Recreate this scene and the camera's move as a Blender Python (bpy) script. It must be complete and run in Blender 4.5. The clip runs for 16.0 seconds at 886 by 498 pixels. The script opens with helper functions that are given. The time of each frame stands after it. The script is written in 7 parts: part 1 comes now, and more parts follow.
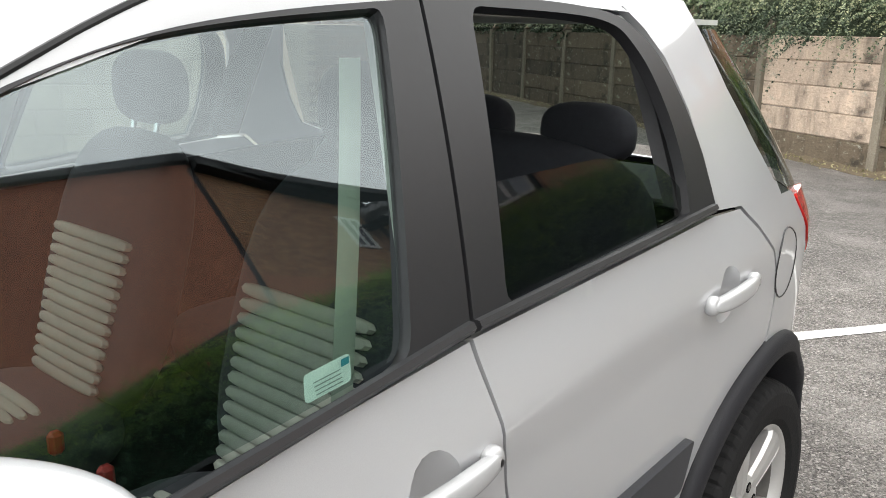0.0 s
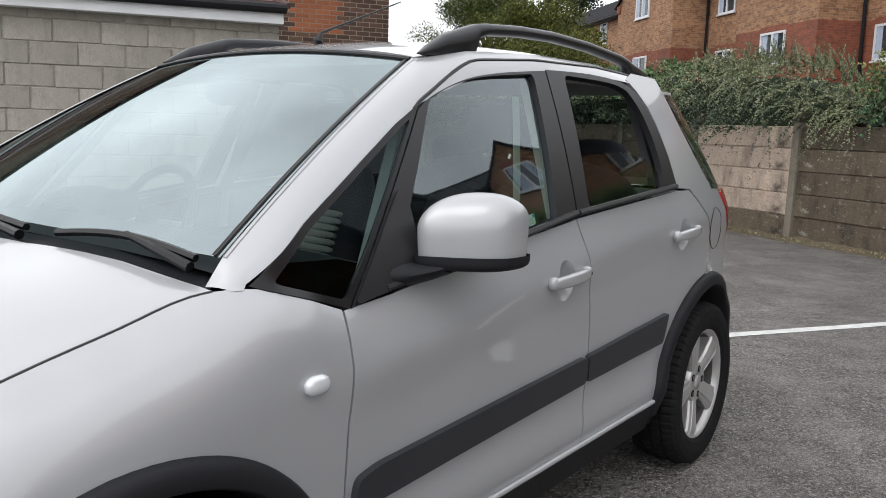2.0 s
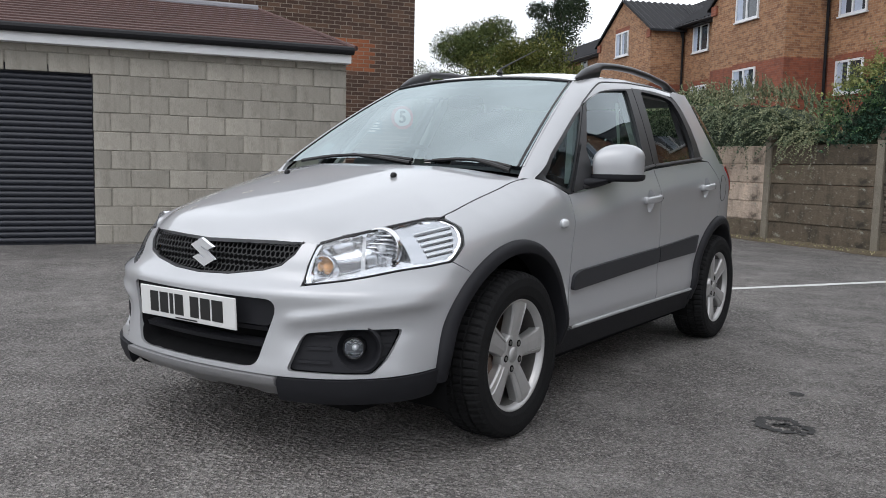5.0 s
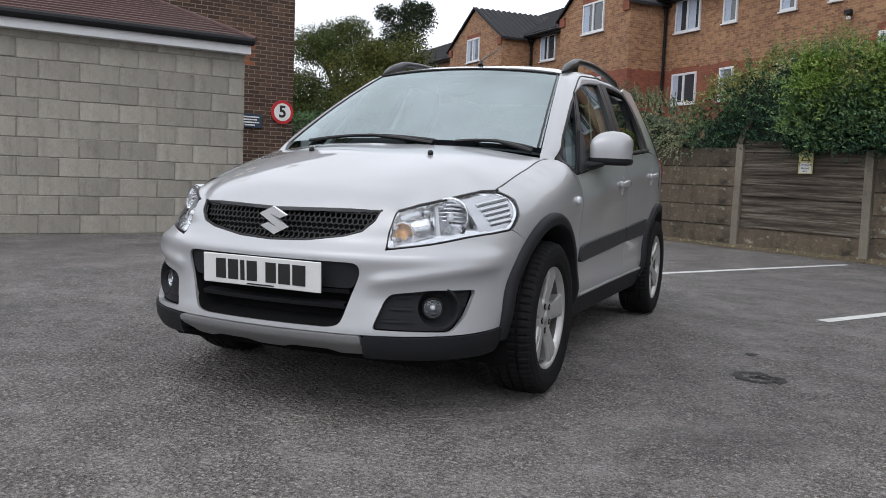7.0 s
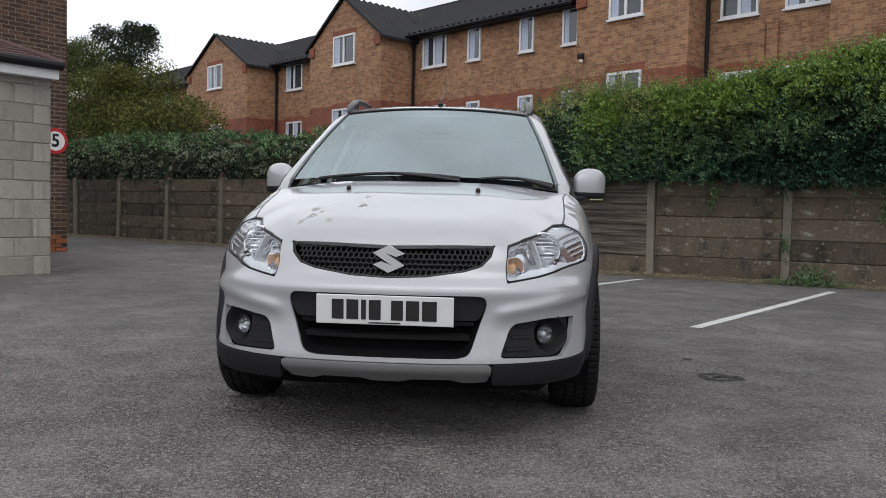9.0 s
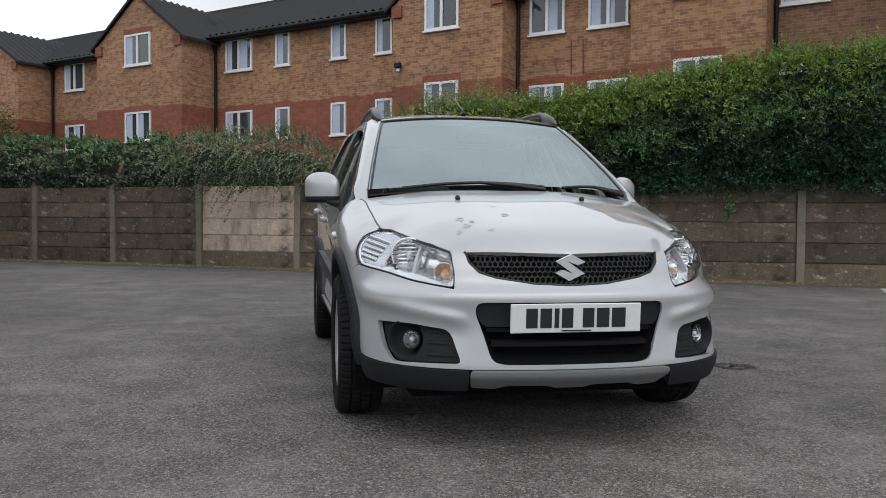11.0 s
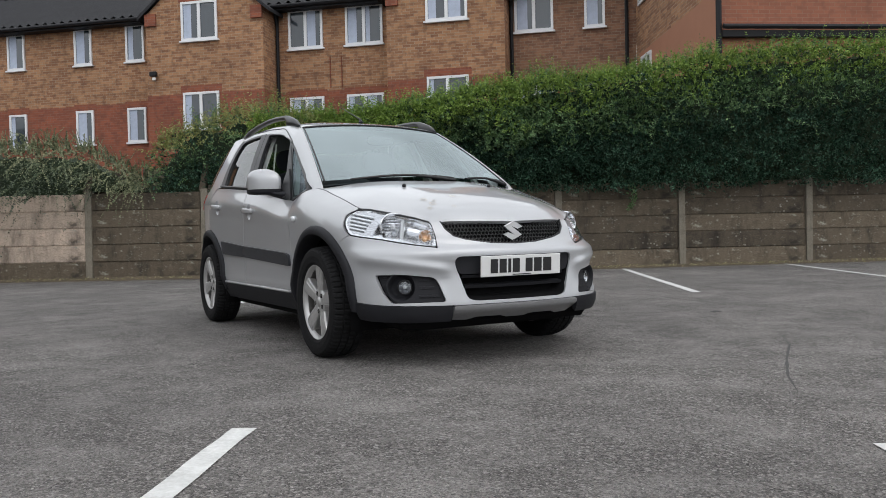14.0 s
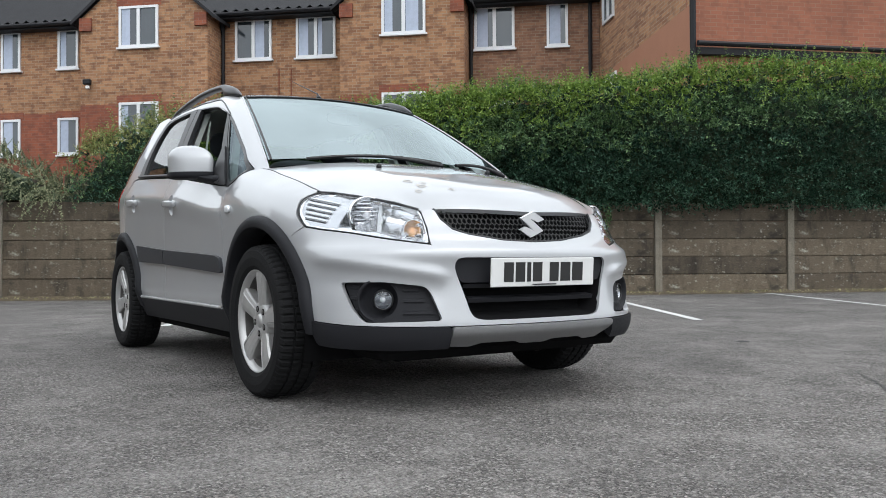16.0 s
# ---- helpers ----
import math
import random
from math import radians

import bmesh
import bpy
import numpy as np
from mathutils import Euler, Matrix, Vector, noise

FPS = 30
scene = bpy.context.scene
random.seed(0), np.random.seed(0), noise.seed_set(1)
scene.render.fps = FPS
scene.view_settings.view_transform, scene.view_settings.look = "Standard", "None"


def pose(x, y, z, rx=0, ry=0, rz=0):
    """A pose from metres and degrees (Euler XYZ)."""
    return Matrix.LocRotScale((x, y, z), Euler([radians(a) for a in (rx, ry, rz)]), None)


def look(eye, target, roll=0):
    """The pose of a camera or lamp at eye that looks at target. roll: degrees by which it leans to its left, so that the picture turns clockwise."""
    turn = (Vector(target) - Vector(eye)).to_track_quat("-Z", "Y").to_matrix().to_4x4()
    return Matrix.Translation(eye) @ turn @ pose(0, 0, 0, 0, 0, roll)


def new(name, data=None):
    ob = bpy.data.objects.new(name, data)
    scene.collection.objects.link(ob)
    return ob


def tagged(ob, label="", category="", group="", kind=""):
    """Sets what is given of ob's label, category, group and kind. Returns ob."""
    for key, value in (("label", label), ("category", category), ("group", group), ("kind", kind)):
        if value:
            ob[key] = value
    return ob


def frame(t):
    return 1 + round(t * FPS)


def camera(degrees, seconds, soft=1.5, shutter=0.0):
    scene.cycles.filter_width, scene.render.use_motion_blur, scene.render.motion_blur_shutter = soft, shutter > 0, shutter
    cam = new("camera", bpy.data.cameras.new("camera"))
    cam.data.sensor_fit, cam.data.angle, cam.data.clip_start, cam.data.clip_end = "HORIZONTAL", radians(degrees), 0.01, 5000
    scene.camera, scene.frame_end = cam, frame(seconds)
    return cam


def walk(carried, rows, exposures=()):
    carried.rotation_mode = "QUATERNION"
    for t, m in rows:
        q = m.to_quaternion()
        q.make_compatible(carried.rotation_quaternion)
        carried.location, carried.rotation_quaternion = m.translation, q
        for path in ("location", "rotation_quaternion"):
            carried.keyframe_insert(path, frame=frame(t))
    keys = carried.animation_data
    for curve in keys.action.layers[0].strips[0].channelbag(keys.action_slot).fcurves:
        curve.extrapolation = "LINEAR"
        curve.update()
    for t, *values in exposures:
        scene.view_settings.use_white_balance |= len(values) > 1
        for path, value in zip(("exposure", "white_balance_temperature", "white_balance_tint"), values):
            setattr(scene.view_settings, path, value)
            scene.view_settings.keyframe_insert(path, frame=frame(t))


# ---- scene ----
cam = camera(55.9, 16.0, soft=0.9)
PATH = [
    (0, (1.434, 0.643, 1.437), (0.181, 2.117, 0.932), 1.0),
    (0.5, (1.576, 0.329, 1.387), (0.337, 1.859, 1.036), 1.7),
    (1, (1.648, -0.031, 1.367), (0.456, 1.54, 1.038), 2.8),
    (1.5, (1.798, -0.361, 1.325), (0.645, 1.243, 1.011), 2.6),
    (2, (1.923, -0.707, 1.301), (0.745, 0.884, 1.014), 1.7),
    (2.5, (2.017, -1.097, 1.253), (0.846, 0.508, 1.025), 1.2),
    (3, (2.172, -1.469, 1.202), (1.009, 0.144, 0.986), 1.3),
    (3.5, (2.314, -1.819, 1.175), (1.116, -0.231, 0.964), 1.2),
    (4, (2.345, -2.17, 1.138), (1.179, -0.557, 0.936), 1.2),
    (4.5, (2.407, -2.479, 1.109), (1.27, -0.846, 0.908), 0.9),
    (4.7, (2.439, -2.601, 1.085), (1.296, -0.972, 0.885), 1.2),
    (6.8, (1.926, -3.369, 0.926), (1.015, -1.599, 0.739), 1.9),
    (7, (1.841, -3.405, 0.922), (1.036, -1.583, 0.74), 2.3),
    (7.5, (1.534, -3.591, 0.936), (0.899, -1.7, 0.788), 2.1),
    (8, (1.18, -3.719, 0.918), (0.621, -1.803, 0.784), 1.2),
    (8.5, (0.833, -3.824, 0.925), (0.435, -1.868, 0.806), 1.3),
    (9, (0.481, -3.971, 0.917), (0.309, -1.981, 0.821), 1.3),
    (9.2, (0.34, -4.012, 0.907), (0.217, -2.018, 0.818), 1.3),
    (11.5, (-1.48, -3.898, 0.906), (-0.917, -1.98, 0.845), -0.1),
    (12, (-1.825, -3.91, 0.898), (-1.075, -2.056, 0.847), -0.7),
    (12.5, (-2.132, -3.924, 0.884), (-1.279, -2.115, 0.847), -1.3),
    (13, (-2.402, -4.135, 0.864), (-1.444, -2.379, 0.832), -1.5),
    (13.5, (-2.541, -4.407, 0.836), (-1.529, -2.682, 0.809), -1.8),
    (14, (-2.592, -4.623, 0.737), (-1.61, -2.881, 0.689), -1.3),
    (14.5, (-2.604, -4.632, 0.624), (-1.594, -2.905, 0.595), -1.0),
    (15, (-2.557, -4.457, 0.609), (-1.507, -2.755, 0.589), 0.0),
    (15.5, (-2.289, -3.804, 0.632), (-1.224, -2.111, 0.606), -0.2),
    (16, (-2.125, -3.414, 0.586), (-1.031, -1.74, 0.609), -0.3),
]
LIGHTNESS = [(0, 1.5, 6900, 10), (0.5, 1.06, 6800, 11), (1, 0.83, 6650, 12), (1.5, 0.64, 6600, 12), (2.5, 0.42, 6480, 12), (3.5, 0.34, 6400, 12), (4.7, 0.3, 6330, 12), (7, 0.18, 6300, 13), (9, -0.02, 6400, 12), (12.5, 0.11, 6350, 11), (14.5, 0.24, 6450, 11), (15, 0.28, 6420, 10), (16, 0.62, 6300, 9)]
walk(cam, [(t, look(eye, target, roll)) for t, eye, target, roll in PATH], LIGHTNESS)

# ---------------------------------------------------------------- light
world = bpy.data.worlds.new("overcast_sky")
scene.world = world
world.use_nodes = True
wn, wl = world.node_tree.nodes, world.node_tree.links
sky = wn.new("ShaderNodeTexSky")
sky.sky_type, sky.sun_disc = "NISHITA", False
sky.sun_elevation, sky.sun_rotation = radians(52), radians(200)
sky.air_density, sky.dust_density, sky.ozone_density = 1.0, 4.0, 1.0
grey = wn.new("ShaderNodeHueSaturation")
grey.inputs["Saturation"].default_value = 0.16
clouds = wn.new("ShaderNodeTexNoise")
clouds.inputs["Scale"].default_value, clouds.inputs["Detail"].default_value = 2.6, 6.0
cloud_map = wn.new("ShaderNodeMapRange")
cloud_map.inputs["To Min"].default_value, cloud_map.inputs["To Max"].default_value = 0.72, 1.24
cloud_map.inputs["From Min"].default_value, cloud_map.inputs["From Max"].default_value = 0.3, 0.7
sky_mix = wn.new("ShaderNodeMix")
sky_mix.data_type, sky_mix.blend_type = "RGBA", "MULTIPLY"
sky_mix.inputs["Factor"].default_value = 1.0
wl.new(sky.outputs["Color"], grey.inputs["Color"])
wl.new(clouds.outputs["Fac"], cloud_map.inputs["Value"])
wl.new(grey.outputs["Color"], sky_mix.inputs[6])
wl.new(cloud_map.outputs["Result"], sky_mix.inputs[7])
# an even cloud layer over the clear sky, brighter towards the zenith
where = wn.new("ShaderNodeTexCoord")
height = wn.new("ShaderNodeSeparateXYZ")
layer = wn.new("ShaderNodeMapRange")
layer.inputs["From Min"].default_value, layer.inputs["From Max"].default_value = 0.12, 0.4
layer.inputs["To Min"].default_value, layer.inputs["To Max"].default_value = 0.8, 1.0
wl.new(where.outputs["Generated"], height.inputs[0])
wl.new(height.outputs["Z"], layer.inputs["Value"])
veil = wn.new("ShaderNodeMix")
veil.data_type, veil.blend_type = "RGBA", "MULTIPLY"
veil.inputs["Factor"].default_value = 1.0
veil.inputs[6].default_value = (0.93, 0.968, 1.0, 1)
wl.new(layer.outputs["Result"], veil.inputs[7])
veil2 = wn.new("ShaderNodeMix")
veil2.data_type, veil2.blend_type = "RGBA", "MULTIPLY"
veil2.inputs["Factor"].default_value = 1.0
wl.new(veil.outputs[2], veil2.inputs[6])
wl.new(cloud_map.outputs["Result"], veil2.inputs[7])
back2 = wn.new("ShaderNodeBackground")
back2.inputs["Strength"].default_value = 1.0
wl.new(veil2.outputs[2], back2.inputs["Color"])
both_skies = wn.new("ShaderNodeAddShader")
wl.new(sky_mix.outputs[2], wn["Background"].inputs["Color"])
wn["Background"].inputs["Strength"].default_value = 0.05
wl.new(wn["Background"].outputs[0], both_skies.inputs[0])
wl.new(back2.outputs[0], both_skies.inputs[1])
wl.new(both_skies.outputs[0], wn["World Output"].inputs["Surface"])

sun = new("sun", bpy.data.lights.new("sun", "SUN"))
sun.data.energy, sun.data.angle, sun.data.color = 0.35, radians(30), (1.0, 0.97, 0.93)
sun.matrix_basis = look((6, -9, 16), (0, 0, 0))

# ---------------------------------------------------------------- materials
def nodes_of(name):
    m = bpy.data.materials.new(name)
    m.use_nodes = True
    return m, m.node_tree.nodes, m.node_tree.links, m.node_tree.nodes["Principled BSDF"]


def rgba(c, k=1.0):
    return (min(1, c[0] * k), min(1, c[1] * k), min(1, c[2] * k), 1)


def link_math(n, l, op, a, b=None):
    node = n.new("ShaderNodeMath")
    node.operation = op
    for i, v in enumerate((a, b)):
        if v is None:
            continue
        if isinstance(v, (int, float)):
            node.inputs[i].default_value = v
        else:
            l.new(v, node.inputs[i])
    return node.outputs[0]


def noise_of(n, l, vec, scale, detail=4.0, rough=0.6):
    t = n.new("ShaderNodeTexNoise")
    t.inputs["Scale"].default_value, t.inputs["Detail"].default_value, t.inputs["Roughness"].default_value = scale, detail, rough
    if vec is not None:
        l.new(vec, t.inputs["Vector"])
    return t.outputs["Fac"]


def ramp_of(n, l, fac, stops):
    r = n.new("ShaderNodeValToRGB")
    el = r.color_ramp.elements
    while len(el) < len(stops):
        el.new(0.5)
    for e, (p, c) in zip(el, stops):
        e.position, e.color = p, (c[0], c[1], c[2], 1)
    l.new(fac, r.inputs["Fac"])
    return r.outputs["Color"]


def mix_of(n, l, fac, a, b, blend="MIX"):
    m = n.new("ShaderNodeMix")
    m.data_type, m.blend_type = "RGBA", blend
    for sock, v in ((m.inputs[0], fac), (m.inputs[6], a), (m.inputs[7], b)):
        if isinstance(v, (int, float)):
            sock.default_value = v
        elif isinstance(v, tuple):
            sock.default_value = v if len(v) == 4 else (*v, 1)
        else:
            l.new(v, sock)
    return m.outputs[2]


def bump_of(n, l, bsdf, height, strength, distance):
    b = n.new("ShaderNodeBump")
    b.inputs["Strength"].default_value, b.inputs["Distance"].default_value = strength, distance
    l.new(height, b.inputs["Height"])
    l.new(b.outputs["Normal"], bsdf.inputs["Normal"])


def mat(name, col, rough=0.6, metal=0.0, var=0.15, scale=3.0, fine=60.0, bump=0.0, coat=0.0, spec=0.5, each=0.0):
    """A worn surface: colour variation at two scales, fine relief; each: spread of shade from piece to piece."""
    m, n, l, b = nodes_of(name)
    co = n.new("ShaderNodeTexCoord").outputs["Object"]
    big, small = noise_of(n, l, co, scale), noise_of(n, l, co, fine, 3.0)
    c = mix_of(n, l, big, rgba(col, 1 - var), rgba(col, 1 + var))
    c = mix_of(n, l, 0.5 * var, c, ramp_of(n, l, small, [(0.3, (0.1, 0.1, 0.1)), (0.7, (0.9, 0.9, 0.9))]), "OVERLAY")
    if each:
        info = n.new("ShaderNodeObjectInfo").outputs["Random"]
        shade = n.new("ShaderNodeMapRange")
        shade.inputs["To Min"].default_value, shade.inputs["To Max"].default_value = 1 - each, 1 + each
        l.new(info, shade.inputs["Value"])
        c = mix_of(n, l, 1.0, c, shade.outputs[0], "MULTIPLY")
    l.new(c, b.inputs["Base Color"])
    b.inputs["Roughness"].default_value, b.inputs["Metallic"].default_value = rough, metal
    b.inputs["Coat Weight"].default_value, b.inputs["Coat Roughness"].default_value = coat, 0.04
    b.inputs["Specular IOR Level"].default_value = spec
    if bump:
        bump_of(n, l, b, small, bump, 0.01)
    return m


def glass(name, tint, ior=1.5, gloss=(1.0, 1.0, 1.0)):
    m, n, l, b = nodes_of(name)
    n.remove(b)
    clear, shine, mix = n.new("ShaderNodeBsdfTransparent"), n.new("ShaderNodeBsdfGlossy"), n.new("ShaderNodeMixShader")
    facing = n.new("ShaderNodeLayerWeight")
    facing.inputs["Blend"].default_value = 0.5
    base = ((ior - 1) / (ior + 1)) ** 2
    fres = n.new("ShaderNodeMath")
    fres.operation = "MULTIPLY_ADD"
    l.new(link_math(n, l, "POWER", facing.outputs["Facing"], 5.0), fres.inputs[0])
    fres.inputs[1].default_value, fres.inputs[2].default_value = 1 - base, base
    clear.inputs["Color"].default_value, shine.inputs["Roughness"].default_value = (*tint, 1), 0.02
    shine.inputs["Color"].default_value = (*gloss, 1)
    l.new(fres.outputs[0], mix.inputs[0])
    l.new(clear.outputs[0], mix.inputs[1])
    l.new(shine.outputs[0], mix.inputs[2])
    l.new(mix.outputs[0], n["Material Output"].inputs["Surface"])
    return m


def brick_mat(name, c1, c2, c3, mortar):
    m, n, l, b = nodes_of(name)
    co = n.new("ShaderNodeTexCoord").outputs["Object"]
    sep, comb = n.new("ShaderNodeSeparateXYZ"), n.new("ShaderNodeCombineXYZ")
    l.new(co, sep.inputs[0])
    l.new(link_math(n, l, "ADD", sep.outputs[0], sep.outputs[1]), comb.inputs[0])
    l.new(sep.outputs[2], comb.inputs[1])
    t = n.new("ShaderNodeTexBrick")
    l.new(comb.outputs[0], t.inputs["Vector"])
    t.inputs["Scale"].default_value, t.inputs["Brick Width"].default_value, t.inputs["Row Height"].default_value = 1.0, 0.225, 0.075
    t.inputs["Mortar Size"].default_value, t.inputs["Mortar Smooth"].default_value = 0.006, 0.2
    t.inputs["Color1"].default_value, t.inputs["Color2"].default_value, t.inputs["Mortar"].default_value = rgba(c1), rgba(c2), rgba(mortar)
    big = noise_of(n, l, co, 0.6)
    patch = noise_of(n, l, comb.outputs[0], 5.0, 2.0)
    c = mix_of(n, l, ramp_of(n, l, patch, [(0.5, (0, 0, 0)), (0.7, (0.7, 0.7, 0.7))]), t.outputs["Color"], rgba(c3))
    c = mix_of(n, l, 0.35, c, ramp_of(n, l, big, [(0.3, (0.3, 0.3, 0.3)), (0.7, (0.7, 0.7, 0.7))]), "OVERLAY")
    l.new(c, b.inputs["Base Color"])
    b.inputs["Roughness"].default_value = 0.9
    bump_of(n, l, b, t.outputs["Fac"], -0.5, 0.01)
    return m


def asphalt_mat():
    m, n, l, b = nodes_of("worn_asphalt")
    co = n.new("ShaderNodeTexCoord").outputs["Object"]

    def chips(scale):
        v = n.new("ShaderNodeTexVoronoi")
        v.inputs["Scale"].default_value = scale
        l.new(co, v.inputs["Vector"])
        return v
    stones, gravel = chips(150.0), chips(48.0)
    fine, mid, big = noise_of(n, l, co, 190.0, 3.0), noise_of(n, l, co, 2.2, 8.0, 0.74), noise_of(n, l, co, 0.33, 5.0)
    c = ramp_of(n, l, stones.outputs["Color"], [(0.0, (0.034, 0.032, 0.0305)), (0.55, (0.148, 0.139, 0.132)), (0.82, (0.25, 0.234, 0.222)), (1.0, (0.48, 0.45, 0.428))])
    # larger pale stones in the worn skin
    pale = ramp_of(n, l, gravel.outputs["Color"], [(0.5, (0, 0, 0)), (0.8, (0.85, 0.85, 0.85))])
    pale = mix_of(n, l, 1.0, pale, ramp_of(n, l, gravel.outputs["Distance"], [(0.25, (1, 1, 1)), (0.5, (0, 0, 0))]), "MULTIPLY")
    c = mix_of(n, l, pale, c, (0.36, 0.34, 0.324))
    worn = ramp_of(n, l, mid, [(0.46, (0, 0, 0)), (0.62, (0.8, 0.8, 0.8))])
    worn = mix_of(n, l, 1.0, worn, ramp_of(n, l, noise_of(n, l, co, 70.0, 4.0, 0.75), [(0.42, (0.12, 0.12, 0.12)), (0.58, (1, 1, 1))]), "MULTIPLY")
    c = mix_of(n, l, worn, c, (0.31, 0.294, 0.28))
    c = mix_of(n, l, 0.7, c, ramp_of(n, l, big, [(0.33, (0.37, 0.37, 0.37)), (0.68, (0.64, 0.64, 0.63))]), "OVERLAY")
    c = mix_of(n, l, 0.75, c, ramp_of(n, l, fine, [(0.32, (0.2, 0.2, 0.2)), (0.68, (0.8, 0.8, 0.8))]), "OVERLAY")
    # darker damp drifts
    damp = ramp_of(n, l, noise_of(n, l, co, 0.9, 6.0, 0.66), [(0.55, (0, 0, 0)), (0.7, (0.4, 0.4, 0.4))])
    c = mix_of(n, l, damp, c, (0.065, 0.062, 0.06))
    l.new(c, b.inputs["Base Color"])
    b.inputs["Roughness"].default_value, b.inputs["Specular IOR Level"].default_value = 0.88, 0.3
    lumps = link_math(n, l, "ADD", link_math(n, l, "MULTIPLY", gravel.outputs["Distance"], 1.6), noise_of(n, l, co, 38.0, 5.0, 0.7))
    bump_of(n, l, b, link_math(n, l, "ADD", lumps, link_math(n, l, "MULTIPLY", stones.outputs["Distance"], 0.6)), 0.85, 0.022)
    return m


def concrete_mat(name, col, moss=0.3, each=0.12, grain=0.3):
    m, n, l, b = nodes_of(name)
    co = n.new("ShaderNodeTexCoord").outputs["Object"]
    big, small, spots = noise_of(n, l, co, 1.7, 6.0, 0.65), noise_of(n, l, co, 70.0, 3.0), noise_of(n, l, co, 14.0, 3.0, 0.7)
    info = n.new("ShaderNodeObjectInfo").outputs["Random"]
    shade = n.new("ShaderNodeMapRange")
    shade.inputs["To Min"].default_value, shade.inputs["To Max"].default_value = 1 - each, 1 + each
    l.new(info, shade.inputs["Value"])
    mp = n.new("ShaderNodeMapping")
    mp.inputs["Scale"].default_value = (7.0, 7.0, 1.1)
    shift = n.new("ShaderNodeCombineXYZ")
    l.new(link_math(n, l, "MULTIPLY", info, 53.0), shift.inputs[0])
    l.new(co, mp.inputs["Vector"])
    l.new(shift.outputs[0], mp.inputs["Location"])
    streak = noise_of(n, l, mp.outputs[0], 1.0, 7.0, 0.68)
    c = mix_of(n, l, big, rgba(col, 0.6), rgba(col, 1.35))
    c = mix_of(n, l, ramp_of(n, l, streak, [(0.5, (0, 0, 0)), (0.68, (moss, moss, moss))]), c, rgba(col, 0.25))
    c = mix_of(n, l, ramp_of(n, l, streak, [(0.28, (0.6 * moss, 0.6 * moss, 0.6 * moss)), (0.42, (0, 0, 0))]), c, rgba(col, 1.7))
    c = mix_of(n, l, ramp_of(n, l, spots, [(0.6, (0, 0, 0)), (0.75, (moss, moss, moss))]), c, rgba((0.3, 0.3, 0.25)))
    c = mix_of(n, l, ramp_of(n, l, noise_of(n, l, co, 4.0, 6.0, 0.7), [(0.52, (0, 0, 0)), (0.7, (moss, moss, moss))]), c, rgba((0.022, 0.019, 0.014)))
    c = mix_of(n, l, 1.0, c, shade.outputs[0], "MULTIPLY")
    # pale round lichen in drifts
    mp2 = n.new("ShaderNodeMapping")
    mp2.inputs["Scale"].default_value = (1.8, 1.0, 1.0)
    l.new(co, mp2.inputs["Vector"])
    l.new(shift.outputs[0], mp2.inputs["Location"])
    cells = n.new("ShaderNodeTexVoronoi")
    cells.inputs["Scale"].default_value = 17.0
    l.new(mp2.outputs[0], cells.inputs["Vector"])
    dots = ramp_of(n, l, cells.outputs["Distance"], [(0.2, (1, 1, 1)), (0.3, (0, 0, 0))])
    drift = ramp_of(n, l, noise_of(n, l, mp2.outputs[0], 2.6, 4.0, 0.6), [(0.53, (0, 0, 0)), (0.68, (1.1 * moss, 1.1 * moss, 1.1 * moss))])
    lichen = mix_of(n, l, 1.0, dots, drift, "MULTIPLY")
    c = mix_of(n, l, lichen, c, rgba((0.27, 0.265, 0.225)))
    c = mix_of(n, l, grain, c, ramp_of(n, l, small, [(0.3, (0.2, 0.2, 0.2)), (0.7, (0.8, 0.8, 0.8))]), "OVERLAY")
    l.new(c, b.inputs["Base Color"])
    b.inputs["Roughness"].default_value = 0.93
    bump_of(n, l, b, small, 0.5, 0.008)
    return m


def leaf_mat(name, c1, c2, c3):
    m, n, l, b = nodes_of(name)
    rnd = n.new("ShaderNodeNewGeometry").outputs["Random Per Island"]
    l.new(ramp_of(n, l, rnd, [(0.0, c1), (0.55, c2), (1.0, c3)]), b.inputs["Base Color"])
    b.inputs["Roughness"].default_value, b.inputs["Specular IOR Level"].default_value = 0.65, 0.14
    return m


def wood_mat():
    m, n, l, b = nodes_of("split_grey_timber")
    co = n.new("ShaderNodeTexCoord").outputs["Object"]
    info = n.new("ShaderNodeObjectInfo").outputs["Random"]
    mp = n.new("ShaderNodeMapping")
    mp.inputs["Scale"].default_value = (1.1, 5.0, 13.0)
    shift = n.new("ShaderNodeCombineXYZ")
    l.new(link_math(n, l, "MULTIPLY", info, 37.0), shift.inputs[2])
    l.new(co, mp.inputs["Vector"])
    l.new(shift.outputs[0], mp.inputs["Location"])
    grain, big = noise_of(n, l, mp.outputs[0], 1.6, 8.0, 0.7), noise_of(n, l, co, 3.0)
    c = ramp_of(n, l, grain, [(0.3, (0.016, 0.013, 0.011)), (0.48, (0.075, 0.062, 0.05)), (0.7, (0.24, 0.21, 0.175))])
    c = mix_of(n, l, 0.6, c, ramp_of(n, l, big, [(0.3, (0.3, 0.3, 0.3)), (0.7, (0.65, 0.65, 0.62))]), "OVERLAY")
    l.new(c, b.inputs["Base Color"])
    b.inputs["Roughness"].default_value, b.inputs["Specular IOR Level"].default_value = 0.92, 0.2
    bump_of(n, l, b, grain, 0.9, 0.03)
    return m


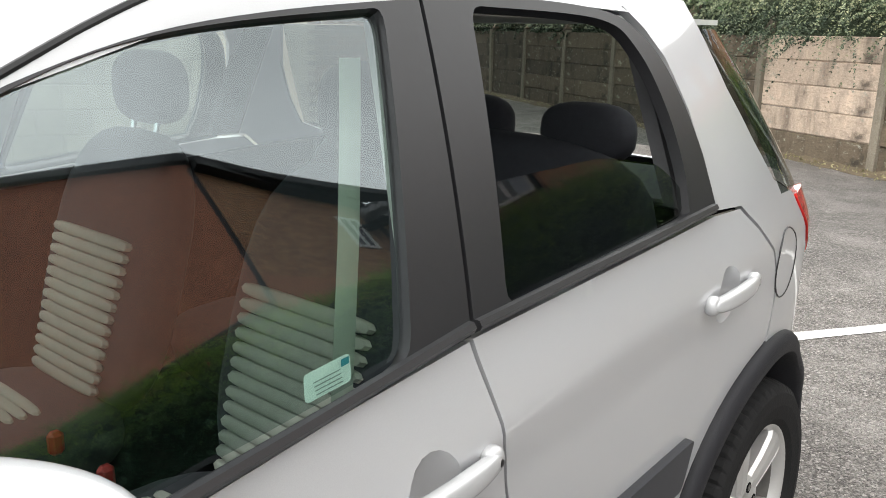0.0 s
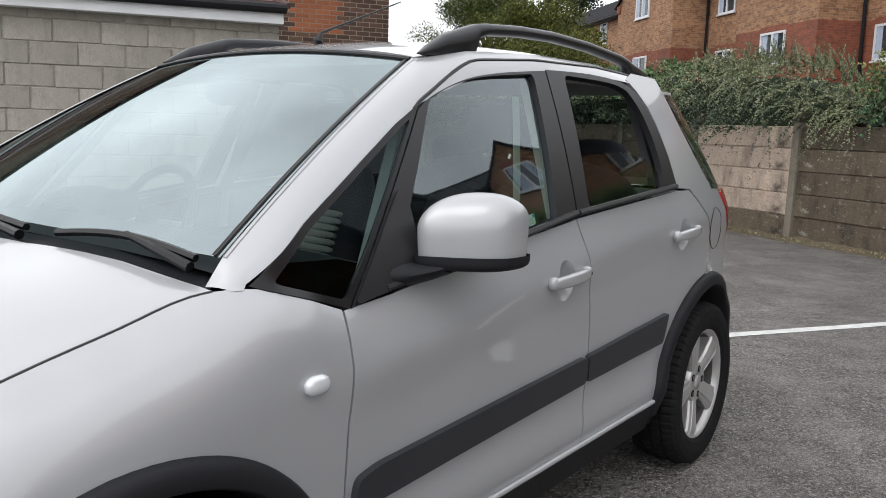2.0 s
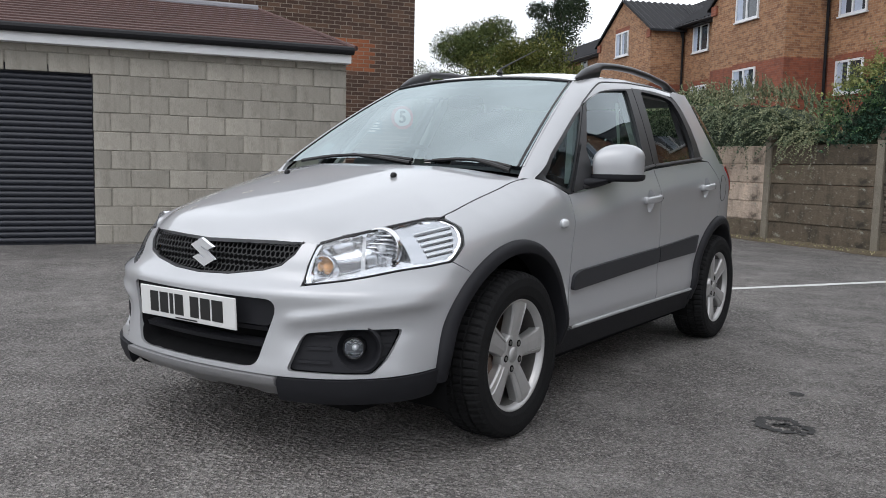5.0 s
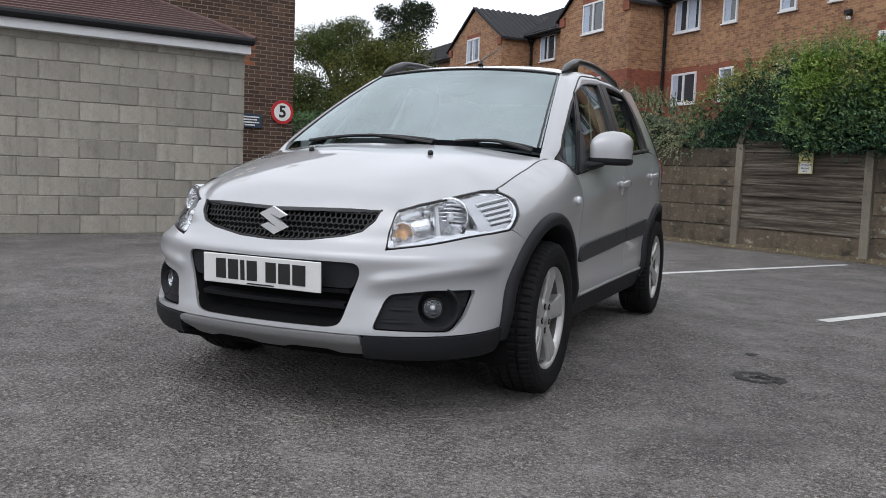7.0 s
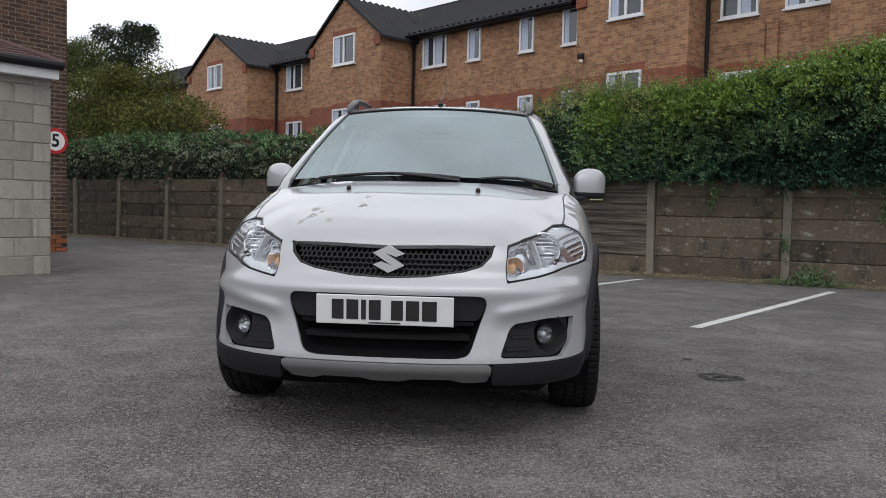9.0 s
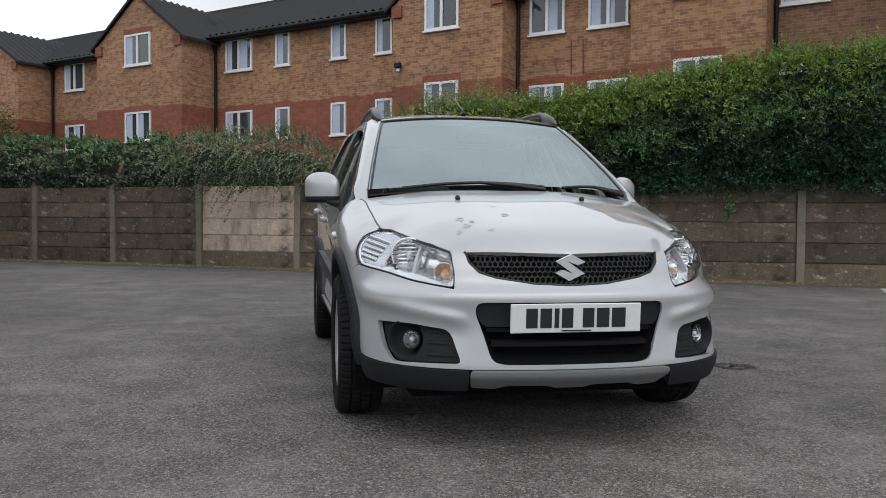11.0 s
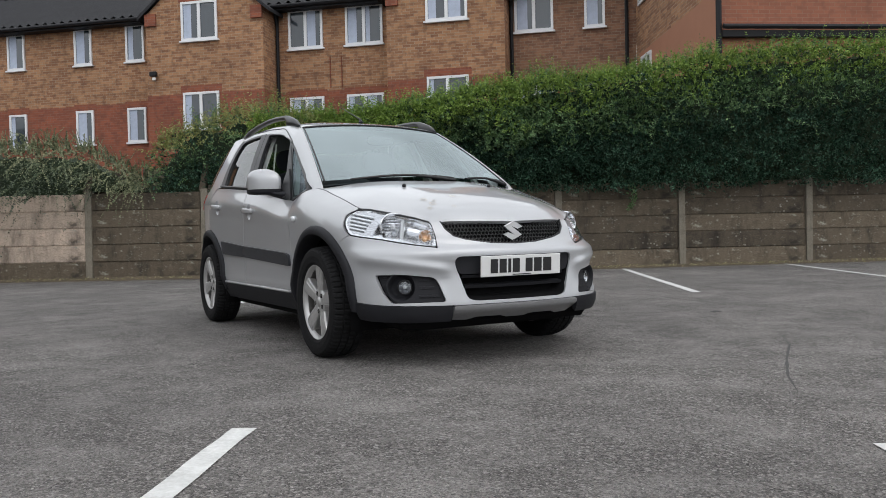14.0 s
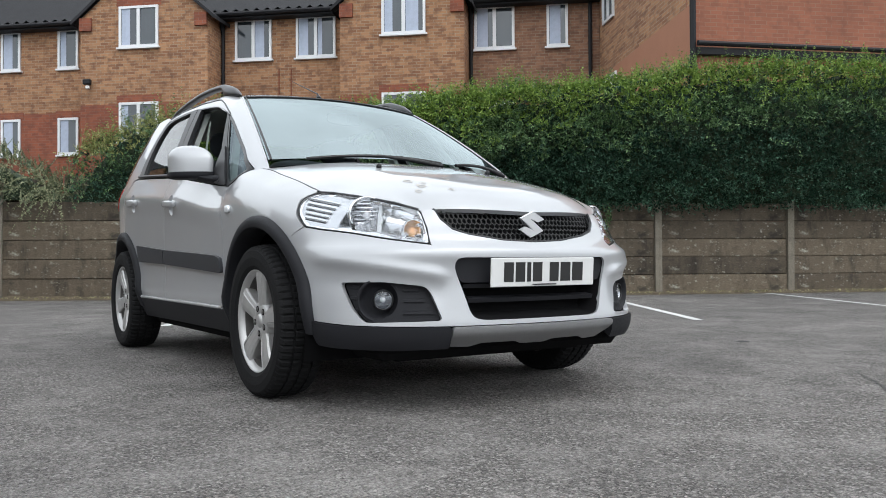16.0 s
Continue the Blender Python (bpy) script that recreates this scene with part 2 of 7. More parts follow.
ASPHALT = asphalt_mat()
LINE = mat("worn_white_line_paint", (0.54, 0.54, 0.525), 0.8, var=0.3, scale=9, bump=0.5)
STAIN = mat("oily_patched_tar", (0.022, 0.0215, 0.021), 0.8, var=0.4, scale=14, bump=0.4)
TYRE_MARK = mat("rubber_on_asphalt", (0.06, 0.059, 0.057), 0.8, var=0.3, scale=30, bump=0.4)
GRIT = mat("soil_and_dead_leaves", (0.109, 0.085, 0.054), 0.95, var=0.5, scale=6, fine=40, bump=0.8)
PANEL = concrete_mat("weathered_fence_concrete", (0.105, 0.083, 0.058), 0.9, 0.32)
PANEL_PALE = concrete_mat("pale_fence_concrete", (0.53, 0.425, 0.34), 0.8, 0.1)
POST = concrete_mat("fence_post_concrete", (0.2, 0.178, 0.14), 0.4)
WOOD = wood_mat()
BLOCK = concrete_mat("grey_concrete_block", (0.325, 0.303, 0.262), 0.3, 0.13, 0.16)
MORTAR = mat("grey_mortar", (0.27, 0.25, 0.215), 0.95, var=0.6, scale=5, bump=0.4)
SHUTTER = mat("dark_blue_shutter_paint", (0.016, 0.018, 0.026), 0.42, var=0.2, scale=2)
FASCIA = mat("white_fascia_paint", (0.72, 0.73, 0.74), 0.5, var=0.08, scale=2)
GUTTER = mat("black_plastic_gutter", (0.012, 0.012, 0.014), 0.5, var=0.2, spec=0.2)
TILE = mat("brown_red_roof_tile", (0.082, 0.045, 0.04), 0.85, var=0.35, scale=2, fine=25, bump=0.4)
LEAD = mat("grey_ridge_lead", (0.2, 0.2, 0.22), 0.6, var=0.2)
DARKBRICK = mat("dark_brown_brick", (0.078, 0.043, 0.029), 0.92, var=0.35, scale=2.2, fine=40, bump=0.5, each=0.35)
BROWNBRICK = mat("brown_facing_brick", (0.125, 0.07, 0.045), 0.92, var=0.35, scale=2.2, fine=40, bump=0.5, each=0.3)
REDBRICK = mat("orange_red_brick", (0.26, 0.085, 0.035), 0.9, var=0.2, scale=4, fine=40, bump=0.4, each=0.15)
PALE_MORTAR = mat("pale_mortar", (0.26, 0.225, 0.185), 0.95, var=0.2, bump=0.3)
BUFF = brick_mat("buff_brick", (0.37, 0.195, 0.098), (0.2, 0.093, 0.048), (0.13, 0.066, 0.04), (0.31, 0.235, 0.165))
BUFF_DARK = brick_mat("brown_brick", (0.25, 0.128, 0.075), (0.16, 0.08, 0.05), (0.11, 0.06, 0.042), (0.25, 0.19, 0.14))
RED = brick_mat("red_brick", (0.25, 0.076, 0.038), (0.17, 0.052, 0.03), (0.13, 0.044, 0.028), (0.2, 0.105, 0.075))
WING_BRICK = brick_mat("orange_brown_brick", (0.27, 0.1, 0.057), (0.22, 0.082, 0.049), (0.18, 0.07, 0.043), (0.24, 0.128, 0.085))
RENDERED = mat("brown_render", (0.34, 0.16, 0.095), 0.9, var=0.12, scale=1.5, bump=0.2)
UPVC = mat("white_upvc", (0.66, 0.67, 0.68), 0.35, var=0.04)
WINDOW_GLASS = mat("dark_window_glass", (0.035, 0.045, 0.055), 0.06, var=0.3, scale=0.8, spec=0.9)
CURTAIN = mat("net_curtain", (0.4, 0.45, 0.55), 0.9, var=0.25, scale=6)
PANTILE = mat("charcoal_roof_tile", (0.02, 0.02, 0.0225), 0.68, var=0.4, scale=2, bump=0.3, spec=0.22)
# dark colour stands for the shade inside a hedge
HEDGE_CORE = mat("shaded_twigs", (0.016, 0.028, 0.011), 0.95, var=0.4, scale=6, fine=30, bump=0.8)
# privet colours carry light too: shade-dark below, fresh tips brightened on top
PRIVET_SHADE = leaf_mat("shaded_privet_leaves", (0.006, 0.019, 0.012), (0.019, 0.05, 0.03), (0.075, 0.148, 0.096))
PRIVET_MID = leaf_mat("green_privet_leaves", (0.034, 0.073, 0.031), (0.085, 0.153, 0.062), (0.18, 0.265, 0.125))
PRIVET_TOP = leaf_mat("fresh_lit_privet_tips", (0.075, 0.13, 0.022), (0.15, 0.24, 0.045), (0.25, 0.335, 0.085))
SHRUB_TOP = leaf_mat("olive_shrub_tips", (0.1, 0.115, 0.036), (0.2, 0.22, 0.07), (0.3, 0.315, 0.125))
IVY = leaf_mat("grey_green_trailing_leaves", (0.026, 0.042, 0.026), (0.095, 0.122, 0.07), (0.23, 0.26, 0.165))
# ivy leaf with shade painted into its colour; the laurel shares it
IVY_SHADE = leaf_mat("shaded_trailing_leaves", (0.011, 0.02, 0.014), (0.045, 0.064, 0.042), (0.15, 0.18, 0.125))
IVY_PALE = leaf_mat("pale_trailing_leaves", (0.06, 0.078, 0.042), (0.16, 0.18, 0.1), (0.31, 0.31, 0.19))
STRAW = leaf_mat("dry_straw_stems", (0.13, 0.125, 0.06), (0.25, 0.235, 0.125), (0.4, 0.36, 0.22))
TREE_LEAF = leaf_mat("tree_leaves", (0.026, 0.042, 0.012), (0.062, 0.085, 0.024), (0.14, 0.155, 0.048))
LIME_LEAF = leaf_mat("yellow_green_leaves", (0.036, 0.05, 0.011), (0.085, 0.1, 0.022), (0.17, 0.165, 0.045))
DARK_LEAF = leaf_mat("dark_tree_leaves", (0.012, 0.022, 0.012), (0.022, 0.036, 0.016), (0.04, 0.055, 0.024))
BARK = mat("bark", (0.075, 0.06, 0.045), 0.95, var=0.4, scale=8, bump=0.8)
SIGN_WHITE = mat("sign_white", (0.76, 0.76, 0.74), 0.4, var=0.06)
SIGN_RED = mat("sign_red", (0.5, 0.02, 0.025), 0.4, var=0.08)
SIGN_BLACK = mat("sign_black", (0.01, 0.01, 0.01), 0.45, var=0.1)
SIGN_YELLOW = mat("sign_yellow", (0.58, 0.52, 0.2), 0.5, var=0.12)
SIGN_BLUE = mat("sign_blue_grey", (0.02, 0.04, 0.07), 0.5, var=0.2)


# ---------------------------------------------------------------- building helpers
def mesh_from(name, verts, faces, smooth=False):
    me = bpy.data.meshes.new(name)
    me.from_pydata([tuple(v) for v in verts], [], faces)
    me.update()
    if smooth:
        me.polygons.foreach_set("use_smooth", [True] * len(me.polygons))
    return me


def put(name, me, material, parent=None, m=None, label=""):
    ob = new(name, me)
    if material is not None and not me.materials:
        me.materials.append(material)
    if parent is not None:
        ob.parent = parent
    if m is not None:
        ob.matrix_basis = m
    if label:
        tagged(ob, label)
    return ob


def thing(name, m, label, category, group="", kind=""):
    ob = new(name)
    ob.empty_display_size = 0.1
    ob.matrix_basis = m
    return tagged(ob, label, category, group, kind)


class Geo:
    """Collects boxes, prisms and lathes into one mesh."""

    def __init__(self):
        self.v, self.f = [], []

    def add(self, verts, faces):
        k = len(self.v)
        self.v += [tuple(p) for p in verts]
        self.f += [tuple(i + k for i in f) for f in faces]
        return self

    def box(self, x0, x1, y0, y1, z0, z1, c=0.0):
        if c <= 0:
            v = [(x, y, z) for z in (z0, z1) for x, y in ((x0, y0), (x1, y0), (x1, y1), (x0, y1))]
            return self.add(v, [(3, 2, 1, 0), (4, 5, 6, 7), (0, 1, 5, 4), (1, 2, 6, 5), (2, 3, 7, 6), (3, 0, 4, 7)])
        bm = bmesh.new()
        bmesh.ops.create_cube(bm, size=1.0)
        for p in bm.verts:
            p.co = Vector(((x0 + x1) / 2 + p.co.x * (x1 - x0), (y0 + y1) / 2 + p.co.y * (y1 - y0), (z0 + z1) / 2 + p.co.z * (z1 - z0)))
        bmesh.ops.bevel(bm, geom=bm.edges[:], offset=c, segments=1, affect="EDGES")
        bm.verts.index_update()
        self.add([p.co[:] for p in bm.verts], [tuple(q.index for q in f.verts) for f in bm.faces])
        bm.free()
        return self

    def prism(self, outline, z0, z1, axis="z"):
        """A polygon, given anticlockwise, pushed along an axis."""
        n = len(outline)
        order = {"z": lambda a, b, c: (a, b, c), "y": lambda a, b, c: (a, c, b), "x": lambda a, b, c: (c, a, b)}[axis]
        v = [order(a, b, z0) for a, b in outline] + [order(a, b, z1) for a, b in outline]
        return self.add(v, [tuple(range(n - 1, -1, -1)), tuple(range(n, 2 * n))] + [(i, (i + 1) % n, n + (i + 1) % n, n + i) for i in range(n)])

    def tube(self, pts, r, sides=8):
        pts = [Vector(p) for p in pts]
        rings = []
        for i, p in enumerate(pts):
            d = (pts[min(i + 1, len(pts) - 1)] - pts[max(i - 1, 0)]).normalized()
            side = d.cross(Vector((0, 0, 1)) if abs(d.z) < 0.9 else Vector((1, 0, 0))).normalized()
            up = side.cross(d)
            rr = r[i] if isinstance(r, (list, tuple)) else r
            rings.append([p + rr * (math.cos(a) * side + math.sin(a) * up) for a in (2 * math.pi * k / sides for k in range(sides))])
        faces = [(i * sides + k, i * sides + (k + 1) % sides, (i + 1) * sides + (k + 1) % sides, (i + 1) * sides + k) for i in range(len(pts) - 1) for k in range(sides)]
        faces += [tuple(range(sides)), tuple((len(pts) - 1) * sides + k for k in range(sides - 1, -1, -1))]
        return self.add([v for ring in rings for v in ring], faces)

    def lathe(self, profile, axis="x", sides=32, centre=(0, 0, 0), closed=False):
        """profile: (distance along the axis, radius)."""
        v = []
        for a, r in profile:
            for k in range(sides):
                w = 2 * math.pi * k / sides
                q = {"x": (a, r * math.cos(w), r * math.sin(w)), "y": (r * math.cos(w), a, r * math.sin(w)), "z": (r * math.cos(w), r * math.sin(w), a)}[axis]
                v.append(tuple(q[i] + centre[i] for i in range(3)))
        n = len(profile)
        f = [(i * sides + k, i * sides + (k + 1) % sides, (i + 1) % n * sides + (k + 1) % sides, (i + 1) % n * sides + k) for i in range(n if closed else n - 1) for k in range(sides)]
        return self.add(v, f)

    def mesh(self, name, smooth=False):
        return mesh_from(name, self.v, self.f, smooth)

    def part(self, name, material, parent, label="", m=None, smooth=False):
        return put(name, self.mesh(name, smooth), material, parent, m, label)


def leaf_cloud(points, normals, size, seed, droop=0.0, slim=0.23, stray=1.0):
    """Small folded leaves at the points, facing roughly along the normals: one mesh."""
    rng = np.random.default_rng(seed)
    n = len(points)
    d = stray * rng.normal(size=(n, 3)) + 0.5 * normals
    d[:, 2] -= droop
    d /= np.linalg.norm(d, axis=1)[:, None]
    up = rng.normal(size=(n, 3)) + 0.9 * normals
    side = np.cross(d, up)
    side /= np.linalg.norm(side, axis=1)[:, None] + 1e-9
    lift = np.cross(side, d)
    s = size * rng.uniform(0.6, 1.35, n)[:, None]
    tip = points + d * s
    left = points + d * s * 0.45 + side * s * slim + lift * s * 0.08
    right = points + d * s * 0.45 - side * s * slim + lift * s * 0.08
    v = np.stack([points, right, tip, left], 1).reshape(-1, 3)
    k = np.arange(n)[:, None] * 4
    return v, np.concatenate([k + [0, 1, 2], k + [0, 2, 3]], 1).reshape(-1, 3)


def leaf_mesh(name, chunks):
    v, f, k = [], [], 0
    for a, b in chunks:
        v.append(a)
        f.append(b + k)
        k += len(a)
    v, f = np.concatenate(v), np.concatenate(f)
    me = bpy.data.meshes.new(name)
    me.vertices.add(len(v))
    me.vertices.foreach_set("co", v.astype(np.float32).ravel())
    me.loops.add(f.size)
    me.loops.foreach_set("vertex_index", f.astype(np.int32).ravel())
    me.polygons.add(len(f))
    me.polygons.foreach_set("loop_start", np.arange(0, f.size, 3, dtype=np.int32))
    me.update(calc_edges=True)
    return me


def shoots(base, out, length, sag, pairs, size, seed, slim=0.26, spread=0.75):
    """Leafy shoots: leaves in opposite pairs along bowed stems. base, out: rows; length, sag: one value a shoot."""
    rng = np.random.default_rng(seed)
    out = out / np.linalg.norm(out, axis=1)[:, None]
    down = np.array([0, 0, -1.0])
    verts = []
    for k in range(pairs):
        t = (k + 0.6 + 0.3 * rng.uniform(-1, 1, (len(base), 1))) / pairs
        p = base + out * length[:, None] * t + down * (sag * length)[:, None] * t * t
        tang = out + 2 * down * sag[:, None] * t
        tang /= np.linalg.norm(tang, axis=1)[:, None]
        side = np.cross(tang, rng.normal(0, 0.45, base.shape) + ((0, -0.4, 1.0) if k % 2 else (0.9, -0.6, 0.3)))
        side /= np.linalg.norm(side, axis=1)[:, None] + 1e-9
        for e in (-1, 1):
            d = 0.65 * tang + e * spread * side + rng.normal(0, 0.16, base.shape)
            d /= np.linalg.norm(d, axis=1)[:, None]
            w = np.cross(d, np.cross(side, tang) + rng.normal(0, 0.25, base.shape))
            w /= np.linalg.norm(w, axis=1)[:, None] + 1e-9
            z = size * rng.uniform(0.7, 1.3, (len(base), 1)) * (1.05 - 0.45 * t)
            verts.append(np.stack([p, p + d * z * 0.5 + w * z * slim, p + d * z, p + d * z * 0.5 - w * z * slim], 1).reshape(-1, 3))
    v = np.concatenate(verts)
    k = np.arange(len(v) // 4)[:, None] * 4
    return v, np.concatenate([k + [0, 1, 2], k + [0, 2, 3]], 1).reshape(-1, 3)


def turned(x, y, angle):
    return pose(x, y, 0, 0, 0, angle)


SITE = turned(0, 0, -33)
HOUSE = turned(0, 0, -42.5) @ Matrix.Translation((2.1, -3.9, 0.8)) @ Matrix.Scale(1.021, 4) @ Matrix.Translation((-2.1, 3.9, -0.8))
FENCE_L = turned(2.54, 8.43, -32.1)      # runs to smaller x from post C
FENCE_R = turned(2.54, 8.43, -24.5)      # runs to larger x from post C

# ---------------------------------------------------------------- ground
def build_ground():
    g = Geo()
    n = 60
    def spread(i):
        t = 2 * i / n - 1
        return math.copysign(abs(t) ** 3 * 390 + abs(t) * 10, t)
    for j in range(n + 1):
        for i in range(n + 1):
            g.v.append((spread(i), spread(j), 0.0))
    g.f = [(j * (n + 1) + i, j * (n + 1) + i + 1, (j + 1) * (n + 1) + i + 1, (j + 1) * (n + 1) + i) for j in range(n) for i in range(n)]
    tagged(g.part("ground", ASPHALT, None), "worn grey asphalt of the car park with pale scuffs", "ground", kind="structure")

    def marking(u, v0, v1, w=0.095):
        k = Geo()
        rng = random.Random(int(u * 100 + 999))
        steps = 30
        for i in range(steps + 1):
            v = v0 + (v1 - v0) * i / steps
            a, b = w / 2 + rng.uniform(-0.005, 0.004), w / 2 + rng.uniform(-0.005, 0.004)
            k.v += [(u - a, v, 0.004), (u + b, v, 0.004)]
        k.f = [(2 * i, 2 * i + 1, 2 * i + 3, 2 * i + 2) for i in range(steps)]
        tagged(k.part("bay_line", LINE, None, m=SITE), "worn white painted line of a parking bay", "road marking", "parking bay lines", "structure")

    for u, v0, v1 in ((-2.38, 3.36, 7.8), (0.05, 3.5, 8.0), (2.475, 3.74, 8.85), (5.33, 4.2, 9.8), (7.9, 4.4, 9.9), (1.615, -7.0, -2.49), (-0.615, -6.8, -2.21), (-5.4, -6.8, -2.2)):
        marking(u, v0, v1)

    def tar(cx, cy, r, seed, notch, label):
        """A broken-up spot: a ragged dark rim with the old surface showing inside."""
        rng = random.Random(seed)
        n = 44
        k = Geo()
        for i in range(n):
            a = 2 * math.pi * i / n
            cut = 1 - notch * math.exp(-((a - 0.9) / 0.35) ** 2)
            o = r * cut * rng.uniform(0.86, 1.14)
            q = o * rng.uniform(0.5, 0.86) if notch else 0.0
            k.v += [(cx + o * math.cos(a), cy + 0.9 * o * math.sin(a), 0.004), (cx + q * math.cos(a), cy + 0.9 * q * math.sin(a), 0.004)]
        k.f = [(2 * i, 2 * ((i + 1) % n), 2 * ((i + 1) % n) + 1, 2 * i + 1) for i in range(n)]
        for _ in range(26 if notch else 0):
            a, d, w = rng.uniform(0, 6.28), r * rng.uniform(0.1, 0.7), rng.uniform(0.006, 0.016)
            x, y = cx + d * math.cos(a), cy + 0.9 * d * math.sin(a)
            k.add([(x + w * rng.uniform(0.6, 1.4) * math.cos(t), y + w * rng.uniform(0.6, 1.4) * math.sin(t), 0.0045) for t in (0, 1.1, 2.2, 3.3, 4.4, 5.4)], [(0, 1, 2, 3, 4, 5)])
        tagged(k.part("tar_patch", STAIN, None), label, "patch", kind="structure")

    tar(1.66, 0.83, 0.125, 4, 0.55, "broken-up dark tar patch in the asphalt")
    tar(1.584, 1.39, 0.035, 5, 0.0, "small dark chip in the asphalt")
    tar(2.76, 0.29, 0.05, 6, 0.0, "small dark chip in the asphalt")
    k = Geo()
    rng = random.Random(8)
    arc_pts = [Vector((1.95, -1.0)), Vector((1.616, -1.323)), Vector((1.182, -1.643)), Vector((0.764, -1.979)), Vector((0.492, -2.24))]
    for i in range(33):
        t = i / 8
        j = min(int(t), 3)
        c = arc_pts[j].lerp(arc_pts[j + 1], t - j)
        d = (arc_pts[j + 1] - arc_pts[j]).normalized()
        w = 0.009 * math.sin(math.pi * (i + 2) / 36) * rng.uniform(0.5, 1.3)
        k.v += [(c.x - d.y * w, c.y + d.x * w, 0.004), (c.x + d.y * w, c.y - d.x * w, 0.004)]
    k.f = [(2 * i, 2 * i + 1, 2 * i + 3, 2 * i + 2) for i in range(32)]
    tagged(k.part("tyre_mark", TYRE_MARK, None), "faint curved dark tyre mark on the asphalt", "mark", kind="structure")

    # strip of soil and litter along the fence
    for nm, base, x0, x1 in (("verge", FENCE_L, -30.0, 0.0), ("verge", FENCE_R, 0.0, 34.0)):
        k = Geo()
        rng = random.Random(int(x1) + 3)
        steps = int((x1 - x0) / 0.12)
        for i in range(steps + 1):
            x = x0 + (x1 - x0) * i / steps
            w = 0.22 + 0.1 * noise.noise(Vector((x * 1.3, 0, 5))) + rng.uniform(-0.03, 0.03)
            k.v += [(x, -w, 0.003), (x, -w * 0.6, 0.018 + 0.012 * rng.random()), (x, -0.04, 0.04 + 0.03 * rng.random()), (x, 0.2, 0.05)]
        k.f = [(4 * i + j, 4 * i + 4 + j, 4 * i + 5 + j, 4 * i + 1 + j) for i in range(steps) for j in range(3)]
        tagged(k.part(nm, GRIT, None, m=base), "strip of soil and dead leaves at the foot of the fence", "verge", kind="structure")
        rng2 = np.random.default_rng(int(x1) + 8)
        n2 = 1600
        pts = np.stack([rng2.uniform(max(x0, -18), min(x1, 12), n2), -np.abs(rng2.normal(0, 0.16, n2)) - 0.02, np.full(n2, 0.03)], 1)
        ob = put("leaf_litter", leaf_mesh("leaf_litter", [leaf_cloud(pts, np.tile([0, 0, 1.0], (n2, 1)), 0.035, int(x1) + 9)]), STRAW, None, base)
        tagged(ob, "scattered dead leaves and weeds along the fence foot", "leaf litter", kind="stuff")


build_ground()

# ---------------------------------------------------------------- fence
def build_fence():
    board = Geo().prism([(-0.004, 0.0), (0.022, 0.0), (0.022, 0.283), (-0.016, 0.287), (-0.022, 0.281), (-0.024, 0.017), (-0.018, 0.011), (-0.004, 0.011)], -0.5, 0.5, "x").mesh("board")
    board.materials.append(PANEL)
    pale = board.copy()
    pale.materials.clear()
    pale.materials.append(PANEL_PALE)
    post = Geo().prism([(-0.055, -0.06), (0.055, -0.06), (0.055, 0.06), (-0.055, 0.06)], -0.1, 1.5).mesh("post")
    lean = Geo().add([(-0.05, -0.055, 1.44), (0.05, -0.055, 1.44), (0.05, 0.055, 1.48), (-0.05, 0.055, 1.48),
                      (-0.04, -0.30, 1.88), (0.04, -0.30, 1.88), (0.04, -0.22, 1.93), (-0.04, -0.22, 1.93)],
                     [(0, 1, 5, 4), (1, 2, 6, 5), (2, 3, 7, 6), (3, 0, 4, 7), (4, 5, 6, 7)]).mesh("post_arm")
    timber = Geo().box(-0.5, 0.5, -0.03, 0.03, 0.006, 0.19, 0.01).mesh("plank")
    timber.materials.append(WOOD)

    def run(base, stations, sign, label):
        f = thing("fence", base, label, "fence", "car park fences", "structure")
        count = len(stations) - 1
        rng = random.Random(count)
        for k, far in enumerate(stations):
            x = sign * far
            tilt = rng.uniform(-0.8, 0.8)
            if not (sign > 0 and k == 0):
                put("post", post, POST, f, pose(x, 0, 0, rng.uniform(-1, 1), tilt, 0))
            if sign < 0 or k > 8:
                put("post_arm", lean, PANEL, f, pose(x, 0, 0, 0, tilt, 180))
            if k == count:
                continue
            step = stations[k + 1] - far
            mid, wide = x + sign * step / 2, step - 0.12
            wooden, whitish = sign < 0 and k == 0, sign < 0 and k == 2
            z = 0.02
            for r in range(5):
                if wooden and r > 0:
                    break
                me = pale if whitish and r > 0 else board
                ob = put("board", me, None, f, pose(mid + rng.uniform(-0.006, 0.006), rng.uniform(-0.008, 0.008), z, rng.uniform(-1, 1), rng.uniform(-0.25, 0.25), 0) @ Matrix.Diagonal((wide, 1, 1.0, 1)))
                z += 0.287
            if wooden:
                for r in range(8):
                    put("plank", timber, None, f, pose(mid + 0.01, rng.uniform(-0.02, 0.02), z - 0.01 + 0.152 * r, rng.uniform(-5, 5), rng.uniform(-1.0, 1.0), 0) @ Matrix.Diagonal((wide, 0.7, rng.uniform(0.9, 1.0), 1)))

    run(FENCE_L, [0.08, 2.04, 4.02, 6.03] + [6.03 + 1.965 * k for k in range(1, 11)], -1, "weathered concrete board fence with leaning post arms")
    run(FENCE_R, [-0.08, 1.76, 3.93, 6.08, 8.36] + [8.36 + 2.1 * k for k in range(1, 11)], 1, "weathered concrete board fence under a hedge")

    s = thing("warning_sign", FENCE_L @ pose(-0.96, -0.07, 1.1), "small yellow danger sign fixed to the timber boards", "sign")
    Geo().box(-0.105, 0.105, -0.004, 0.004, 0, 0.31, 0.002).part("plate", SIGN_YELLOW, s)
    Geo().prism([(-0.07, 0.17), (0.07, 0.17), (0.0, 0.29)], -0.0075, -0.0045, "y").part("triangle", SIGN_BLACK, s)
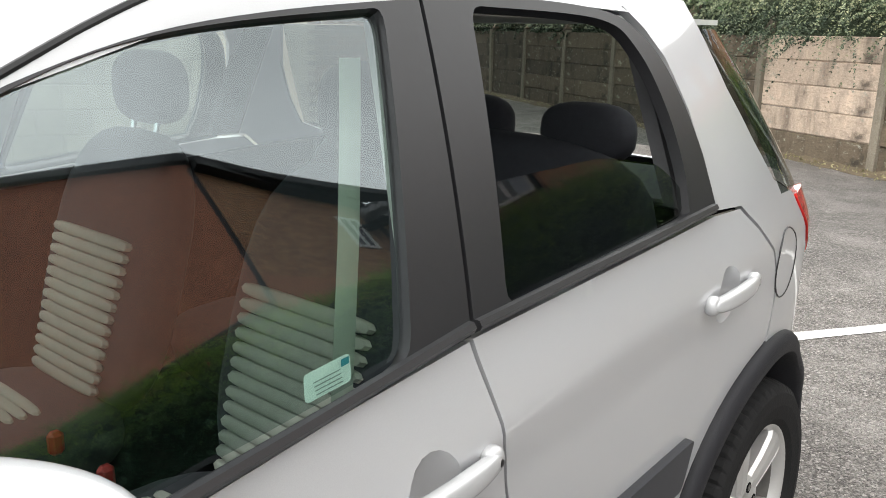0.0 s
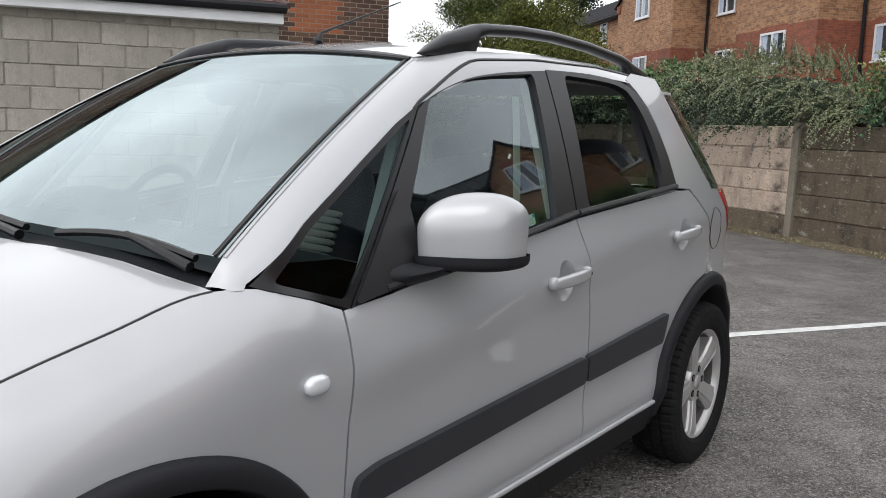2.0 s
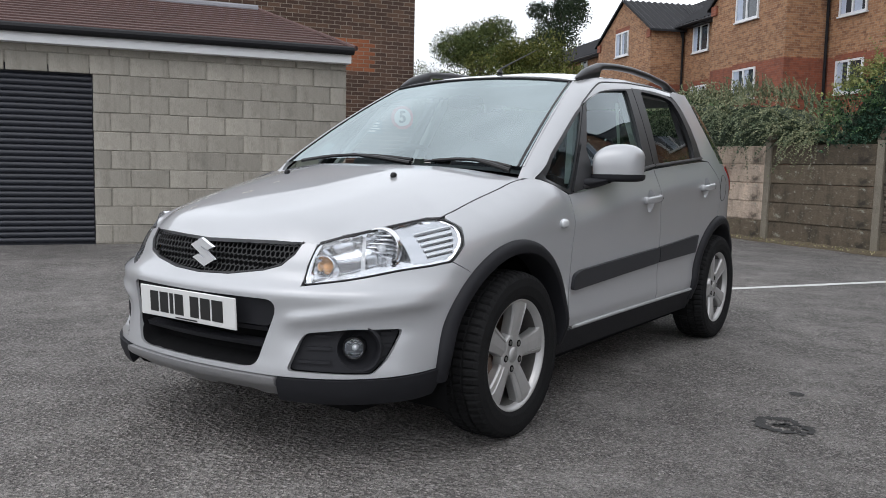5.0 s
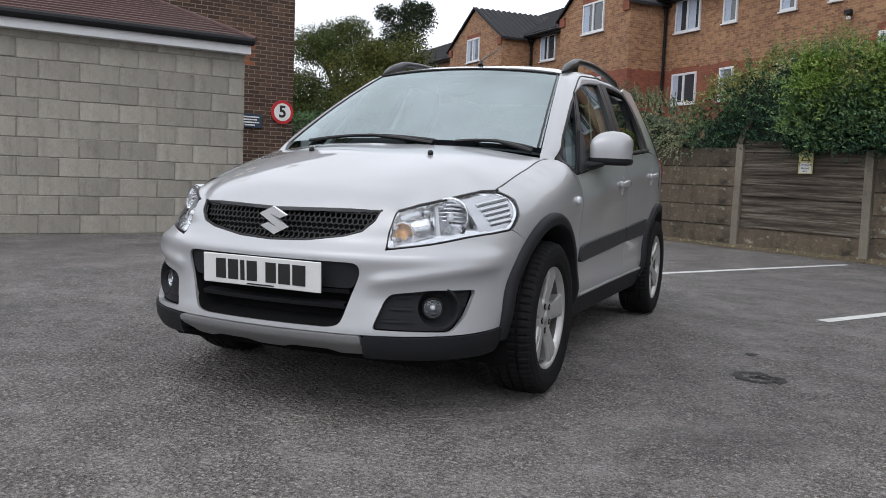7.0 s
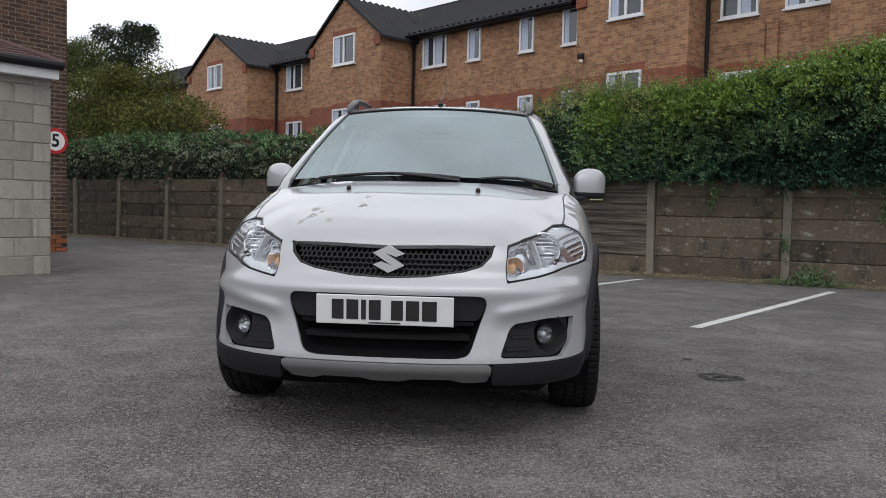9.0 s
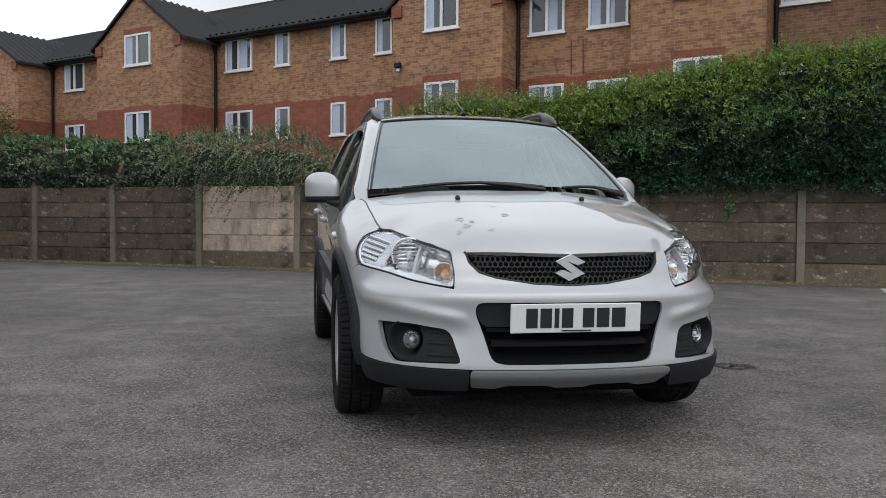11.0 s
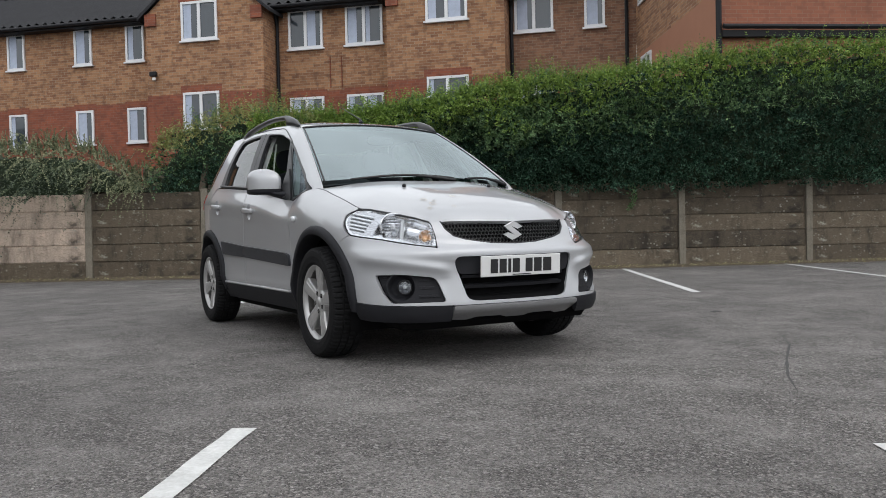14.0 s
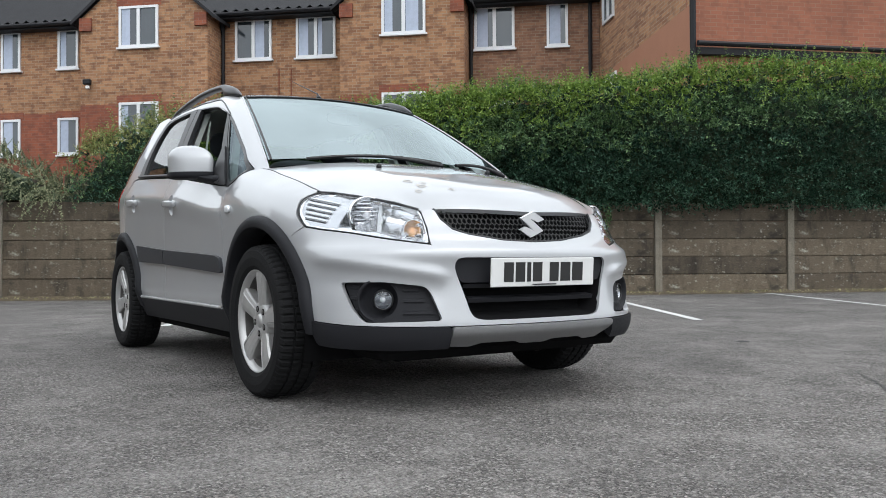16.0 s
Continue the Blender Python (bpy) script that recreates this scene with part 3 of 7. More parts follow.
    Geo().prism([(-0.045, 0.182), (0.045, 0.182), (0.0, 0.262)], -0.0105, -0.0078, "y").part("triangle_field", SIGN_YELLOW, s)
    Geo().box(-0.085, 0.085, -0.0065, -0.0045, 0.012, 0.15).part("text_panel", SIGN_WHITE, s)
    for txt, z, size in (("DANGER", 0.105, 0.044), ("Barbed", 0.062, 0.04), ("wire", 0.024, 0.04)):
        cu = bpy.data.curves.new("lettering", "FONT")
        cu.body, cu.size, cu.align_x, cu.extrude = txt, size, "CENTER", 0.0008
        cu.materials.append(SIGN_BLACK)
        ob = new("lettering", cu)
        ob.parent, ob.matrix_basis = s, pose(0, -0.0085, z, 90, 0, 0)


build_fence()

# ---------------------------------------------------------------- hedges
def hedge(name, base, x0, x1, front, back, top, foot, leaves, density, size, label, seed, length=(0.16, 0.36), sag=(0.1, 0.55), pairs=7, upright=(0.2, 0.5), crowd=1.0, bulge=0.28, spread=0.75, crown=0.8):
    """A hedge along x: front(x), top(x), foot(x) give its outline. A core sheet, coloured dark for inner shade, inside
    a coat of leafy shoots;
    leaves: materials for the face with shade painted in, the upper face and the tips."""
    rng = np.random.default_rng(seed)
    # plain filler sheet whose dark colour draws the shade between the shoots
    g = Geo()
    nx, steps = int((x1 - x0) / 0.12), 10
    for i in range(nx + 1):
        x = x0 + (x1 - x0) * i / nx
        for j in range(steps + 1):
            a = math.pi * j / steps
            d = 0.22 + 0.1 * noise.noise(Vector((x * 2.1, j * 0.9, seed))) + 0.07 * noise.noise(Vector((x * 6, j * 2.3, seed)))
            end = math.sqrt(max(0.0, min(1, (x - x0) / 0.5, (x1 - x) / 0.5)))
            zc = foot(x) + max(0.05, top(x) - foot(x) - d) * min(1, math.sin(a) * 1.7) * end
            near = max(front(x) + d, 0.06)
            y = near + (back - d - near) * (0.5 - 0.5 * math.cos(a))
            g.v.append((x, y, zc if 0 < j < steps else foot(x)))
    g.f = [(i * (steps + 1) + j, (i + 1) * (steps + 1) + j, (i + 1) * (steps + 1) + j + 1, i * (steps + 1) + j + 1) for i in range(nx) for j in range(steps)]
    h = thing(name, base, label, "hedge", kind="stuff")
    g.part("shade_core", HEDGE_CORE, h)

    def face(n):
        """Points on the lumpy front, which rounds back towards the top, and how far they lie below it."""
        x = x0 + (x1 - x0) * rng.uniform(0, 1, n) ** crowd
        fr, tp, ft = (np.array([fn(a) for a in x]) for fn in (front, top, foot))
        t = rng.uniform(0, 1, n)
        z = ft + (tp - ft) * t
        lump = np.array([noise.noise(Vector((a * 1.5, b * 2.4, seed))) + 0.7 * noise.noise(Vector((a * 3.6, b * 4.8, seed + 9))) for a, b in zip(x, z)])
        y = fr + bulge * lump + 1.3 * np.maximum(0, t - 0.65) ** 1.3 + np.abs(rng.normal(0, 0.06, n))
        return np.stack([x, y, z], 1), tp - z, lump

    def crest(n):
        x = x0 + (x1 - x0) * rng.uniform(0, 1, n) ** crowd
        fr, tp = np.array([front(a) for a in x]), np.array([top(a) for a in x])
        lump = np.array([noise.noise(Vector((a * 1.7, 0.4, seed + 3))) + 0.6 * noise.noise(Vector((a * 4.4, 2.0, seed + 5))) for a in x])
        return np.stack([x, fr + 0.25 + rng.uniform(0, 1, n) * (back - fr - 0.3), tp + 0.13 * lump - 0.1], 1)

    span = x1 - x0
    high = np.mean([top(a) - foot(a) for a in np.linspace(x0, x1, 9)])
    # loose leaves deep in the coat, in the colour darkened for shade
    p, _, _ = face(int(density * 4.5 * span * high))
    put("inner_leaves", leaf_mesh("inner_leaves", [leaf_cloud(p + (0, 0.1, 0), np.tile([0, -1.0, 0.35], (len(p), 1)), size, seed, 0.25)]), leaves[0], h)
    # shoots that grow out of the face and bow over
    p, low, lump = face(int(density * span * high))
    n = len(p)
    out = np.stack([rng.normal(0, 0.5, n), -rng.uniform(0.5, 1.0, n), rng.normal(0.45, 0.4, n)], 1)
    far, fall = rng.uniform(*length, n), rng.uniform(*sag, n)
    # low and hollow spots get the leaf colour darkened for shade
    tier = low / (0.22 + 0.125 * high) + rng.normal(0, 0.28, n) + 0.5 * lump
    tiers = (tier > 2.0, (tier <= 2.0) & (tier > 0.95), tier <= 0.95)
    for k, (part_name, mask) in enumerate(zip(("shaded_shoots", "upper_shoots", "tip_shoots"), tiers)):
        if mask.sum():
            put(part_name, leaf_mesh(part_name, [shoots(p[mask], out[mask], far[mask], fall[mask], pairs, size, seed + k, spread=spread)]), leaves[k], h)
    # upright shoots along the crest
    n = int(span * density * crown)
    p = crest(n)
    out = np.stack([rng.normal(0, 0.32, n), rng.normal(-0.18, 0.3, n), np.ones(n)], 1)
    far, fall = rng.uniform(*upright, n), rng.uniform(0.0, 0.4, n) * sag[1]
    part = rng.uniform(0, 1, n) < 0.72
    for k, mask in ((2, part), (1, ~part)):
        put("crest_shoots", leaf_mesh("crest_shoots", [shoots(p[mask], out[mask], far[mask], fall[mask], pairs + 2, size * 0.85, seed + 10 + k, spread=spread)]), leaves[k], h)
    return h


def wave(*pairs):
    xs, ys = zip(*pairs)
    return lambda x: float(np.interp(x, xs, ys)) + 0.09 * noise.noise(Vector((x * 0.9, 3.3, 0)))


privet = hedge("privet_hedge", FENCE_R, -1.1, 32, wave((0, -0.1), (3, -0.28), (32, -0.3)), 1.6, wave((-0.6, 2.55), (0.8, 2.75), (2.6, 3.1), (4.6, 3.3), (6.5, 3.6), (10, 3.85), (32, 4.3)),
               wave((0, 1.42), (2, 1.32), (32, 1.36)), (PRIVET_SHADE, PRIVET_MID, PRIVET_TOP), 210, 0.058, "tall dense green privet hedge growing over the fence", 11, crowd=1.7)
hedge("shrub_hedge", FENCE_L, -2.95, 0.2, wave((-3.4, 0.05), (0, -0.15)), 1.3, wave((-3.4, 2.1), (-2.7, 2.5), (-1.4, 2.75), (0.2, 2.65)), wave((-3.4, 1.5), (0, 1.38)), (PRIVET_SHADE, PRIVET_MID, SHRUB_TOP), 190, 0.05,
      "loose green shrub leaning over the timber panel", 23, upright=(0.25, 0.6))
hedge("trailing_shrub", FENCE_L, -6.6, -3.0, wave((-6.4, -0.2), (-4.5, -0.32), (-3.7, -0.05), (-3.0, 0.2)), 1.2, wave((-6.4, 2.3), (-5.0, 2.36), (-4.2, 2.22), (-3.6, 1.85), (-3.0, 1.6)), wave((-6.4, 1.4), (-5.2, 1.36), (-4.2, 1.44), (-3.5, 1.48), (-3.0, 1.5)), (IVY_SHADE, IVY, IVY_PALE), 140, 0.038,
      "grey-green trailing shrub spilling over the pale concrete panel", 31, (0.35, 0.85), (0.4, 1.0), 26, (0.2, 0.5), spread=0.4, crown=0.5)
hedge("laurel_hedge", FENCE_L, -27, -6.2, wave((-27, 0.1), (-6.2, 0.0)), 1.3, wave((-27, 2.5), (-12, 2.5), (-6.2, 2.3)), wave((-27, 1.42), (-6.2, 1.42)), (IVY_SHADE, IVY, PRIVET_MID), 55, 0.085,
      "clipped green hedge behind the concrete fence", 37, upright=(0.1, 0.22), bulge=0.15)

# long shoots hanging down the boards, weeds at the foot of the second post
def hang(x, y, z0, z1, n, seed):
    rng = np.random.default_rng(seed)
    k = rng.uniform(0, 1, n)
    pts = np.stack([x + 0.1 * np.sin(3 * k) + rng.normal(0, 0.05 * (1.15 - k), n), y - 0.06 * np.sin(3 * k) + rng.normal(0, 0.02, n), z0 + (z1 - z0) * k], 1)
    return leaf_cloud(pts, np.tile([0, -0.7, -0.5], (n, 1)), 0.05, seed)


put("hanging_shoots", leaf_mesh("hanging_shoots", [hang(0.72, -0.12, 1.45, 1.0, 230, 3), hang(2.86, -0.14, 1.45, 0.86, 260, 4), hang(5.1, -0.12, 1.45, 1.0, 200, 6)]), PRIVET_MID, privet)
weed_rng = np.random.default_rng(12)


def clump(c, spread, n, size):
    p = np.array(c) + weed_rng.normal(0, 1, (n, 3)) * np.array(spread)
    p[:, 2] = np.abs(p[:, 2] - 0.01) + 0.01
    return leaf_cloud(p, np.tile([0, -0.6, 0.9], (n, 1)), size, n)


weeds = put("weeds", leaf_mesh("weeds", [clump((2.1, -0.2, 0.1), (0.12, 0.06, 0.075), 340, 0.055), clump((1.74, -0.2, 0.03), (0.12, 0.05, 0.025), 200, 0.04), clump((2.4, -0.16, 0.03), (0.1, 0.04, 0.03), 120, 0.04),
                                         clump((1.75, -0.06, 0.52), (0.05, 0.02, 0.09), 150, 0.045)]), PRIVET_MID, None, FENCE_R)
tagged(weeds, "green weeds growing at the foot of the fence", "weeds", kind="stuff")

# old paling seen in the gap of the hedge
pal = thing("paling_fence", FENCE_L, "old grey wooden paling behind the hedge gap", "fence")
slat = Geo().box(-0.045, 0.045, 0.0, 0.02, 1.0, 1.9, 0.004).mesh("slat")
for k in range(14):
    put("slat", slat, WOOD, pal, pose(-4.3 + 0.115 * k, 0.75, random.uniform(-0.05, 0.03), 0, random.uniform(-1.5, 1.5), 0))
Geo().box(-4.4, -2.7, 0.77, 0.82, 1.5, 1.57).part("rail", WOOD, pal)

# ---------------------------------------------------------------- trees
def tree(m, height, spread, leaf, label, seed, n=24000, size=0.085):
    rng = np.random.default_rng(seed)
    t = thing("tree", m, label, "tree", "trees behind the fence")
    g = Geo().tube([(0, 0, -0.2), (0.1, 0, height * 0.3), (0, 0.1, height * 0.62), (0.1, 0, height * 0.9)], [0.2, 0.16, 0.1, 0.03], 8)
    blobs = []
    for k in range(26):
        a, z = rng.uniform(0, 6.28), height * rng.uniform(0.3, 0.98)
        r = spread * math.sqrt(max(0.05, 1 - ((z / height - 0.55) / 0.5) ** 2)) * rng.uniform(0.35, 0.95)
        c = np.array([r * math.cos(a), r * math.sin(a), z])
        g.tube([(0, 0, z * 0.7), tuple(c * np.array([0.5, 0.5, 0.93])), tuple(c)], [0.07, 0.05, 0.015], 5)
        blobs.append((c, spread * rng.uniform(0.22, 0.42)))
    g.part("trunk", BARK, t)
    pts, nor = [], []
    for c, r in blobs:
        d = rng.normal(size=(n // 26, 3))
        d /= np.linalg.norm(d, axis=1)[:, None]
        pts.append(c + d * r * rng.uniform(0.45, 1.1, (len(d), 1)) * np.array([1, 1, 0.8]))
        nor.append(d)
    put("crown", leaf_mesh("crown", [leaf_cloud(np.concatenate(pts), np.concatenate(nor), size, seed)]), leaf, t)


tree(SITE @ pose(-31.3, 14.7, 0), 7.1, 2.9, TREE_LEAF, "broad green tree with a loose crown behind the hedge", 5, 52000, 0.1)
tree(SITE @ pose(-24.5, 13.6, 0), 5.3, 2.6, LIME_LEAF, "low yellow-green tree behind the hedge", 6, 40000, 0.095)
tree(SITE @ pose(-33.5, 12.2, 0), 5.2, 2.8, TREE_LEAF, "broad green tree with a loose crown behind the hedge", 8, 36000, 0.1)
tree(SITE @ pose(-57.6, 33.5, 0), 15.3, 3.3, DARK_LEAF, "tall dark evergreen tree beyond the houses", 7, 26000, 0.2)
tree(SITE @ pose(-19.5, 11.8, 0), 3.9, 1.9, LIME_LEAF, "low yellow-green tree behind the hedge", 9, 16000)

# ---------------------------------------------------------------- garage
def build_garage():
    g = thing("garage", SITE, "low grey block-built garage with brown tiled hip roof", "garage", kind="structure")
    x0, y1, ztop = -7.4, 1.98, 2.36
    Geo().box(x0 - 5.2, x0 - 0.012, -1.13, y1 - 0.012, -0.1, ztop).part("wall_core", MORTAR, g)
    Geo().box(x0 - 5.2, x0 - 0.012, -9.0, -3.9, -0.1, ztop).part("wall_core", MORTAR, g)
    Geo().box(x0 - 5.2, x0 - 0.012, -3.9, -1.13, 2.13, ztop).part("wall_core", MORTAR, g)
    full = Geo().box(-0.03, 0.0, -0.22, 0.22, -0.1075, 0.1075, 0.006).mesh("block")
    full.materials.append(BLOCK)
    rng = random.Random(12)
    rows = 11
    for r in range(rows):
        z = 0.02 + 0.225 * r + 0.1075
        tall = 1.0
        if r == rows - 1:
            tall = 0.4
            z = 0.02 + 0.225 * r + 0.043
        y = y1 - (0.0 if r % 2 else 0.225)
        if not r % 2:
            put("block", full, None, g, pose(x0, y1 - 0.105, z, 0, 0, 0) @ Matrix.Diagonal((1, 0.475, tall, 1)))
        while y > -5.5:
            a, b = y - 0.44, y
            if z < 2.13 and b > -3.9 and a < -1.13:
                if b > -1.13 + 0.06:
                    a = -1.13
                elif a < -3.9 - 0.06:
                    b = -3.9
                else:
                    y -= 0.45
                    continue
            if z < 2.13 and a < -1.13 < b:
                a = -1.13
            put("block", full, None, g, pose(x0 + rng.uniform(-0.006, 0.004), (a + b) / 2 + rng.uniform(-0.005, 0.005), z + rng.uniform(-0.003, 0.003), rng.uniform(-0.5, 0.5), 0, rng.uniform(-0.35, 0.35)) @ Matrix.Diagonal((1, (b - a) / rng.uniform(0.438, 0.446), tall * rng.uniform(0.995, 1.02), 1)))
            y -= 0.45
        # end wall, seen on edge
        x = x0 - 0.03
        while x > x0 - 2.4:
            put("block", full, None, g, pose(x - 0.22, y1, z, 0, 0, 90) @ Matrix.Diagonal((1, 1, tall, 1)))
            x -= 0.45
    # roller shutter
    s = thing("roller_shutter", SITE @ pose(x0 - 0.07, 0, 0), "closed dark blue roller shutter with horizontal slats", "shutter", kind="structure")
    lath = Geo()
    prof = [(0.0, 0.0), (0.016, 0.012), (0.022, 0.035), (0.016, 0.058), (0.0, 0.068)]
    lath.add([(px, y, pz) for y in (-3.88, -1.145) for px, pz in prof], [(i, i + 5, i + 6, i + 1) for i in range(4)])
    lath = lath.mesh("slat", True)
    lath.materials.append(SHUTTER)
    for k in range(31):
        put("slat", lath, None, s, pose(0, 0, 0.02 + 0.069 * k))
    Geo().box(-0.03, -0.004, -3.9, -1.13, 0, 2.14).part("backing", SHUTTER, s)
    # eaves and hipped roof
    Geo().box(x0 - 0.05, x0 + 0.145, -9.0, y1 + 0.03, ztop - 0.01, ztop + 0.14, 0.004).part("fascia", FASCIA, g)
    Geo().tube([(x0 + 0.18, -9.0, ztop + 0.15), (x0 + 0.18, y1 + 0.05, ztop + 0.15)], 0.055, 10).part("gutter", GUTTER, g)
    e, ridge_x, ridge_z = ztop + 0.16, x0 - 2.3, 3.36
    courses = 15
    rake_y = 1.2
    for k in range(courses):
        a, b = k / courses, (k + 1) / courses
        xa, xb = x0 + 0.21 + (ridge_x - x0 - 0.21) * a, x0 + 0.21 + (ridge_x - x0 - 0.21) * b
        za, zb = e + (ridge_z - e) * a, e + (ridge_z - e) * b
        ya, yb = y1 + 0.07 + (rake_y - y1 - 0.07) * a, y1 + 0.07 + (rake_y - y1 - 0.07) * b
        t = Geo().add([(xa, -9.0, za + 0.022), (xa, ya, za + 0.022), (xb, yb, zb + 0.004), (xb, -9.0, zb + 0.004), (xa, -9.0, za), (xa, ya, za), (ridge_x, ya, za)],
                      [(0, 1, 2, 3), (4, 5, 1, 0)])
        t.add([(xa, ya, za + 0.022), (ridge_x * 2 - xa, ya, za + 0.022), (ridge_x * 2 - xb, yb, zb + 0.004), (xb, yb, zb + 0.004)], [(0, 1, 2, 3)])
        t.part("tile_course", TILE, g)
    Geo().tube([(ridge_x, -9.0, ridge_z), (ridge_x, rake_y, ridge_z)], 0.07, 10).part("ridge", LEAD, g)
    Geo().tube([(ridge_x, rake_y, ridge_z), (x0 + 0.21, y1 + 0.07, e + 0.02)], 0.035, 8).part("hip_ridge", TILE, g)
    Geo().box(ridge_x - 2.5, x0 + 0.12, -9, y1 + 0.02, ztop + 0.1, ztop + 0.13).part("soffit", FASCIA, g)


build_garage()

# ---------------------------------------------------------------- tall brick building behind the garage
def build_brick_house():
    g = thing("brick_building", SITE, "tall dark brown brick building behind the garage", "building", kind="structure")
    x0, y1 = -11.9, 4.55
    Geo().box(x0 - 9, x0 - 0.005, -12, y1 - 0.005, -0.1, 5.3).part("wall_core", PALE_MORTAR, g)
    one = Geo().box(-0.03, 0.0, -0.1055, 0.1055, -0.031, 0.031).mesh("brick")
    one.materials.append(DARKBRICK)
    red = one.copy()
    red.materials.clear()
    red.materials.append(REDBRICK)
    rng = random.Random(2)
    dark, brown, count = Geo(), Geo(), 0
    for r in range(71):
        z = 0.04 + 0.075 * r
        y = y1 - (0.1125 if r % 2 else 0.0) - 0.1075
        if r % 2:
            dark.box(x0 - 0.03, x0, y1 - 0.1025, y1, z - 0.031, z + 0.031)
        while y > -5.5:
            patch = 2.95 < y < 3.75 and 2.75 < z < 3.35
            low = z < 0.3
            visible_zone = y > 3.0 or z > 2.4
            if visible_zone:
                if (y > 3.3 and 1.0 < z < 3.5 and count < 290) or patch or (low and y > 3.9):
                    count += 1
                    put("brick", red if patch or low else one, None, g, pose(x0 + rng.uniform(-0.003, 0.002) + (0.03 if low else 0), y, z))
                else:
                    d = rng.uniform(-0.003, 0.002)
                    (brown if rng.random() < 0.38 else dark).box(x0 - 0.03 + d, x0 + d, y - 0.1055, y + 0.1055, z - 0.031, z + 0.031)
            y -= 0.225
    dark.part("brickwork", DARKBRICK, g)
    brown.part("brickwork", BROWNBRICK, g)
    Geo().box(x0 - 9, x0 + 0.25, -12, y1 + 0.25, 5.32, 5.5).part("eaves", GUTTER, g)
    s = thing("speed_sign", SITE @ pose(x0 + 0.03, 4.32, 1.95), "round red-rimmed speed limit sign with a black 5", "sign")
    Geo().lathe([(0.0, 0.0), (0.0, 0.225), (0.012, 0.225), (0.012, 0.0)], "x", 36).part("rim", SIGN_RED, s)
    Geo().lathe([(0.0125, 0.0), (0.0165, 0.168), (0.0165, 0.0)][1:], "x", 36).part("face", SIGN_WHITE, s)
    cu = bpy.data.curves.new("numeral", "FONT")
    cu.body, cu.size, cu.align_x, cu.align_y, cu.extrude, cu.offset = "5", 0.31, "CENTER", "CENTER", 0.001, 0.008
    cu.materials.append(SIGN_BLACK)
    ob = new("numeral", cu)
    ob.parent, ob.matrix_basis = s, pose(0.019, 0, 0.0, 90, 0, 90)
    b = thing("notice_board", SITE @ pose(x0 + 0.03, 3.68, 1.75), "small blue-grey notice plate on the brick wall", "notice")
    Geo().box(-0.01, 0.01, -0.24, 0.24, -0.13, 0.13, 0.004).part("plate", SIGN_BLUE, b)
    for z, w in ((0.07, 0.18), (0.02, 0.14), (-0.03, 0.18), (-0.08, 0.1)):
        Geo().box(0.0125, 0.0145, -w, w, z - 0.012, z + 0.012).part("bar", SIGN_WHITE, b)


build_brick_house()

# ---------------------------------------------------------------- apartment building
def window_kit(w, h, lights):
    """A frame in one piece with its lights cut out, and the rectangles of the panes."""
    t, bar = 0.068, 0.045
    xs = [-w / 2, -w / 2 + t] + ([-bar, bar] if lights == 2 else []) + [w / 2 - t, w / 2]
    zs = [0, t, h - t, h]
    cells = [(1, 1), (3, 1)] if lights == 2 else [(1, 1)]
    g = Geo()
    for y in (-0.05, 0.03):
        g.v += [(x, y, z) for z in zs for x in xs]
    n, m = len(xs), len(xs) * 4
    at = lambda i, j, k: k * m + j * n + i
    for j in range(3):
        for i in range(n - 1):
            if (i, j) not in cells:
                g.f.append((at(i, j, 0), at(i + 1, j, 0), at(i + 1, j + 1, 0), at(i, j + 1, 0)))
    for i, j in cells:
        for (a, b), (c, d) in (((i, j), (i + 1, j)), ((i + 1, j), (i + 1, j + 1)), ((i + 1, j + 1), (i, j + 1)), ((i, j + 1), (i, j))):
            g.f.append((at(a, b, 0), at(a, b, 1), at(c, d, 1), at(c, d, 0)))
    for i in range(n - 1):
        g.f += [(at(i, 0, 0), at(i, 0, 1), at(i + 1, 0, 1), at(i + 1, 0, 0)), (at(i, 3, 0), at(i + 1, 3, 0), at(i + 1, 3, 1), at(i, 3, 1))]
    for j in range(3):
        g.f += [(at(0, j, 0), at(0, j + 1, 0), at(0, j + 1, 1), at(0, j, 1)), (at(n - 1, j, 0), at(n - 1, j, 1), at(n - 1, j + 1, 1), at(n - 1, j + 1, 0))]
    return g, [(xs[i], xs[i + 1], zs[j], zs[j + 1]) for i, j in cells]


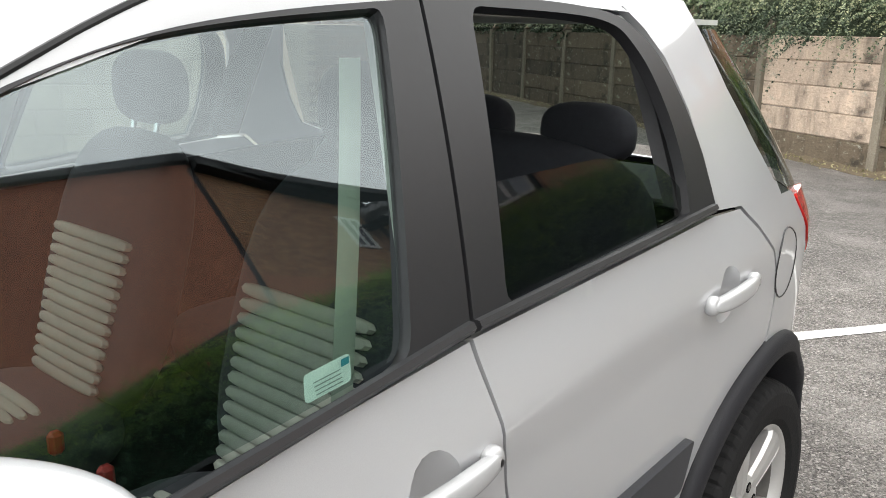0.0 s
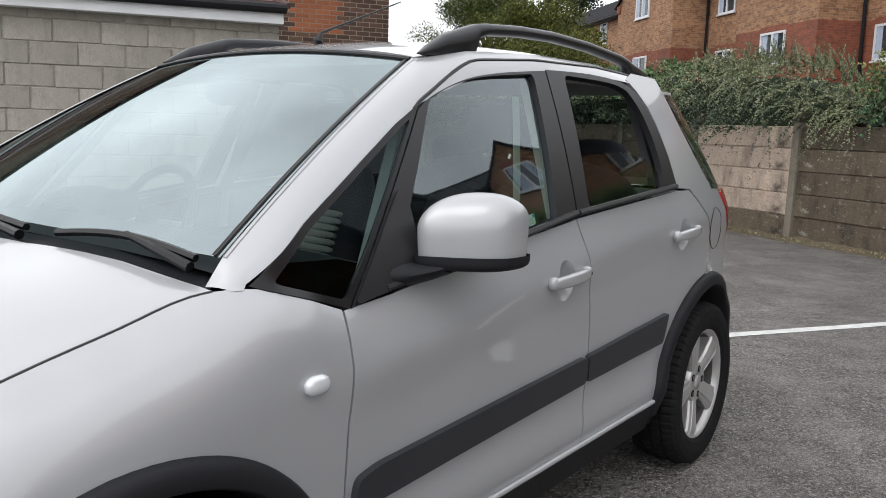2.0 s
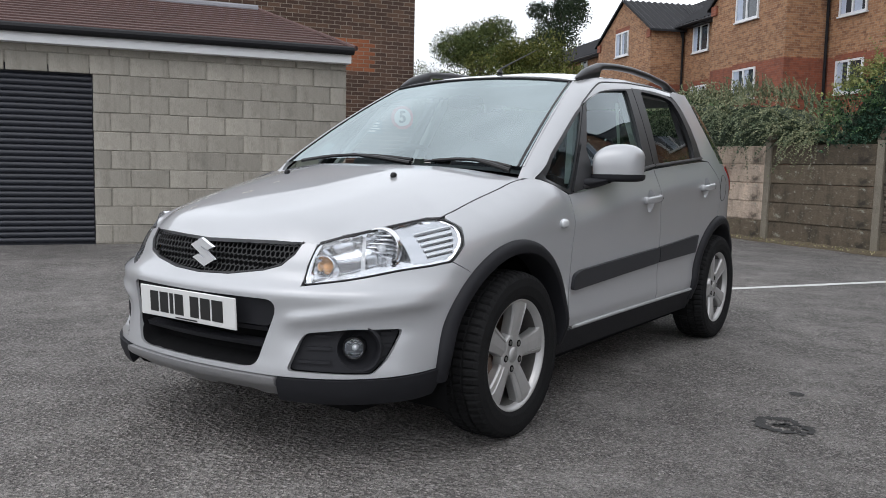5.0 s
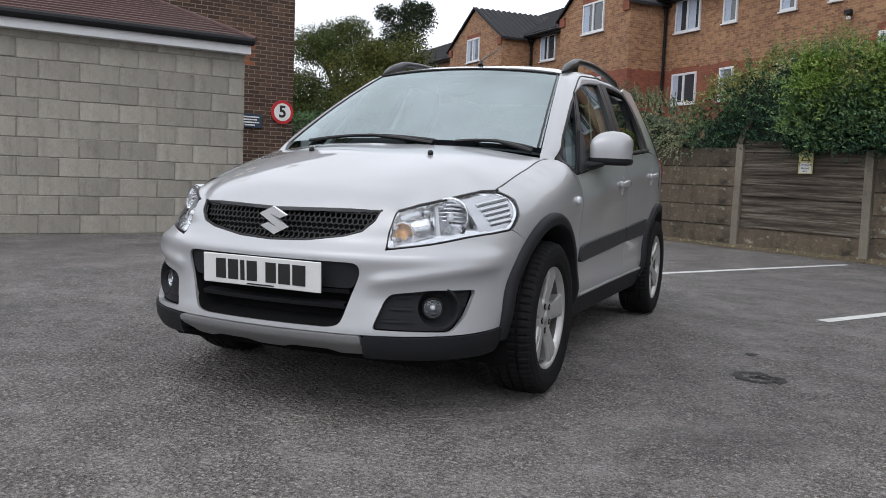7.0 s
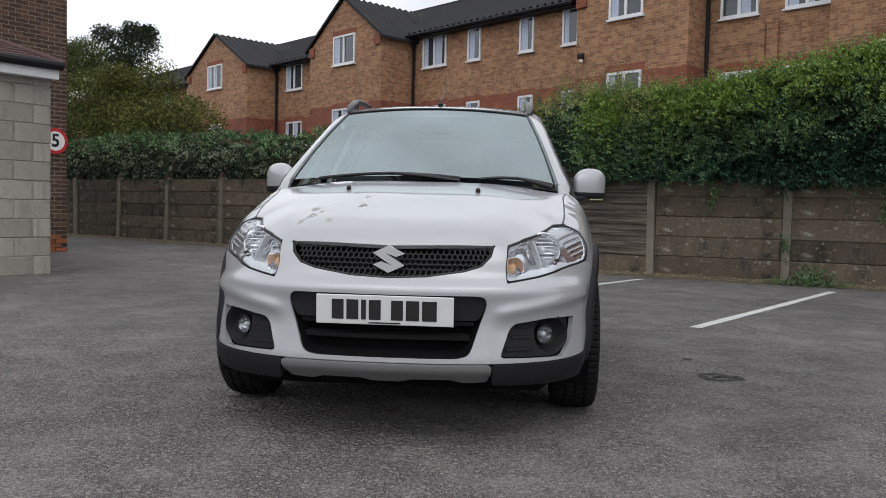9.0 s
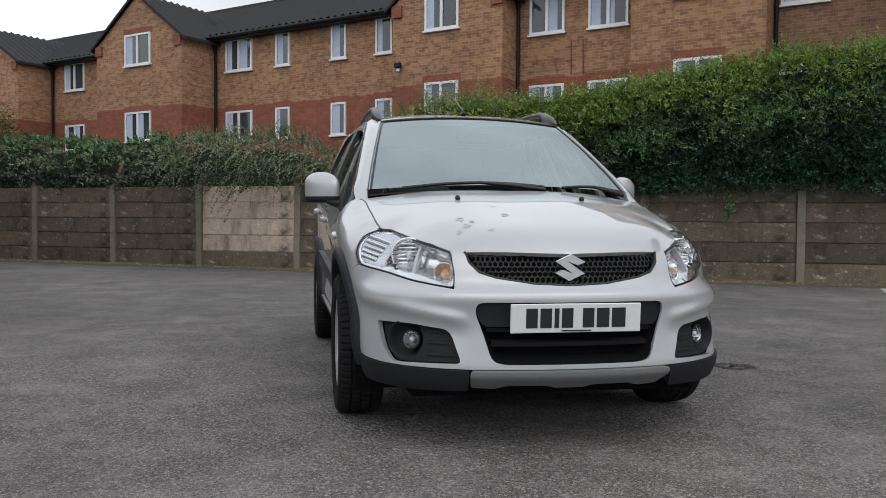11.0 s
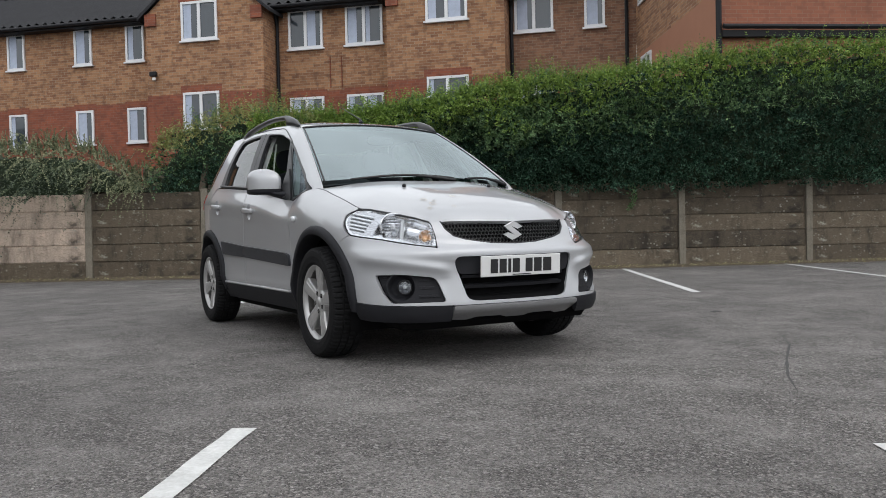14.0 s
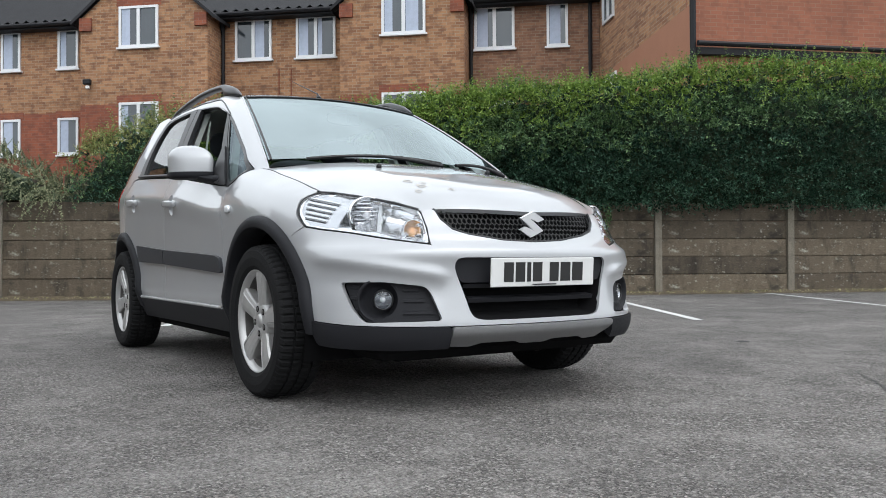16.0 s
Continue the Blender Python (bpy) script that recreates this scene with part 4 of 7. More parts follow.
def build_flats():
    q0 = 17.89
    g = thing("apartment_building", HOUSE, "two-storey buff and red brick flats with gabled bays and charcoal roof", "building")
    band, eave = 4.83, 7.3

    def block(p0, p1, qf, qb, top=eave, upper=BUFF, low=RED, split=band):
        Geo().box(p0, p1, qf, qb, -0.1, split).part("wall", low, g)
        Geo().box(p0 + 0.004, p1 - 0.004, qf + 0.004, qb, split, top).part("wall", upper, g)

    block(-60, -9.07, q0, q0 + 8)
    block(-9.07, -5.35, q0, q0 + 8)
    block(-5.35, 1.3, q0, q0 + 8, low=RED, upper=BUFF_DARK)
    bays = ((-36.7, -30.85, 8.85, 16.3), (-25.77, -21.15, 8.85, 16.3), (-12.7, -9.0, 8.75, 16.94), (-5.35, -2.09, 8.55, 16.94))
    for p0, p1, apex, b0 in bays:
        block(p0, p1, b0, q0 + 0.5, eave - 0.1)
        mid = (p0 + p1) / 2
        gable = Geo().prism([(p0, eave - 0.1), (p1, eave - 0.1), (mid, apex)], b0 + 0.003, b0 + 0.25, "y")
        gable.part("gable", BUFF, g)
        # gable roof: two slopes with barge tiles
        o = 0.22
        for s, pe in ((-1, p0), (1, p1)):
            pe2 = pe + s * o
            ze = eave - 0.1 - o * (apex - eave + 0.1) / (mid - p0)
            roof = Geo()
            n = int((q0 + 4.2 - b0 + 0.12) / 0.15)
            for i in range(n + 1):
                q = b0 - 0.12 + 0.15 * i
                rise = 0.1 if i % 2 else 0.03
                roof.v += [(pe2, min(q, q0 + 1.0), ze + rise), (mid, q, apex + 0.02 + rise)]
            roof.f = [(2 * i, 2 * i + 1, 2 * i + 3, 2 * i + 2) for i in range(n)]
            roof.add([(pe2, b0 - 0.121, ze + 0.1), (pe2, b0 - 0.121, ze), (mid, b0 - 0.121, apex + 0.01), (mid, b0 - 0.121, apex + 0.12), (pe2, q0 + 1.0, ze + 0.1), (pe2, q0 + 1.0, ze)], [(0, 1, 2, 3), (0, 4, 5, 1)])
            roof.part("roof", PANTILE, g)
            bx0, bx1 = min(pe, pe - s * 0.35), max(pe, pe - s * 0.35)
            Geo().box(bx0, bx1, b0 - 0.07, b0, eave - 0.45, eave - 0.1).part("corbel", RED, g)
        Geo().tube([(p1 + 0.06, q0 - 0.1, 0), (p1 + 0.06, q0 - 0.1, eave - 0.1)], 0.05, 8).part("downpipe", GUTTER, g)
        Geo().tube([(p1 + 0.06, q0 - 0.1, eave - 0.5), (p1 + 0.06, q0 - 0.25, eave - 0.1)], 0.05, 8).part("pipe_bend", GUTTER, g)
    # main roof, pantiled: a ribbed sheet
    ribs = Geo()
    step, p, rows = 0.15, -62.0, 14
    cols = int((2.0 + 62) / step)
    for j in range(rows + 1):
        t = j / rows
        for i in range(cols + 1):
            ribs.v.append((p + i * step, q0 - 0.38 + 4.4 * t, eave + 0.02 + 2.3 * t + (0.1 if i % 2 else 0.0)))
    ribs.f = [(j * (cols + 1) + i, j * (cols + 1) + i + 1, (j + 1) * (cols + 1) + i + 1, (j + 1) * (cols + 1) + i) for j in range(rows) for i in range(cols)]
    ribs.part("main_roof", PANTILE, g)
    Geo().add([(-62, q0 + 4.0, 9.62), (2, q0 + 4.0, 9.62), (2, q0 + 8.4, eave), (-62, q0 + 8.4, eave)], [(0, 1, 2, 3)]).part("rear_roof", PANTILE, g)
    Geo().tube([(-62, q0 + 4.0, 9.63), (2, q0 + 4.0, 9.63)], 0.12, 8).part("ridge", PANTILE, g)
    Geo().box(-62, 1.35, q0 - 0.36, q0 - 0.02, eave - 0.12, eave - 0.02).part("soffit", GUTTER, g)
    Geo().tube([(-62, q0 - 0.43, eave - 0.02), (1.4, q0 - 0.43, eave - 0.02)], 0.06, 8).part("gutter", GUTTER, g)

    rng = random.Random(9)

    def window(pc, w, z, h, q, lights=2, lintel=True):
        fr, gl = window_kit(w, h, lights)
        wob = fr.part("window", UPVC, g, m=pose(pc, q, z))
        Geo().box(-w / 2 - 0.05, w / 2 + 0.05, -0.09, 0.0, -0.05, 0.0, 0.004).part("sill", UPVC, wob)
        for a, b, c, d in gl:
            Geo().box(a, b, -0.012, -0.006, c, d).part("pane", WINDOW_GLASS, wob)
            if rng.random() < 0.7:
                k = a + (b - a) * rng.uniform(0.25, 0.75)
                Geo().box(a + 0.01, k, -0.0165, -0.0125, c, d).part("curtain", CURTAIN, wob)
        if lintel:
            Geo().box(-w / 2 - 0.08, w / 2 + 0.08, -0.008, 0.02, h, h + 0.2).part("lintel", RED, wob)

    up, dn = 6.09, 3.62
    for pc, w, li in ((-20.0, 1.28, 2), (-17.93, 0.64, 1), (-15.5, 0.62, 1), (-13.68, 0.64, 1), (-8.09, 1.06, 2), (-6.3, 1.12, 2), (-1.42, 1.06, 2), (0.22, 0.55, 1), (-29.4, 1.28, 2), (-39.6, 0.9, 2), (-42.5, 0.9, 1)):
        window(pc, w, up, 1.14, q0, li)
        window(pc, w, dn, 1.06, q0, li)
    for (p0, p1, apex, b0), pc, w, lift in zip(bays, (-33.85, -23.43, -10.97, -3.66), (1.4, 1.4, 1.14, 1.15), (0.0, 0.0, 0.18, 0.18)):
        window(pc, w, up + 0.26, 1.12, b0, 2)
        window(pc, w, dn + lift, 1.06, b0, 2)
    f = thing("floodlight", HOUSE @ pose(-12.42, 16.85, 5.42), "small black floodlight on the brick wall", "lamp")
    Geo().box(-0.11, 0.11, -0.1, 0.02, -0.05, 0.09, 0.02).part("housing", GUTTER, f)
    Geo().tube([(0, 0.09, -0.02), (0, 0.0, 0.0)], 0.03, 8).part("bracket", GUTTER, f)
    Geo().box(-0.05, 0.05, -0.05, 0.03, -0.16, -0.07, 0.015).part("sensor", SIGN_WHITE, f)
    Geo().tube([(1.06, q0 - 0.1, 0), (1.06, q0 - 0.1, eave - 0.1)], 0.05, 8).part("downpipe", GUTTER, g)
    for pp in (-7.35, -7.0):
        Geo().tube([(pp, q0 - 0.03, 4.9), (pp, q0 - 0.03, 5.8)], 0.018, 6).part("pipe", RED, g)

    # right-hand wing, set at an angle
    w = thing("brick_wing", HOUSE, "orange-red brick wing of the flats with dark fascia", "building")
    eaves = 8.2
    Geo().prism([(1.3, 18.2), (1.3, 17.85), (2.85, 12.0), (4.5, 14.0), (4.5, 18.2)], -0.1, eaves).part("wall", BUFF, w)
    ang = math.degrees(math.atan2(4.75, 13.81))
    wm = pose(2.87, 12.0, 0, 0, 0, ang)
    Geo().prism([(0, -0.1), (13.0, -0.1), (13.0, eaves + 0.2), (6.5, eaves + 4.4), (0, eaves + 0.2)], 0.0, 0.3, "y").part("gable_wall", WING_BRICK, w, m=wm)
    Geo().prism([(1.2, -0.1), (12.9, -0.1), (12.9, eaves + 0.1), (6.5, eaves + 4.3), (1.2, eaves + 0.7)], 0.3, 8.0, "y").part("wall", WING_BRICK, w, m=wm)
    for a, b in (((-0.25, eaves + 0.1), (6.5, eaves + 4.46)), ((6.5, eaves + 4.46), (13.25, eaves + 0.1))):
        Geo().prism([a, b, (b[0], b[1] + 0.22), (a[0], a[1] + 0.22)], -0.25, 8.2, "y").part("roof", PANTILE, w, m=wm)
    Geo().box(0.0, 13.0, -0.12, -0.01, 4.32, 4.46, 0.01).part("fascia", GUTTER, w, m=wm)
    Geo().tube([(0.0, -0.15, 4.52), (13.0, -0.15, 4.52)], 0.05, 8).part("gutter", GUTTER, w, m=wm)
    Geo().tube([(-0.05, -0.06, 0), (-0.05, -0.06, eaves)], 0.06, 8).part("downpipe", GUTTER, w, m=wm)
    Geo().box(-0.7, 13.0, -0.02, 0.02, 0, 4.0).part("base_wall", WING_BRICK, w, m=wm)
    Geo().prism([(1.0, 18.2), (1.0, 17.8), (2.6, 11.85), (4.6, 14.0), (4.6, 18.2)], eaves, eaves + 0.18).part("eaves", GUTTER, w)
    wang = math.degrees(math.atan2(12.0 - 17.85, 2.85 - 1.3))
    Geo().prism([(0.2, 0.0), (6.03, 0.0), (6.03, 5.29), (0.2, 5.2)], -0.012, 0.0, "y").part("rendered_wall", RENDERED, w, m=pose(1.3, 17.85, 0, 0, 0, wang), label="smooth brown render up to a level line")
    for px, py, z, h in ((1.51, 17.05, 6.45, 1.15), (1.56, 16.86, 3.98, 1.1)):
        fr, gl = window_kit(0.9, h, 2)
        wob = fr.part("window", UPVC, w, m=pose(px, py, z, 0, 0, wang))
        for a, b, c, d in gl:
            Geo().box(a, b, -0.012, -0.006, c, d).part("pane", WINDOW_GLASS, wob)


build_flats()

# ---------------------------------------------------------------- the car
from mathutils.geometry import delaunay_2d_cdt


def paint_mat():
    m, n, l, b = nodes_of("silver_metallic_paint")
    co = n.new("ShaderNodeTexCoord").outputs["Object"]
    flake, big = noise_of(n, l, co, 900.0, 2.0), noise_of(n, l, co, 1.5)
    c = mix_of(n, l, flake, (0.352, 0.358, 0.371), (0.432, 0.439, 0.453))
    c = mix_of(n, l, 0.15, c, ramp_of(n, l, big, [(0.3, (0.4, 0.4, 0.4)), (0.7, (0.6, 0.6, 0.6))]), "OVERLAY")
    l.new(c, b.inputs["Base Color"])
    b.inputs["Metallic"].default_value = 0.24
    rough = n.new("ShaderNodeMapRange")
    rough.inputs["To Min"].default_value, rough.inputs["To Max"].default_value = 0.3, 0.4
    l.new(flake, rough.inputs["Value"])
    l.new(rough.outputs[0], b.inputs["Roughness"])
    b.inputs["Coat Weight"].default_value, b.inputs["Coat Roughness"].default_value = 1.0, 0.03
    return m


PAINT = paint_mat()
PLASTIC = mat("black_textured_plastic", (0.0135, 0.0138, 0.0165), 0.58, var=0.2, scale=4, fine=300, bump=0.15, spec=0.2)
RAIL = mat("satin_black_roof_rail", (0.016, 0.0165, 0.019), 0.33, var=0.15, scale=4, spec=0.55)
GLOSS_BLACK = mat("gloss_black", (0.008, 0.008, 0.009), 0.32, var=0.1, spec=0.35)
SATIN_BLACK = mat("satin_black_window_frame", (0.014, 0.0142, 0.016), 0.4, var=0.15, scale=2, spec=0.45)
MOULD = mat("dark_grey_moulding", (0.027, 0.028, 0.033), 0.5, var=0.25, scale=3, fine=250, bump=0.1, spec=0.35)
NET = mat("black_grille_plastic", (0.004, 0.004, 0.0045), 0.35, var=0.1, spec=0.35)
FOG_BOWL = mat("fog_lamp_reflector", (0.34, 0.35, 0.37), 0.14, 0.95, var=0.1)
VOID = mat("dark_inner_lining", (0.005, 0.005, 0.0055), 0.95, var=0.2, spec=0.1)
RUBBER = mat("tyre_rubber", (0.012, 0.012, 0.0125), 0.8, var=0.3, scale=10, fine=120, bump=0.2, spec=0.1)
ALLOY = mat("silver_alloy", (0.43, 0.425, 0.42), 0.34, 0.5, var=0.08, scale=8)
# alloy coloured darker for the shade inside the wheel; the nuts share it
BARREL = mat("shaded_alloy", (0.12, 0.115, 0.11), 0.5, 0.4, var=0.25, scale=12)
DISC = mat("rusty_brake_disc", (0.2, 0.14, 0.11), 0.5, 0.7, var=0.4, scale=14)
CHROME = mat("chrome", (0.86, 0.87, 0.88), 0.12, 0.8, var=0.04)
BADGE = mat("bright_silver_badge", (0.82, 0.83, 0.85), 0.22, 0.5, var=0.03, coat=0.4)
RIBBED = mat("pale_ribbed_seat_cloth", (0.36, 0.36, 0.32), 0.9, var=0.12, scale=8)
REFLECTOR = mat("lamp_reflector", (0.74, 0.75, 0.77), 0.14, 0.95, var=0.08)
LAMP_TRIM = mat("pale_lamp_trim", (0.45, 0.46, 0.47), 0.34, 0.35, var=0.06)
SLOT = mat("grey_lamp_slot", (0.07, 0.072, 0.076), 0.4, 0.3, var=0.1)
PLATE_CHROME = mat("satin_chrome_lamp_plate", (0.55, 0.56, 0.58), 0.2, 0.85, var=0.08)
AMBER = mat("amber_bulb", (0.78, 0.4, 0.16), 0.25, var=0.1, coat=0.5)
LAMP_WHITE = mat("clear_bulb_cover", (0.7, 0.72, 0.74), 0.12, 0.3, var=0.05)
RED_LENS = mat("red_tail_lens", (0.42, 0.018, 0.015), 0.12, var=0.1, coat=0.8)
PLATE_WHITE = mat("white_plate", (0.62, 0.62, 0.61), 0.35, var=0.05)
BLACK_INK = mat("black_lettering", (0.012, 0.012, 0.012), 0.4, var=0.1)
SKID = mat("silver_skid_plastic", (0.29, 0.29, 0.295), 0.4, 0.5, var=0.1, scale=5)
CLOTH = mat("charcoal_seat_cloth", (0.03, 0.032, 0.04), 0.9, var=0.2, scale=6)
DASH = mat("dark_grey_dashboard", (0.035, 0.036, 0.04), 0.7, var=0.15)
TRIM = mat("pale_grey_pillar_trim", (0.42, 0.44, 0.42), 0.7, var=0.1)
BELT = mat("pale_seat_belt_webbing", (0.34, 0.4, 0.34), 0.8, var=0.1)
BUCKLE = mat("red_buckle", (0.5, 0.03, 0.03), 0.4, var=0.1)
INK_GREY = mat("grey_print", (0.2, 0.24, 0.23), 0.6, var=0.1)
CARD = mat("pale_green_sticker", (0.58, 0.7, 0.64), 0.5, var=0.08)
TEAL = mat("teal_ink", (0.02, 0.2, 0.25), 0.5, var=0.1)
CLEAR = glass("clear_car_glass", (0.62, 0.71, 0.68), 2.3, (0.84, 0.93, 0.97))
SCREEN = glass("windscreen_glass", (0.4, 0.5, 0.5), 4.2, (0.76, 0.865, 0.885))
TINTED = glass("tinted_car_glass", (0.36, 0.41, 0.4), 1.5)
QUARTER = glass("quarter_light_glass", (0.42, 0.49, 0.48), 1.25, (0.7, 0.82, 0.88))
LENS = glass("clear_lamp_lens", (0.95, 0.96, 0.97), 1.45)
DIRT = mat("bird_dirt", (0.42, 0.4, 0.37), 0.8, var=0.3, scale=30)


def curve(*pairs):
    """A smooth curve through the pairs."""
    xs, ys = np.array(pairs, float).T
    d = np.gradient(ys, xs)

    def at(x):
        x = min(max(x, xs[0]), xs[-1])
        i = min(max(int(np.searchsorted(xs, x)) - 1, 0), len(xs) - 2)
        h = xs[i + 1] - xs[i]
        t = (x - xs[i]) / h
        return ((1 + 2 * t) * (1 - t) ** 2 * ys[i] + t * (1 - t) ** 2 * h * d[i] + t * t * (3 - 2 * t) * ys[i + 1] + t * t * (t - 1) * h * d[i + 1])
    return at


def ease(a, b, x):
    t = min(max((x - a) / (b - a), 0), 1)
    return t * t * (3 - 2 * t)


# outline of the body seen from above, from the front centre round the left side to the rear centre
PLAN = [(0, -0.865), (0.2, -0.853), (0.39, -0.822), (0.55, -0.755), (0.66, -0.668), (0.74, -0.55), (0.79, -0.40), (0.815, -0.25), (0.83, -0.05), (0.834, 0.1), (0.83, 0.35),
        (0.826, 0.8), (0.826, 1.5), (0.83, 2.1), (0.834, 2.45), (0.81, 2.72), (0.76, 2.94), (0.665, 3.07), (0.5, 3.16), (0.25, 3.2), (0, 3.21)]


def plan_table():
    p = np.array(PLAN)
    k = np.r_[0, np.cumsum(np.hypot(*np.diff(p, axis=0).T))]
    d = np.array([np.gradient(p[:, 0], k), np.gradient(p[:, 1], k)]).T
    d[0], d[-1] = (1, 0), (-1, 0)
    out = []
    for i in range(len(p) - 1):
        h = k[i + 1] - k[i]
        for t in np.linspace(0, 1, 40, endpoint=False):
            out.append((1 + 2 * t) * (1 - t) ** 2 * p[i] + t * (1 - t) ** 2 * h * d[i] + t * t * (3 - 2 * t) * p[i + 1] + t * t * (t - 1) * h * d[i + 1])
    out = np.array(out + [p[-1]])
    s = np.r_[0, np.cumsum(np.hypot(*np.diff(out, axis=0).T))]
    tang = np.gradient(out, s, axis=0)
    tang /= np.linalg.norm(tang, axis=1)[:, None]
    return s, out, np.stack([tang[:, 1], -tang[:, 0]], 1)


PS, PP, PN = plan_table()
S_END = PS[-1]
FRONT_N, SIDE_A = int(np.argmax(PP[:, 0] > 0.80)), PP[:, 1]


def s_x(x):
    return float(np.interp(x, PP[:FRONT_N, 0], PS[:FRONT_N]))


def s_y(y):
    return float(np.interp(y, PP[:, 1], PS))


front_prof = curve((0.18, -0.06), (0.23, -0.02), (0.27, 0.008), (0.33, 0.018), (0.40, 0.01), (0.50, 0.0), (0.56, 0.001), (0.595, 0.006), (0.612, 0.005), (0.628, -0.006), (0.645, -0.028), (0.665, -0.044), (0.72, -0.068), (0.77, -0.098), (0.80, -0.122), (0.85, -0.17), (0.92, -0.24))
side_prof = curve((0.18, -0.09), (0.24, -0.055), (0.30, -0.03), (0.345, -0.012), (0.38, 0.0), (0.5, 0.0), (0.65, 0.007), (0.8, 0.013), (0.9, 0.015), (1.3, 0.015))
rear_prof = curve((0.2, -0.05), (0.3, 0.0), (0.5, 0.02), (0.62, 0.015), (0.68, -0.03), (0.9, -0.05), (1.15, -0.1))
shoulder_top = curve((-0.8, 0.79), (-0.6, 0.80), (-0.45, 0.825), (-0.296, 0.869), (-0.167, 0.907), (0.04, 0.958), (0.26, 1.003), (0.34, 0.996), (0.48, 0.945), (0.62, 0.953), (1.2, 1.032), (1.444, 1.056), (2.163, 1.109), (2.6, 1.13), (3.2, 1.14))
shoulder_w = curve((-0.8, 0.2), (-0.3, 0.2), (0.0, 0.21), (0.18, 0.2), (0.33, 0.12), (0.48, 0.07), (0.65, 0.055), (1.5, 0.045), (2.3, 0.045), (2.7, 0.07), (3.2, 0.1))


def body(s, z, out=0.0):
    """The painted lower body: s runs round the plan, z up."""
    a = abs(s)
    x, y = np.interp(a, PS, PP[:, 0]), np.interp(a, PS, PP[:, 1])
    nx, ny = np.interp(a, PS, PN[:, 0]), np.interp(a, PS, PN[:, 1])
    wf, wr = 1 - ease(-0.58, -0.30, y), ease(2.72, 3.0, y)
    q = min(max((z - (shoulder_top(y) - 0.19)) / 0.2, 0), 0.985)
    h = z - (shoulder_top(y) - 0.125)
    crease = min(0.72, 0.72 * 0.5 * (h + math.sqrt(h * h + 0.00012)) / 0.127)
    k = ease(0.35, 0.7, y)
    ridge = 0.010 * ease(0.3, 0.6, y) * (1 - ease(2.2, 2.6, y)) * max(0.0, 1 - math.sqrt(h * h + 0.00006) / 0.1)
    side = side_prof(z) - shoulder_w(y) * ((1 - k) * (1 - math.sqrt(1 - q * q)) + k * crease) + ridge
    ax = abs(x)
    crease_z = 0.528 + 0.17 * (ax - 0.45)
    fold = ease(0.385, 0.47, ax) * (1 - ease(0.76, 0.80, ax)) * (0.013 * math.exp(-((z - crease_z) / 0.024) ** 2) - 0.007 * math.exp(-((z - crease_z + 0.07) / 0.045) ** 2))
    off = wf * fold + wf * front_prof(z) + wr * rear_prof(z) + (1 - wf - wr) * side + out
    return Vector((math.copysign(1, s) * (x + nx * off) if a > 1e-9 else 0.0, y + ny * off, z))


def flank(y, z, out=0.0):
    """The left side by length and height: lower body below the belt, leaning glasshouse above it."""
    zb = shoulder_top(y)
    if z <= zb or y < 0.2:
        return body(s_y(y), min(z, zb), out)
    p = body(s_y(y), zb, out)
    dz = z - zb
    return Vector((p.x - 0.36 * dz - 0.2 * dz * dz, y, z))


def fillet(pts, r=0.03, n=4):
    out, k = [], len(pts)
    for i in range(k):
        a, p, b = np.array(pts[i - 1]), np.array(pts[i]), np.array(pts[(i + 1) % k])
        da, db = np.linalg.norm(a - p), np.linalg.norm(b - p)
        ra, rb = min(r, 0.45 * da), min(r, 0.45 * db)
        p0, p1 = p + (a - p) / da * ra, p + (b - p) / db * rb
        for t in np.linspace(0, 1, n):
            out.append(tuple((1 - t) ** 2 * p0 + 2 * t * (1 - t) * p + t * t * p1))
    return out


def bow(pts, n=5):
    """A smooth open curve through the points."""
    p = [np.array(q, float) for q in [pts[0]] + list(pts) + [pts[-1]]]
    out = []
    for i in range(1, len(p) - 2):
        for t in np.linspace(0, 1, n, endpoint=False):
            out.append(tuple(0.5 * (2 * p[i] + (p[i + 1] - p[i - 1]) * t + (2 * p[i - 1] - 5 * p[i] + 4 * p[i + 1] - p[i + 2]) * t * t + (3 * p[i] - p[i - 1] - 3 * p[i + 1] + p[i + 2]) * t ** 3)))
    return out + [tuple(p[-1])]


def resample(pts, step):
    out, k = [], len(pts)
    for i in range(k):
        a, b = np.array(pts[i], float), np.array(pts[(i + 1) % k], float)
        d = np.linalg.norm(b - a)
        if d < 1e-6:
            continue
        m = max(1, int(math.ceil(d / step)))
        out += [tuple(a + (b - a) * j / m) for j in range(m)]
    return out


def inside(px, py, poly):
    v = np.array(poly)
    x0, y0 = v.T
    x1, y1 = np.roll(v, -1, axis=0).T
    px, py = np.asarray(px)[:, None], np.asarray(py)[:, None]
    cross = (y0 > py) != (y1 > py)
    with np.errstate(divide="ignore", invalid="ignore"):
        at = (x1 - x0) * (py - y0) / (y1 - y0) + x0
    return (cross & (px < at)).sum(1) % 2 == 1


